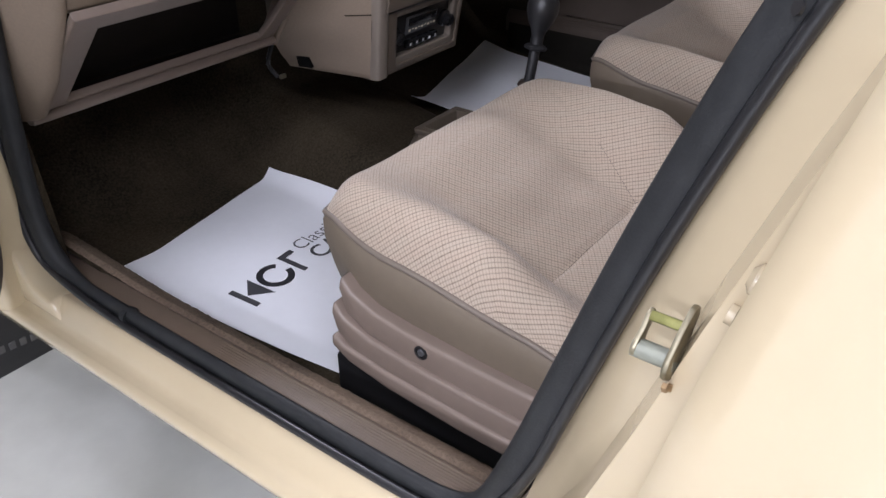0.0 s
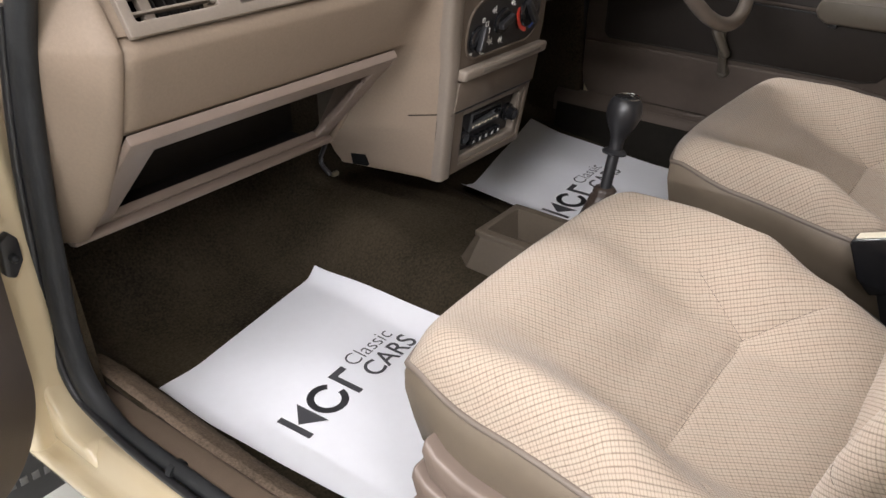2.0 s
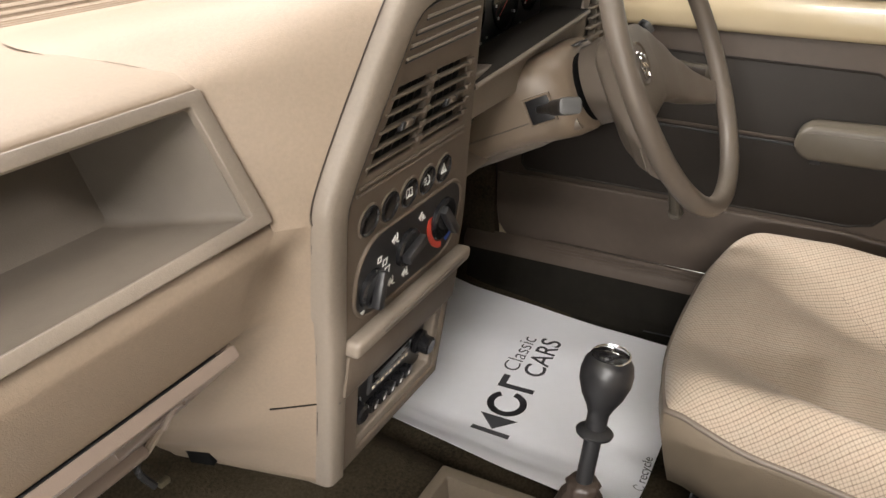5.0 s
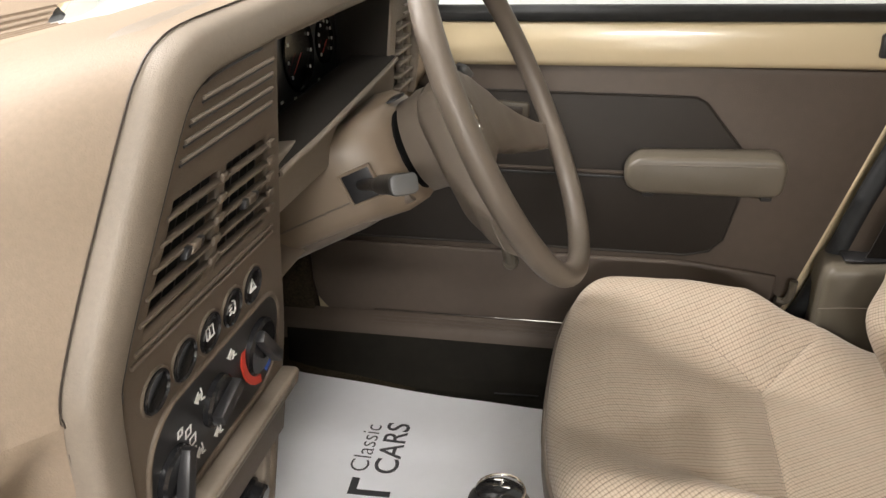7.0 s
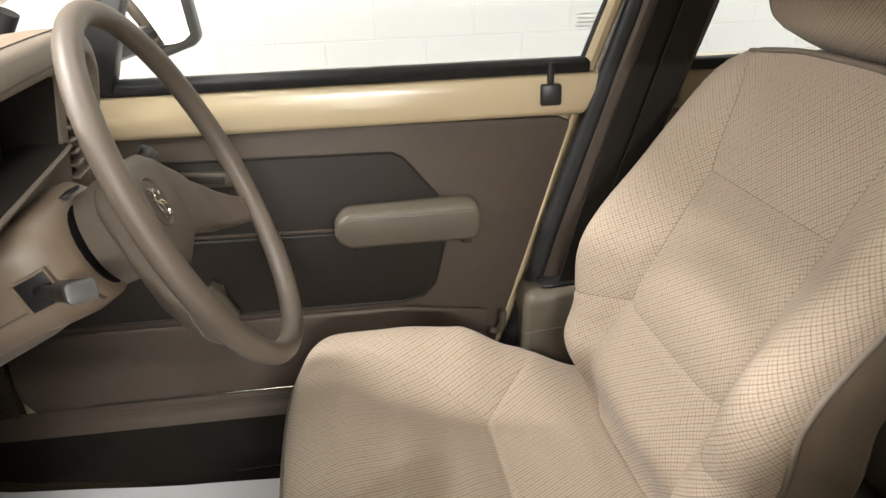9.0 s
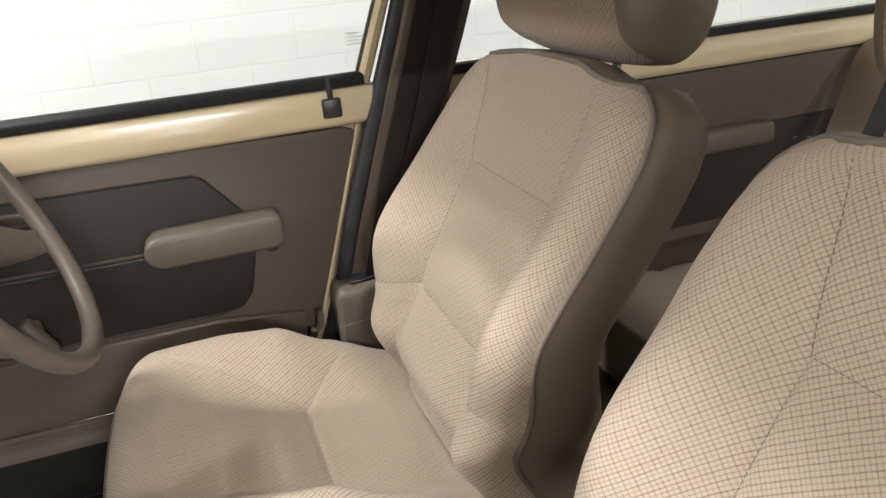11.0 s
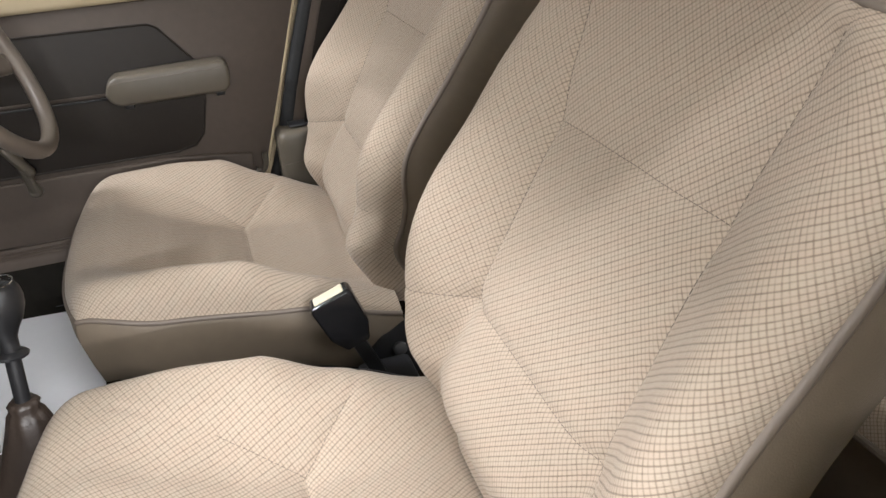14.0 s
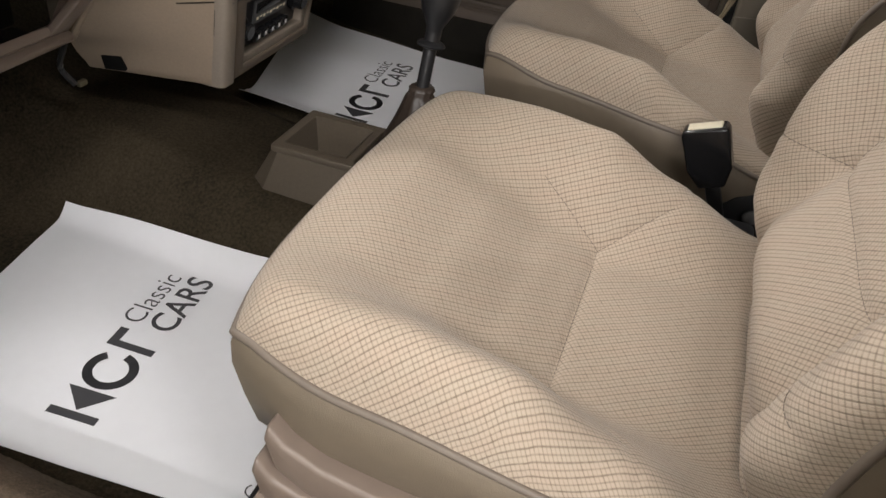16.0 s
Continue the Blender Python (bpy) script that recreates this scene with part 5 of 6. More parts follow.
part("hot_band", arc_band(cr, 0.0248, 0.0312, 48, 262), M_RED, hp_, "red temperature band")
part("cold_band", arc_band(cr, 0.026, 0.029, -75, 10), M_BLUE, hp_, "blue temperature band")


def outline(x, z, w, h, t=0.0009):
    return plate(x - w / 2, x + w / 2, z - h / 2, z + h / 2, [(x - w / 2 + t, x + w / 2 - t, z - h / 2 + t, z + h / 2 - t)], 0.0006, lambda a, b_, d: hpl(a, b_, d + 0.0038))


def symbol(x, z, kind):
    """Small pale air flow figure: an arrow and a seated outline."""
    bm_ = prism([(x - 0.0065, z), (x - 0.001, z + 0.0052), (x - 0.001, z + 0.002), (x + 0.002, z + 0.002), (x + 0.002, z - 0.002), (x - 0.001, z - 0.002), (x - 0.001, z - 0.0052)], "y", 0.0032, 0.0038, 0, fn=lambda c: hpl(c.x, c.z, c.y))
    return tube([hpl(x + 0.002, z + 0.006 * kind, 0.0036), hpl(x + 0.004, z, 0.0036), hpl(x + 0.003, z - 0.004, 0.0036), hpl(x + 0.008, z - 0.005, 0.0036)], 0.0006, 5, n=2, bm=bm_)


for x, z, kd in ((-0.126, 0.800, 1), (-0.098, 0.797, 1), (-0.078, 0.852, -1), (-0.128, 0.848, 1)):
    part("symbol", symbol(x, z, kd), M_WHITEMARK, hp_)
for k in range(4):
    a = radians(70 - 28 * k)
    part("fan_mark", outline(-0.163 + 0.027 * math.cos(a), 0.812 + 0.027 * math.sin(a), 0.0065 + 0.0012 * k, 0.0065 + 0.001 * k, 0.0012), M_WHITEMARK, hp_)
part("fan_symbol", symbol(-0.146, 0.789, -1), M_WHITEMARK, hp_)
part("fan_symbol", box(-0.180, -0.172, -0.0008, 0.0008, 0.788, 0.792, 0.0004, fn=lambda q: hpl(q.x, q.z, q.y + 0.0036)), M_WHITEMARK, hp_)
# ashtray drawer with its ledge
ash = thing("ashtray", -0.09, 0.49, 0.72, "closed taupe ashtray drawer with a finger ledge", "ashtray")
cf = lambda c: Vector((c.x, yf(c.z) - c.y, c.z))
part("drawer", box(-0.196, 0.032, -0.002, 0.006, 0.702, 0.752, 0.003, fn=cf), M_PANEL, ash)
part("ledge", box(-0.2, 0.034, -0.002, 0.017, 0.754, 0.772, 0.005, 3, fn=cf), M_TAUPE, ash)
part("finger_slot", box(-0.155, 0.012, 0.012, 0.0185, 0.7605, 0.7665, 0.002, fn=cf), M_BIN, ash)
part("shadow_gap", tube([cf(Vector((-0.2, 0.001, 0.6985))), cf(Vector((0.033, 0.001, 0.6985)))], 0.0014, 6, n=1), M_BLACK, ash)
# radio
rdo = thing("car_radio", -0.07, 0.53, 0.6, "old black cassette radio with two knobs and push buttons", "radio")
rf = lambda c: Vector((c.x, yf(c.z) + 0.018 - c.y, c.z))
part("radio_surround", plate(-0.19, 0.03, 0.592, 0.698, [(-0.172, 0.014, 0.610, 0.684)], 0.02, lambda x, z, d: Vector((x, yf(z) + 0.004 - d, z)), 0.003, 0.05), M_TAUPE, rdo)
body = part("radio_body", box(-0.182, 0.022, -0.03, 0.0, 0.600, 0.690, 0.002, fn=rf), M_BLACK, rdo)
part("scale_window", box(-0.112, -0.022, 0.0, 0.004, 0.640, 0.672, 0.0015, fn=rf), M_GREY, rdo, "tuning scale")
part("cassette_flap", box(-0.108, -0.026, 0.003, 0.006, 0.655, 0.669, 0.001, fn=rf), M_GLOSSBLACK, rdo)
for k in range(9):
    part("scale_mark", box(-0.106 + 0.009 * k, -0.101 + 0.009 * k, 0.0042, 0.005, 0.645 + 0.002 * (k % 2), 0.649, 0.0003, fn=rf), M_IVORY, rdo)
for xk in (-0.145, 0.002):
    part("knob", revolve([(0.0155, 0), (0.0155, 0.006), (0.012, 0.008), (0.0115, 0.018), (0.009, 0.02)], rf(Vector((xk, 0.0, 0.646))), (0, -1, -0.17), 24), M_GLOSSBLACK, rdo)
for k in range(5):
    part("push_button", box(-0.112 + 0.0185 * k, -0.098 + 0.0185 * k, 0.0, 0.011, 0.616, 0.630, 0.002, fn=rf), M_GLOSSBLACK, rdo)
    part("button_mark", box(-0.107 + 0.0185 * k, -0.103 + 0.0185 * k, 0.011, 0.0116, 0.620, 0.625, 0.0003, fn=rf), M_WHITEMARK, rdo)

# ---- instrument binnacle ----
bn = thing("instrument_binnacle", 0.18, 0.5, 0.95, "taupe instrument hood with dark cluster and side vent", "instrument panel")
bf_ = lambda x, z, d: Vector((x, 0.462 - 0.10 * (z - 0.97) - d, z))
part("binnacle_frame", plate(-0.012, 0.435, 0.925, 1.070, [(0.004, 0.338, 0.974, 1.060), (0.362, 0.415, 0.94, 1.02)], 0.02, bf_, 0.003, 0.04), M_TAUPE, bn, "", 40)
rec = bmesh.new()
fa = [rec.verts.new(p) for p in ((0.004, 0.466, 0.974), (0.338, 0.466, 0.974), (0.338, 0.456, 1.060), (0.004, 0.456, 1.060))]
fb = [rec.verts.new(p) for p in ((0.022, 0.56, 0.965), (0.33, 0.56, 0.965), (0.33, 0.58, 1.056), (0.022, 0.58, 1.056))]
for i in range(4):
    rec.faces.new((fa[i], fa[(i + 1) % 4], fb[(i + 1) % 4], fb[i]))
part("recess", rec, M_TRIM_SHADE, bn, "dark recess round the gauges")
cl = part("gauge_board", box(0.018, 0.335, 0.520, 0.534, 0.962, 1.058, 0.002), M_BLACK, bn, "black gauge board")
for k in range(14):
    part("warning_mark", box(0.075 + 0.017 * k, 0.080 + 0.017 * k, 0.5185, 0.5195, 0.968 + 0.004 * (k % 3), 0.9705 + 0.004 * (k % 3), 0), M_WHITEMARK, cl)
for gx, gr in ((0.115, 0.038), (0.215, 0.038), (0.290, 0.025)):
    g_ = part("gauge", revolve([(gr, 0), (gr, 0.003), (gr * 0.94, 0.003), (gr * 0.93, 0.001), (0.004, 0.001)], (gx, 0.520, 1.014), (0, -1, 0), 30), M_GLOSSBLACK, cl)
    for k in range(9):
        a = radians(220 - 32 * k)
        p = Vector((gx + gr * 0.8 * math.cos(a), 0.5175, 1.014 + gr * 0.8 * math.sin(a)))
        part("tick", box(p.x - 0.0009, p.x + 0.0009, p.y - 0.0006, p.y + 0.0006, p.z - 0.0016, p.z + 0.0016, 0), M_WHITEMARK, g_)
    part("needle", tube([(gx, 0.516, 1.014), (gx + gr * 0.75 * math.cos(radians(215)), 0.516, 1.014 + gr * 0.75 * math.sin(radians(215)))], 0.0004, 6, n=1), M_RED, g_)
LIP = spline([(0.008, 0.4595, 0.962), (0.03, 0.456, 0.966), (0.06, 0.452, 0.970), (0.14, 0.449, 0.977), (0.27, 0.451, 0.983), (0.345, 0.456, 0.984)], 6)
lip = part("lower_lip", loft([[Vector((p.x, 0.50, p.z + 0.006)), p + Vector((0, 0.004, 0.004)), p + Vector((0, 0.0005, 0.003)), p, p + Vector((0, 0.0008, -0.003)), p + Vector((0, 0.006, -0.005)), Vector((p.x, 0.50, p.z - 0.006))] for p in LIP]), M_TRIM_SHADE, bn, "dark shelf under the gauges", 60)
part("lip_edge", tube([p + Vector((0, -0.0004, 0)) for p in LIP], 0.0028, 8, smooth=False), M_TAUPE, bn, "slim taupe edge")
vt = part("air_vent", box(0.360, 0.417, 0.475, 0.482, 0.938, 1.022, 0.001), M_BLACK, bn, "small louvred vent")
for k in range(6):
    part("slat", box(0.358, 0.419, 0.455, 0.466, 0.944 + 0.0135 * k, 0.947 + 0.0135 * k, 0.0006), M_TAUPE, vt)
part("vent_bar", box(0.386, 0.391, 0.458, 0.468, 0.94, 1.02, 0.001), M_TAUPE, vt)
for k in range(4):
    part("grille_line", tube([(0.365, 0.449, 1.030 + 0.009 * k), (0.415, 0.449, 1.030 + 0.009 * k)], 0.0014, 6, n=1), M_BASE, bn)
# fascia on the driver's side below the binnacle, near black to paint shade
part("driver_fascia", prism([(0.49, 0.935), (0.51, 0.90), (0.56, 0.80), (0.62, 0.78), (0.70, 0.80), (0.70, 0.945), (0.50, 0.945)], "x", 0.03, 0.60, 0.006), M_TRIM_SHADE, dash)
# unseen block added to stop lamp light leaking past the dash end
part("dash_light_blocker", box(0.55, 0.66, 0.705, 1.04, 0.88, 0.93, 0.005), M_BLACK, dash)
part("driver_end", prism([(0.48, 0.92), (0.52, 0.98), (0.60, 1.0), (0.70, 1.0), (0.70, 0.80), (0.56, 0.80)], "x", 0.435, 0.62, 0.008), M_DASH, dash)
part("lower_brace", prism([(0.50, 0.835), (0.52, 0.85), (0.66, 0.80), (0.66, 0.77)], "x", 0.035, 0.22, 0.004), M_TAUPE, dash)
# dark filler box paints the deep shade above the pedals
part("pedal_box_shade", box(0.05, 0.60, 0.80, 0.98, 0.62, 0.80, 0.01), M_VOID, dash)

# ---- steering column and wheel ----
WC = Vector((0.2387, 0.3143, 0.9625))
WN = Vector((0, -0.9073, 0.4206)).normalized()
WU = Vector((0, 0.4206, 0.9073)).normalized()
WX = Vector((1, 0, 0))
FWD = -WN
clm = thing("steering_column", 0.22, 0.45, 0.9, "beige steering column shroud with indicator stalks", "steering column")


def colsec(d, hw, hh, r, up=0.0):
    pts = rounded(-hw, hw, -hh, hh, r, 5)
    return [WC + FWD * d + WX * (a - 0.02) + WU * (b_ + up) for a, b_ in pts]


part("shroud", loft([colsec(0.098, 0.060, 0.044, 0.042, 0.002), colsec(0.101, 0.070, 0.050, 0.046, 0.003), colsec(0.114, 0.080, 0.052, 0.036, 0.006), colsec(0.143, 0.087, 0.050, 0.026, 0.010), colsec(0.158, 0.088, 0.048, 0.022, 0.012), colsec(0.218, 0.094, 0.049, 0.020, 0.015), colsec(0.278, 0.10, 0.052, 0.020, 0.018)]), M_COLUMN, clm, "beige plastic shroud", 50)
part("shroud_seam", tube([WC + FWD * 0.103 + WX * -0.100 + WU * -0.008, WC + FWD * 0.158 + WX * -0.1085 + WU * -0.008, WC + FWD * 0.258 + WX * -0.118 + WU * -0.008], 0.001, 6, n=2), M_BIN, clm)
part("lower_shroud", loft([colsec(0.103, 0.068, 0.010, 0.009, -0.026), colsec(0.158, 0.076, 0.012, 0.011, -0.030), colsec(0.258, 0.084, 0.012, 0.011, -0.032)]), M_WHEEL, clm, "greyer lower shroud")
part("mouth", loft([colsec(0.0965, 0.054, 0.040, 0.039, 0.002), colsec(0.0995, 0.056, 0.042, 0.040, 0.002)]), M_VOID, clm, "dark opening round the shaft")
part("lock_opening", revolve([(0.014, 0), (0.014, 0.002)], WC + FWD * 0.100 + WX * -0.02 + WU * 0.052, WU, 18), M_BLACK, clm)


def stalk_at(side, tip):
    s0 = WC + FWD * 0.133 + WX * (side * 0.0855 - 0.02) + WU * 0.003
    sk_ = part("switch_block", box(-0.004, 0.0028, -0.015, 0.015, -0.0145, 0.0145, 0.001, fn=lambda c: s0 + WX * (c.x * side) + FWD * c.y + WU * c.z), M_BLACK, clm, "dark switch aperture")
    part("aperture_rim", plate(-0.0175, 0.0175, -0.017, 0.017, [(-0.0148, 0.0148, -0.0142, 0.0142)], 0.004, lambda a, b_, d: s0 + FWD * a + WU * b_ + WX * side * (d + 0.0045), 0.001, 0.05), M_COLUMN, sk_)
    dv = (tip - s0).normalized()
    part("stalk", tube([s0, s0.lerp(tip, 0.45), s0.lerp(tip, 0.55), tip], [0.0062, 0.007, 0.009, 0.010, 0.0108], 14, flat=0.85, n=5), M_BLACK, sk_, "dark grey indicator stalk")
    q = dv.to_track_quat("Z", "Y").to_matrix()
    part("stalk_end", prism(rounded(-0.0115, 0.0115, -0.0085, 0.0085, 0.005), "z", -0.004, 0.005, 0.002, 2, lambda c: tip + q @ c), M_TIP, sk_, "pale grey stalk end")


stalk_at(-1, WC + WX * -0.205 + WU * 0.010 + FWD * 0.056)
stalk_at(1, WC + WX * 0.112 + WU * 0.034 + FWD * 0.056)

wh = thing("steering_wheel", *WC, "taupe two spoke steering wheel with a moulded hub pad", "steering wheel")
RIM = 0.1797
rp = [WC + WX * (RIM * math.cos(2 * math.pi * k / 64)) + WU * (RIM * math.sin(2 * math.pi * k / 64)) for k in range(64)]
part("rim", tube(rp, 0.0118, 14, closed=True, smooth=False, up=WN), M_WHEEL, wh, "moulded grip rim", 80)


def wl(a, b_, d):
    return WC + WX * a + WU * b_ + WN * d


P_TOP = [(0, 0.051), (0.045, 0.048), (0.065, 0.038), (0.085, 0.015), (0.105, -0.012), (0.13, -0.041), (0.15, -0.062), (0.16, -0.071), (0.172, -0.07)]
P_BOT = [(0, -0.066), (0.035, -0.060), (0.06, -0.055), (0.09, -0.064), (0.12, -0.080), (0.145, -0.092), (0.16, -0.099), (0.172, -0.104)]
P_FRONT = [(0, -0.041), (0.06, -0.040), (0.10, -0.030), (0.13, -0.018), (0.15, -0.007), (0.16, 0.002)]
P_BACK = [(0, -0.074), (0.06, -0.072), (0.10, -0.058), (0.13, -0.040), (0.15, -0.022), (0.16, -0.011)]


def pad_section(a):
    m = abs(a)
    t_, b_, f_, k_ = (interp(tab, m) for tab in (P_TOP, P_BOT, P_FRONT, P_BACK))
    cb, cd, hb_, hd = (t_ + b_) / 2, (f_ + k_) / 2, (t_ - b_) / 2, (f_ - k_) / 2
    out = []
    for k in range(28):
        th = 2 * math.pi * k / 28
        c_, s_ = math.cos(th), math.sin(th)
        e = 0.42
        out.append(wl(a, cb + hb_ * math.copysign(abs(c_) ** e, c_), cd + hd * math.copysign(abs(s_) ** e, s_)))
    return out


hubp = part("hub_pad", loft([pad_section(-0.157 + 0.314 * k / 56) for k in range(57)]), M_WHEEL, wh, "soft hub pad with two drooping spokes", 60)
part("badge_recess", revolve([(0.027, -0.003), (0.027, 0.0006), (0.0255, 0.0014), (0.024, 0.0004), (0.023, -0.0006), (0.001, -0.0006)], wl(0, 0.004, -0.0405), WN, 32), M_WHEEL, hubp)
for pts in (
    ((-0.013, 0.015), (-0.006, 0.017), (-0.001, 0.011), (-0.006, 0.005), (-0.001, 0.0), (0.004, -0.006), (-0.001, -0.013), (0.006, -0.016)),
    ((-0.012, 0.006), (-0.006, 0.005), (-0.010, -0.003), (-0.005, -0.009), (-0.009, -0.016)),
    ((-0.001, 0.011), (0.006, 0.013), (0.010, 0.006), (0.015, 0.008)),
    ((0.0, 0.001), (0.008, 0.0), (0.013, -0.006)),
    ((0.006, -0.016), (0.011, -0.012), (0.013, -0.018)),
):
    part("badge", tube([wl(x, z + 0.002, -0.0388) for x, z in pts], 0.0011, 6, n=4), M_CHROME, hubp, "chrome badge")
for sgn in (-1, 1):
    ring = [p.lerp(wl(sgn * 0.148, -0.077, -0.016), -0.008) for p in pad_section(sgn * 0.148)]
    part("spoke_joint", tube(ring, 0.0009, 5, closed=True, smooth=False), M_BIN, wh)
part("wheel_back", revolve([(0.052, 0.0), (0.052, 0.010), (0.049, 0.018), (0.047, 0.045), (0.038, 0.046)], WC + FWD * 0.068 - WU * 0.002 - WX * 0.012, FWD, 30), M_WHEEL, wh, "taupe boss behind the hub")


# ---- tunnel tray and gear lever ----
ty = thing("tunnel_tray", -0.075, 0.40, 0.415, "taupe open coin tray on the tunnel", "tray")
tray = bmesh.new()


def traylev(z, gx, gy, y1=0.19):
    """One ring of the tray's outer wall; it flares towards the carpet."""
    return [Vector(p) for p in ((-0.145 - gx, y1, z), (-0.145 - gx, 0.470 + gy * 0.6, z), (-0.132 - gx * 0.5, 0.482 + gy, z), (-0.031 + gx * 0.5, 0.482 + gy, z), (-0.019 + gx, 0.470 + gy * 0.6, z), (-0.019 + gx, y1, z))]


part("tray_wall", bev(loft([traylev(0.40, 0.018, 0.045), traylev(0.478, 0.002, 0.004)], caps=False), 0.010, 3, 20), M_TRAY, ty)
part("tray_rim", plate(-0.148, -0.015, 0.19, 0.485, [(-0.130, -0.033, 0.375, 0.470), (-0.135, -0.028, 0.20, 0.362)], 0.01, lambda x, s, d: Vector((x, s, 0.486 + d)), 0.0042, 0.1, 0.009), M_TRAY, ty)
tb = bmesh.new()
fa = [tb.verts.new(p) for p in ((-0.130, 0.375, 0.484), (-0.033, 0.375, 0.484), (-0.033, 0.470, 0.484), (-0.130, 0.470, 0.484))]
fb = [tb.verts.new(p) for p in ((-0.124, 0.382, 0.430), (-0.040, 0.382, 0.430), (-0.040, 0.462, 0.430), (-0.124, 0.462, 0.430))]
tb.faces.new(fb)
for i in range(4):
    tb.faces.new((fa[i], fa[(i + 1) % 4], fb[(i + 1) % 4], fb[i]))
bev(tb, 0.006, 2)
for v in tb.verts:
    v.co.z += 0.0025
part("tray_well", tb, M_TRAY, ty, "", 50)

gl = thing("gear_lever", -0.07, 0.29, 0.48, "black gear lever with leather gaiter and chrome capped knob", "gear lever")
G0, G1 = Vector((-0.087, 0.288, 0.582)), Vector((-0.052, 0.277, 0.784))
secs = []
for z, wx, wy, cx, cy in ((0.480, 0.050, 0.080, -0.082, 0.285), (0.492, 0.046, 0.070, -0.083, 0.286), (0.515, 0.036, 0.050, -0.085, 0.287), (0.54, 0.0285, 0.037, -0.087, 0.288), (0.565, 0.0225, 0.0265, -0.088, 0.288), (0.584, 0.0185, 0.0205, -0.087, 0.288), (0.590, 0.0148, 0.0158, -0.086, 0.288), (0.595, 0.017, 0.018, -0.0855, 0.2875), (0.600, 0.0135, 0.0145, -0.085, 0.287)):
    ring = []
    for k in range(40):
        a = 2 * math.pi * k / 40
        pl = 1 + (0.05 * math.sin(9 * a) if z > 0.56 else 0.025 * math.sin(4 * a + z * 60)) + 0.01 * math.sin(3 * a + 40 * z)
        e = 0.75 if z < 0.53 else 1.0
        ca, sa = math.cos(a), math.sin(a)
        ring.append(Vector((cx + wx * pl * math.copysign(abs(ca) ** e, ca), cy + wy * pl * math.copysign(abs(sa) ** e, sa), z)))
    secs.append(ring)
part("gaiter", loft(secs), M_LEATHER, gl, "dark brown leather gaiter", 70)
part("gaiter_stitch", tube([(-0.100, 0.278, 0.583), (-0.106, 0.272, 0.555), (-0.117, 0.26, 0.508)], 0.0012, 6, n=4), M_BASE, gl)
ax = (G1 - G0).normalized()
part("shaft", revolve([(0.0088, 0), (0.0088, 0.072), (0.008, 0.078)], G0, ax, 18), M_BLACK, gl)
part("reverse_collar", revolve([(0.011, 0), (0.018, 0.002), (0.019, 0.005), (0.016, 0.008), (0.0105, 0.010), (0.0105, 0.02)], G0 + ax * 0.070, ax, 24), M_BLACK, gl, "black lift collar")
kp = [(0.0105, 0.0), (0.011, 0.012), (0.0145, 0.022), (0.0215, 0.036), (0.0262, 0.052), (0.0268, 0.064), (0.0245, 0.076), (0.0195, 0.083), (0.0185, 0.0835)]
kn = part("knob", revolve([(r_ * 0.97, h_ * 0.88) for r_, h_ in kp], G0 + ax * 0.085, ax, 32), M_BLACK, gl, "dark grey pear shaped knob", 60)
part("knob_cap", revolve([(0.0188, 0.0), (0.0188, 0.0015), (0.012, 0.004), (0.002, 0.005)], G0 + ax * 0.1578, ax, 30), M_GLOSSBLACK, kn, "glossy cap with shift pattern")
part("cap_ring", tube([G0 + ax * 0.1593 + Vector((0.0185 * math.cos(a), 0.0185 * math.sin(a), 0)) for a in [2 * math.pi * k / 24 for k in range(24)]], 0.0011, 6, closed=True, smooth=False), M_CHROME, kn)
for a0, a1 in (((-0.008, 0.006), (-0.008, -0.007)), ((0.0, 0.006), (0.0, -0.007)), ((0.008, 0.006), (0.008, 0.0)), ((-0.008, 0.0), (0.008, 0.0))):
    o = G0 + ax * 0.1628
    part("shift_mark", tube([o + Vector((*a0, -0.0006)), o + Vector((*a1, -0.0006))], 0.0008, 6, n=1), M_CHROME, kn)


# ---- paper floor mats ----
def paper(name, corners, zfn, lab):
    """Sheet with corners near-left, near-right, far-right, far-left; zfn gives its height."""
    c = [Vector((x, y, 0)) for x, y in corners]
    ob = thing(name, *((c[0] + c[2]) / 2).xy, 0.34, lab, "floor mat", "paper floor mats")
    n = 36
    bm_ = bmesh.new()

    def at(u, v):
        p = (c[0] * (1 - u) + c[1] * u) * (1 - v) + (c[3] * (1 - u) + c[2] * u) * v
        return Vector((p.x, p.y, zfn(p.x, p.y)))

    lo = [[bm_.verts.new(at(i / n, j / n)) for j in range(n + 1)] for i in range(n + 1)]
    hi = [[bm_.verts.new(at(i / n, j / n) + Vector((0, 0, 0.0008))) for j in range(n + 1)] for i in range(n + 1)]
    for i in range(n):
        for j in range(n):
            bm_.faces.new((lo[i][j], lo[i + 1][j], lo[i + 1][j + 1], lo[i][j + 1]))
            bm_.faces.new((hi[i][j], hi[i + 1][j], hi[i + 1][j + 1], hi[i][j + 1]))
    for k in range(n):
        for a, b_ in (((k, 0), (k + 1, 0)), ((k, n), (k + 1, n)), ((0, k), (0, k + 1)), ((n, k), (n, k + 1))):
            bm_.faces.new((lo[a[0]][a[1]], lo[b_[0]][b_[1]], hi[b_[0]][b_[1]], hi[a[0]][a[1]]))
    part("sheet", bm_, M_PAPER, ob, "", 60)
    return ob


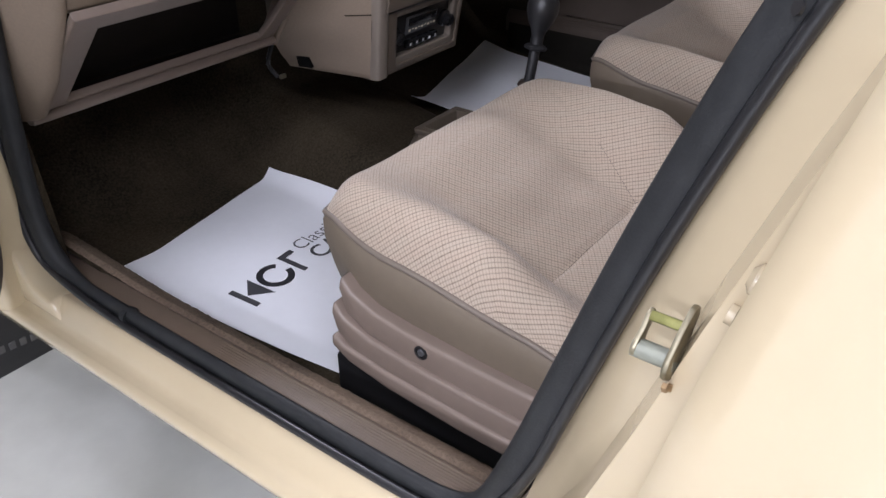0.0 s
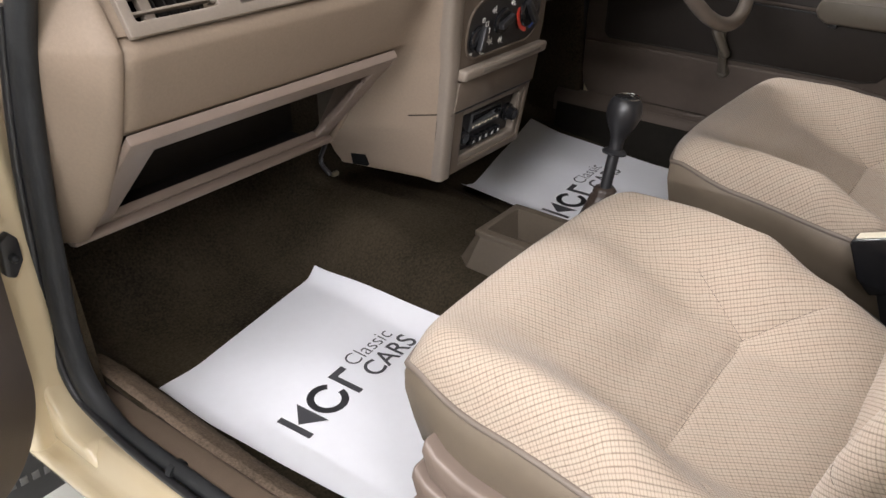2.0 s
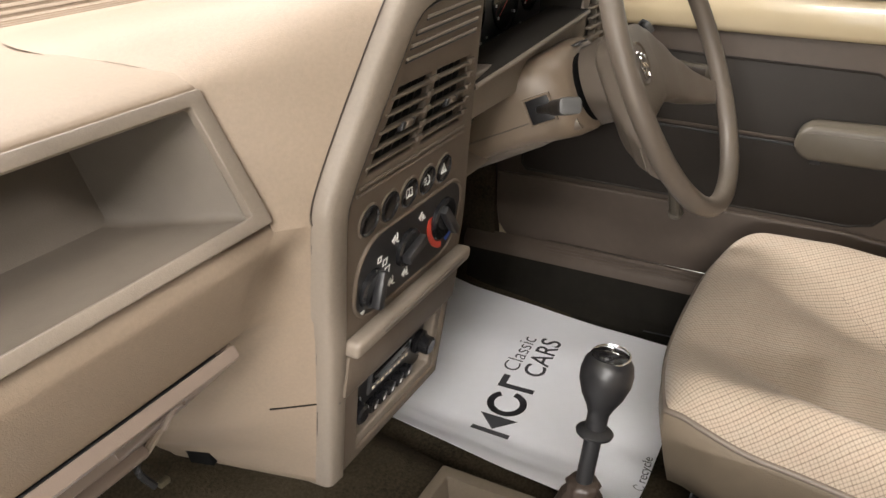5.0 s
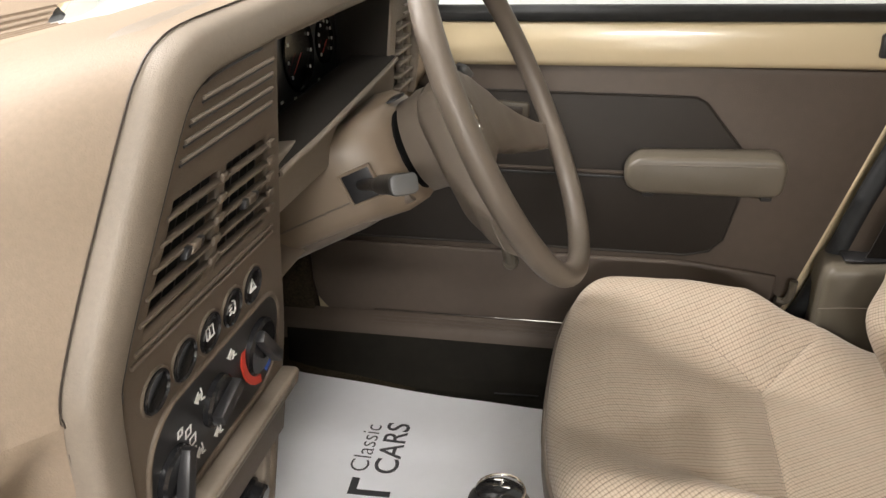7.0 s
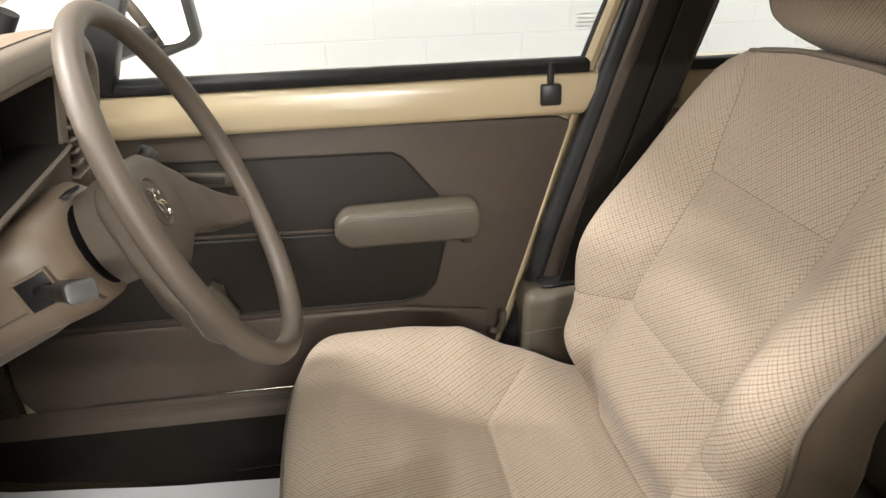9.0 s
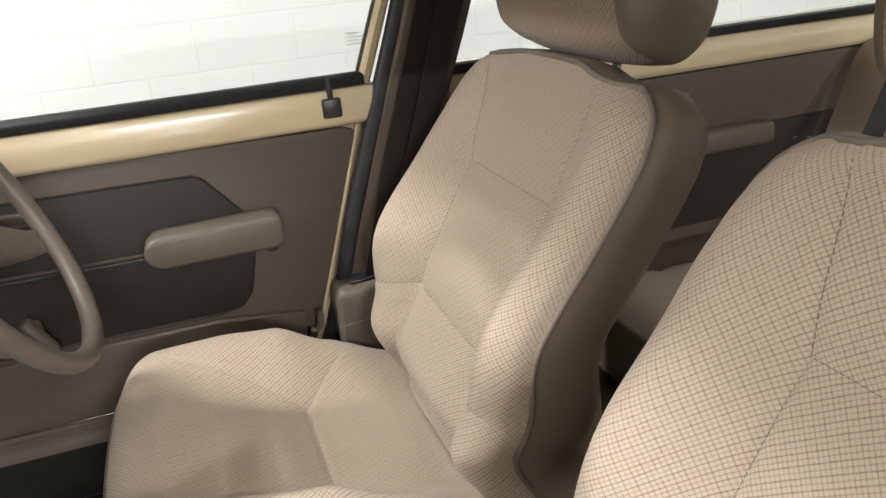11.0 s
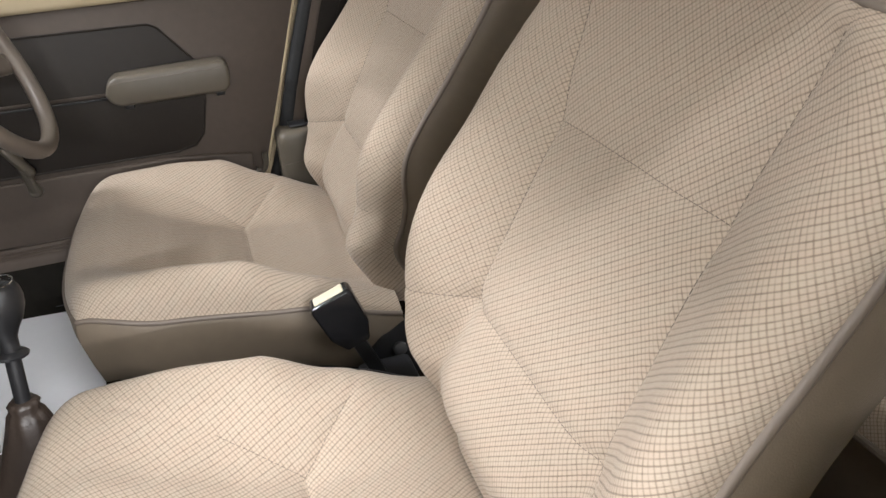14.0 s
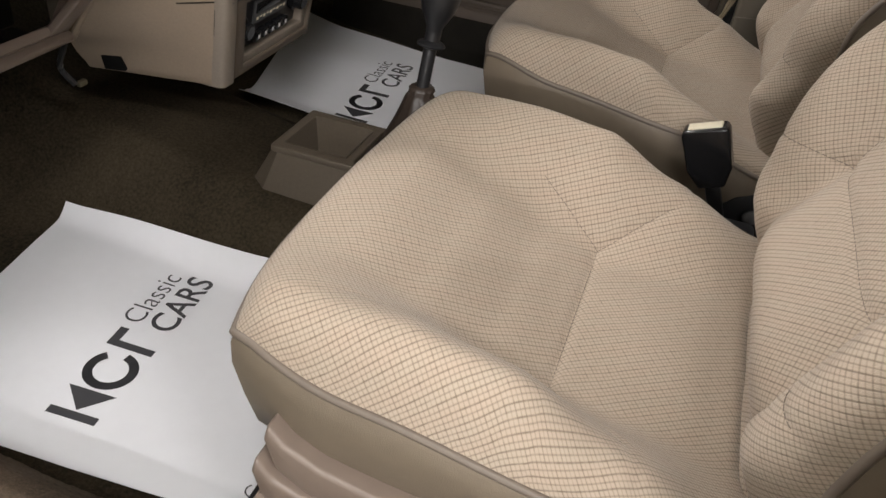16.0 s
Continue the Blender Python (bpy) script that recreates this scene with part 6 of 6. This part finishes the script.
def drape(ob, zfn):
    """Lays lettering on the sheet."""
    b_ = bmesh.new()
    b_.from_mesh(ob.data)
    bmesh.ops.triangulate(b_, faces=b_.faces[:])
    for _ in range(2):
        long_ = [e for e in b_.edges if e.calc_length() > 0.012]
        if long_:
            bmesh.ops.subdivide_edges(b_, edges=long_, cuts=1)
            bmesh.ops.triangulate(b_, faces=b_.faces[:])
    for v in b_.verts:
        v.co.z = zfn(v.co.x, v.co.y) + 0.0016
    b_.to_mesh(ob.data)
    b_.free()


def print_mat(ob, ox, oy, turn, zfn, k=1.0):
    def at(x, y):
        return Matrix.Translation((ox, oy, 0)) @ Matrix.Rotation(radians(turn), 4, "Z") @ Matrix.Translation((x * k, y * k, 0))

    for body, size, x, y, bold in (("Classic", 0.038, 0.162, 0.041, -0.0003), ("CARS", 0.0475, 0.162, 0.0, 0.0005)):
        t_ = text_part("print", body, size * k, at(x, y), M_INK, ob, bold=bold, space=1.0)
        drape(t_, zfn)
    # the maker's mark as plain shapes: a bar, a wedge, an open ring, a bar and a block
    for pts in (((0.006, 0), (0.0165, 0), (0.0165, 0.058), (0.006, 0.058)), ((0.0185, 0.029), (0.049, 0.0), (0.049, 0.058)), ((0.119, 0), (0.1295, 0), (0.1295, 0.058), (0.119, 0.058)), ((0.1295, 0.047), (0.151, 0.047), (0.151, 0.058), (0.1295, 0.058))):
        b_ = bmesh.new()
        b_.faces.new([b_.verts.new((x * k, y * k, 0)) for x, y in pts])
        b_.transform(at(0, 0))
        drape(part("mark", b_, M_INK, ob), zfn)
    b_ = arc_band(Vector((0, 0, 0)), 0.0195 * k, 0.0305 * k, 40, 350, 40)
    for v in b_.verts:
        v.co = Vector((v.co.x, v.co.z, 0))
    b_.transform(at(0.083, 0.029))
    drape(part("mark", b_, M_INK, ob), zfn)
    t_ = text_part("print", "recycle", 0.019 * k, at(-0.003, -0.198), M_INK, ob)
    drape(t_, zfn)
    b_ = arc_band(Vector((0, 0, 0)), 0.0065, 0.0082, 30, 330, 20)
    for v in b_.verts:
        v.co = Vector((v.co.x, v.co.z, 0))
    b_.transform(at(-0.016, -0.192))
    s_ = part("recycle_ring", b_, M_INK, ob)
    drape(s_, zfn)
    for q, ln in ((0.0, 0.075), (0.014, 0.11)):
        b_ = box(0.3975 + q, 0.4025 + q, -0.20, -0.20 + ln, 0, 0.0004, 0)
        b_.transform(at(0, 0))
        s_ = part("small_print_bar", b_, M_INK, ob)
        drape(s_, zfn)


def zp(x, y):
    z = floor_z(min(max(x, -0.64), -0.30), y) + 0.008 + 0.004 * noise.noise(Vector((x * 7, y * 7, 1.5)))
    z += 0.03 * smooth(-0.30, -0.25, x) + 0.013 * smooth(0.58, 0.72, y) * smooth(-0.56, -0.67, x)
    return z


def zd(x, y):
    z = max(floor_z(min(max(x, 0.15), 0.56), y), 0.36) + 0.006 + 0.004 * noise.noise(Vector((x * 7, y * 7, 5.5)))
    z += 0.045 * smooth(0.20, 0.08, x)
    return z


pm = paper("paper_mat", [(-0.612, 0.243), (-0.24, 0.26), (-0.272, 0.747), (-0.650, 0.686)], zp, "white paper floor mat printed with dark grey words")
print_mat(pm, -0.582, 0.458, 5.5, zp, 1.02)
dm = paper("paper_mat", [(0.075, 0.27), (0.56, 0.275), (0.582, 0.81), (0.118, 0.70)], zd, "white paper floor mat lying under the steering wheel")
print_mat(dm, 0.184, 0.482, 3.5, zd, 1.06)

# ---- driver's door ----
dd = thing("driver_door", 0.66, 0.25, 0.45, "closed cream door with a dark brown vinyl card", "car door")
DX = 0.652


def on_door(pts, d0, d1, r=0.003, seg=2):
    return prism(pts, "x", DX - d1, DX - d0, r, seg)


card = [(0.66, 0.472), (0.692, 0.482), (0.710, 0.505), (0.715, 0.54), (0.715, 0.90), (0.69, 0.924), (-0.165, 0.913), (-0.182, 0.905), (-0.185, 0.89), (-0.078, 0.575), (-0.045, 0.49), (-0.04, 0.472)]
part("door_shell", on_door([(0.74, 0.46), (0.74, 0.99), (-0.20, 0.99), (-0.205, 0.90), (-0.09, 0.56), (-0.05, 0.46)], -0.10, -0.012, 0.006), M_CREAM, dd, "cream painted door")
part("door_card", on_door(card, -0.012, 0.0, 0.004), M_CARD, dd, "brown vinyl door card")
inset = [(0.66, 0.64), (0.65, 0.629), (0.09, 0.626), (0.055, 0.634), (0.036, 0.655), (0.020, 0.72), (0.014, 0.785), (0.08, 0.866), (0.095, 0.874), (0.64, 0.884), (0.66, 0.87)]
ins = part("padded_inset", on_door(inset, 0.0, 0.004, 0.003, 2), M_INSET, dd, "darker padded vinyl inset")
rim_ = tube([(DX - 0.004, y, z) for y, z in inset + inset[:1]], 0.0022, 6, smooth=False)
part("inset_welt", rim_, M_INSET, ins)
part("groove", tube([(DX - 0.0045, 0.65, 0.765), (DX - 0.0045, 0.18, 0.757)], 0.003, 6, n=1), M_CARD, ins)
part("groove", tube([(DX - 0.0045, 0.65, 0.757), (DX - 0.0045, 0.18, 0.749)], 0.002, 6, n=1), M_BLACK, ins)
part("lower_step", on_door([(0.655, 0.476), (0.687, 0.486), (0.704, 0.508), (0.71, 0.54), (0.71, 0.618), (0.08, 0.617), (-0.05, 0.60), (-0.04, 0.476)], 0.0, 0.010, 0.006, 3), M_CARD, dd, "brown lower door panel")
arm = part("armrest", on_door([(0.185, 0.752), (0.192, 0.765), (0.186, 0.785), (0.17, 0.797), (-0.015, 0.801), (-0.029, 0.797), (-0.033, 0.785), (-0.031, 0.752), (-0.02, 0.742), (0.17, 0.742)], 0.0, 0.055, 0.010, 4), M_ARM, dd, "olive taupe padded armrest", 50)
part("armrest_line", tube([(DX - 0.0535, 0.175, 0.783), (DX - 0.0545, 0.16, 0.787), (DX - 0.0545, -0.02, 0.789)], 0.0012, 6, n=2), M_BIN, arm)
for yy in (0.155, -0.01):
    part("armrest_clip", box(DX - 0.045, DX - 0.02, yy - 0.008, yy + 0.008, 0.734, 0.744, 0.002), M_BLACK, arm)
hd = part("door_pull", on_door([(0.335, 0.838), (0.335, 0.862), (0.41, 0.866), (0.41, 0.842)], 0.0, 0.010, 0.004, 3), M_ARM, dd, "taupe inner door handle")
part("pull_recess", on_door([(0.345, 0.844), (0.345, 0.856), (0.40, 0.860), (0.40, 0.848)], 0.0095, 0.0115, 0.001), M_LEATHER, hd)
wn = part("window_winder", tube([(DX - 0.018, 0.361, 0.60), (DX - 0.026, 0.368, 0.65), (DX - 0.030, 0.373, 0.69)], 0.0125, 10, n=4, flat=0.6), M_ARM, dd, "taupe window winder")
part("winder_boss", revolve([(0.0135, 0), (0.013, 0.012), (0.010, 0.015)], (DX - 0.006, 0.361, 0.60), (-1, 0, 0), 22), M_ARM, wn)
wk = part("winder_knob", tube([(DX - 0.038, 0.352, 0.640), (DX - 0.041, 0.362, 0.658), (DX - 0.043, 0.374, 0.680), (DX - 0.043, 0.385, 0.700)], [0.012] + [0.0165] * 11 + [0.0125], 16, n=4, flat=0.62), M_ARM, wn)
part("knob_inlay", tube([(DX - 0.0525, 0.360, 0.655), (DX - 0.0535, 0.372, 0.676), (DX - 0.0532, 0.381, 0.692)], 0.0062, 10, n=4, flat=0.4), M_ARM, wk)
part("waist_rail", prism([(0.64, 0.918), (0.632, 0.925), (0.628, 0.955), (0.634, 0.98), (0.66, 0.985), (0.68, 0.95), (0.68, 0.915)], "y", -0.222, 0.72, 0.004, 3), M_CREAM, dd, "cream painted waist rail under the window")
part("window_rubber", prism([(0.632, 0.982), (0.630, 0.996), (0.640, 1.003), (0.662, 1.002), (0.662, 0.982)], "y", -0.205, 0.60, 0.003, 2), M_RUBBER, dd, "black window rubber")
g = bmesh.new()
g.faces.new([g.verts.new(p) for p in ((0.655, 0.47, 0.99), (0.655, -0.205, 0.99), (0.60, -0.32, 1.33), (0.60, 0.2, 1.33))])
ob = part("window_glass", g, M_GLASS, dd, "clear side glass with a small etched mark")
ob.visible_shadow = False
for k in range(4):
    part("etched_bar", box(0.6485 - 0.0018 * k, 0.6492 - 0.0018 * k, -0.213 + 0.004 * (k == 3), -0.186, 1.046 + 0.006 * k, 1.0475 + 0.006 * k, 0), M_CEIL, ob)
part("window_frame", tube([(0.645, -0.205, 0.985), (0.632, -0.245, 1.10), (0.60, -0.33, 1.34)], 0.011, 8, n=3), M_CREAM, dd, "cream rear window frame")
part("frame_rubber", tube([(0.652, -0.197, 0.99), (0.640, -0.232, 1.09), (0.606, -0.318, 1.33)], 0.006, 8, n=3), M_RUBBER, dd)
part("quarter_panel", prism([(0.478, 0.985), (0.62, 0.985), (0.63, 1.0), (0.46, 1.13), (0.438, 1.13)], "x", 0.625, 0.665, 0.004), M_BLACK, dd, "black mirror quarter panel")
lk = thing("lock_button", 0.638, -0.142, 0.95, "black door lock plunger in its housing", "door lock")
part("housing", box(0.622, 0.636, -0.160, -0.128, 0.936, 0.968, 0.004), M_BLACK, lk)
part("plunger", box(0.626, 0.634, -0.149, -0.139, 0.965, 1.0, 0.003), M_BLACK, lk)
part("rear_edge", tube([(0.655, -0.188, 0.915), (0.655, -0.135, 0.75), (0.655, -0.075, 0.565), (0.655, -0.05, 0.48)], 0.004, 8, n=4), M_CREAM, dd)
part("check_hook", tube([(0.635, -0.05, 0.565), (0.635, -0.062, 0.562), (0.632, -0.07, 0.575), (0.630, -0.072, 0.60)], 0.006, 8, n=4), M_ARM, dd)
# sill trim, seal and centre pillar trim on the driver's side
dst_ = part("driver_sill_tread", prism([(0.619, 0.43), (0.619, 0.466), (0.623, 0.474), (0.632, 0.482), (0.6395, 0.491), (0.6415, 0.43)], "y", -0.11, 0.77, 0.003), M_CARD, car, "brown ribbed sill trim with a bright edge")
for q in range(3):
    part("rib", tube([(0.6245 + 0.0042 * q, -0.10, 0.4762 + 0.0045 * q), (0.6245 + 0.0042 * q, 0.60, 0.4762 + 0.0045 * q)], 0.0009, 6, n=1), M_CARD, dst_)
# added dark strip covers the carpet slope, standing in for footwell shade
part("sill_side_shade", prism([(0.553, 0.3655), (0.590, 0.3685), (0.611, 0.385), (0.617, 0.42), (0.6195, 0.462), (0.624, 0.464), (0.636, 0.35), (0.553, 0.35)], "y", -0.09, 0.76, 0.004), M_SILL_SHADE, car, "dark sill side, widened over the carpet to paint its shade", 50)
part("tread_strip", tube([(0.6395, -0.1, 0.4925), (0.6395, 0.60, 0.4925)], 0.0013, 6, n=1), M_CHROME, car)
part("driver_door_seal", tube([(0.655, 0.60, 1.10), (0.66, 0.68, 0.95), (0.66, 0.73, 0.75), (0.66, 0.73, 0.58), (0.680, 0.70, 0.50), (0.680, 0.62, 0.474), (0.678, 0.3, 0.470), (0.678, 0.0, 0.470), (0.668, -0.06, 0.49), (0.646, -0.10, 0.56), (0.641, -0.155, 0.74), (0.636, -0.212, 0.91), (0.632, -0.264, 1.06), (0.61, -0.35, 1.32)], 0.017, 10, n=6, up=(1, 0, 0)), M_RUBBER, car, "black rubber door seal", 80)
kickr = prism([(0.70, 0.40), (0.95, 0.40), (0.95, 0.90), (0.74, 0.90)], "x", 0.635, 0.66, 0.004)
part("driver_kick_panel", kickr, M_CARPET, car)
bpr = []
for z, y, x in ((0.45, -0.075, 0.665), (0.6, -0.115, 0.66), (0.75, -0.165, 0.655), (0.9, -0.215, 0.648), (1.05, -0.268, 0.637), (1.2, -0.315, 0.622), (1.35, -0.36, 0.60)):
    y += 0.012
    bpr.append([Vector(p) for p in ((x, y, z), (x - 0.03, y - 0.012, z), (x - 0.034, y - 0.035, z), (x - 0.034, y - 0.10, z), (x - 0.02, y - 0.125, z), (x + 0.03, y - 0.13, z), (x + 0.04, y, z))])
part("driver_pillar_trim", bev(loft(bpr), 0.004, 2, 40), M_CARD, car, "brown centre pillar trim")
rl = thing("belt_reel_cover", 0.63, -0.16, 0.36, "olive taupe belt reel cover at the pillar foot", "belt cover")
part("cover", prism([(-0.095, 0.40), (-0.098, 0.63), (-0.105, 0.648), (-0.19, 0.655), (-0.21, 0.64), (-0.215, 0.40)], "x", 0.575, 0.655, 0.010, 3), M_ARM, rl, "", 50)
part("belt_slot", box(0.592, 0.632, -0.185, -0.125, 0.6535, 0.6575, 0.0015), M_BLACK, rl, "black belt slot")
part("cover_seam", tube([(0.5745, -0.096, 0.585), (0.5745, -0.15, 0.59), (0.5745, -0.212, 0.592)], 0.0009, 6, n=2), M_BIN, rl)
bl = thing("seat_belt", 0.60, -0.29, 0.65, "black seat belt webbing hanging on the pillar", "seat belt")
part("webbing", loft([[Vector((x, y - w, z)), Vector((x, y + w, z)), Vector((x - 0.002, y + w, z)), Vector((x - 0.002, y - w, z))] for x, y, z, w in ((0.605, -0.175, 0.64, 0.024), (0.603, -0.22, 0.80, 0.024), (0.598, -0.285, 1.0, 0.024), (0.585, -0.33, 1.15, 0.024), (0.572, -0.36, 1.27, 0.024))]), M_TRIM_SHADE, bl)
part("webbing", loft([[Vector((x, y - w, z)), Vector((x, y + w, z)), Vector((x - 0.002, y + w, z)), Vector((x - 0.002, y - w, z))] for x, y, z, w in ((0.592, -0.21, 0.64, 0.022), (0.589, -0.25, 0.80, 0.022), (0.583, -0.315, 1.0, 0.022), (0.570, -0.36, 1.15, 0.022), (0.560, -0.375, 1.27, 0.022))]), M_TRIM_SHADE, bl)
part("upper_anchor", revolve([(0.02, 0), (0.02, 0.01), (0.012, 0.016)], (0.586, -0.37, 1.27), (-1, 0, 0), 20), M_BLACK, bl)

# outside mirror
mr = thing("door_mirror", 0.80, 0.44, 1.02, "grey framed door mirror outside the window", "mirror")
mp = [(0.385, 1.03), (0.395, 1.02), (0.44, 1.005), (0.52, 1.02), (0.53, 1.04), (0.525, 1.12), (0.515, 1.135), (0.41, 1.125), (0.395, 1.11)]
mh = part("housing", on_door(mp, 0, 0.05, 0.01, 3), M_GREY, mr)
for v in mh.data.vertices:
    v.co.x += 0.24 - 0.25 * (v.co.y - 0.44)
mg = part("mirror_glass", on_door([(0.462 + (y - 0.455) * 0.90, 1.074 + (z - 1.07) * 0.86) for y, z in mp], 0.05, 0.052, 0.0), M_MIRROR, mr)
for v in mg.data.vertices:
    v.co.x += 0.2405 - 0.25 * (v.co.y - 0.44)
part("mirror_arm", tube([(0.66, 0.52, 1.03), (0.78, 0.48, 1.035), (0.86, 0.46, 1.04)], 0.018, 10, n=3), M_BLACK, mr)

# rear door on the driver's side
rr = thing("rear_driver_door", 0.67, -0.8, 0.45, "closed cream rear door with a brown card and armrest", "car door")
part("door_shell", box(0.665, 0.75, -1.35, -0.34, 0.45, 0.985, 0.01), M_CREAM, rr)
part("door_card", box(0.648, 0.664, -1.33, -0.36, 0.49, 0.913, 0.006), M_CARD, rr, "brown vinyl rear door card")
part("padded_inset", prism([(-0.45, 0.60), (-0.45, 0.86), (-0.72, 0.86), (-0.80, 0.79), (-1.25, 0.79), (-1.25, 0.60)], "x", 0.643, 0.650, 0.003), M_INSET, rr, "darker padded inset")
part("armrest", box(0.60, 0.648, -1.02, -0.70, 0.755, 0.80, 0.012, 3), M_ARM, rr, "taupe armrest")
part("waist_rail", prism([(0.645, 0.915), (0.636, 0.925), (0.634, 0.955), (0.642, 0.975), (0.70, 0.98), (0.70, 0.915)], "y", -1.34, -0.35, 0.004, 3), M_CREAM, rr, "cream painted waist rail")
part("window_rubber", box(0.636, 0.665, -1.34, -0.35, 0.976, 0.992, 0.003), M_RUBBER, rr)
part("window_divider", tube([(0.655, -0.873, 0.98), (0.64, -0.885, 1.1), (0.60, -0.91, 1.33)], 0.010, 8, n=3), M_RUBBER, rr, "black window divider")
g = bmesh.new()
g.faces.new([g.verts.new(p) for p in ((0.665, -0.36, 0.985), (0.665, -1.34, 0.985), (0.61, -1.34, 1.33), (0.61, -0.45, 1.33))])
ob = part("window_glass", g, M_GLASS, rr, "clear glass")
ob.visible_shadow = False
rb = thing("rear_seat_belt", 0.3, -1.05, 0.5, "black rear seat belt with steel tongue", "seat belt")
part("webbing", loft([[Vector((x - 0.022, y, z)), Vector((x + 0.022, y, z)), Vector((x + 0.022, y + 0.002, z)), Vector((x - 0.022, y + 0.002, z))] for x, y, z in ((0.50, -1.25, 0.97), (0.44, -1.1, 0.80), (0.40, -0.98, 0.66), (0.40, -0.96, 0.545))]), M_BLACK, rb)
part("tongue", box(0.385, 0.415, -1.02, -1.0, 0.70, 0.735, 0.003), M_CHROME, rb)

# housings added for the unseen ceiling tubes
for lx, ly, lw, ll in LAMPS:
    t_ = thing("ceiling_light", lx, ly, 3.3, "white ceiling tube fitting, unseen and placed by eye", "ceiling light", "garage ceiling lights")
    part("fitting", box(lx - 0.12, lx + 0.12, ly - ll / 2 - 0.05, ly + ll / 2 + 0.05, 3.32, 3.40, 0.01), M_CEIL, t_)


# ---- block wall pieces ----
east = bpy.data.objects["wall_east"]
bm = box(0, 0.05, -0.2235, 0.2235, -0.111, 0.111, 0.003, 1)
bmesh.ops.recalc_face_normals(bm, faces=bm.faces[:])
blk = bpy.data.meshes.new("block")
bm.to_mesh(blk)
bm.free()
blk.materials.append(M_WALL)
for row in range(6):
    zc = 0.735 + 0.1125 + 0.225 * (row - 2)
    for col in range(18):
        ob = new("block", blk)
        ob.location = (WALL_X + 0.0185, -0.03 + 0.225 * (row % 2) - 0.225 + 0.45 * (col - 11), zc)
        ob.parent = east
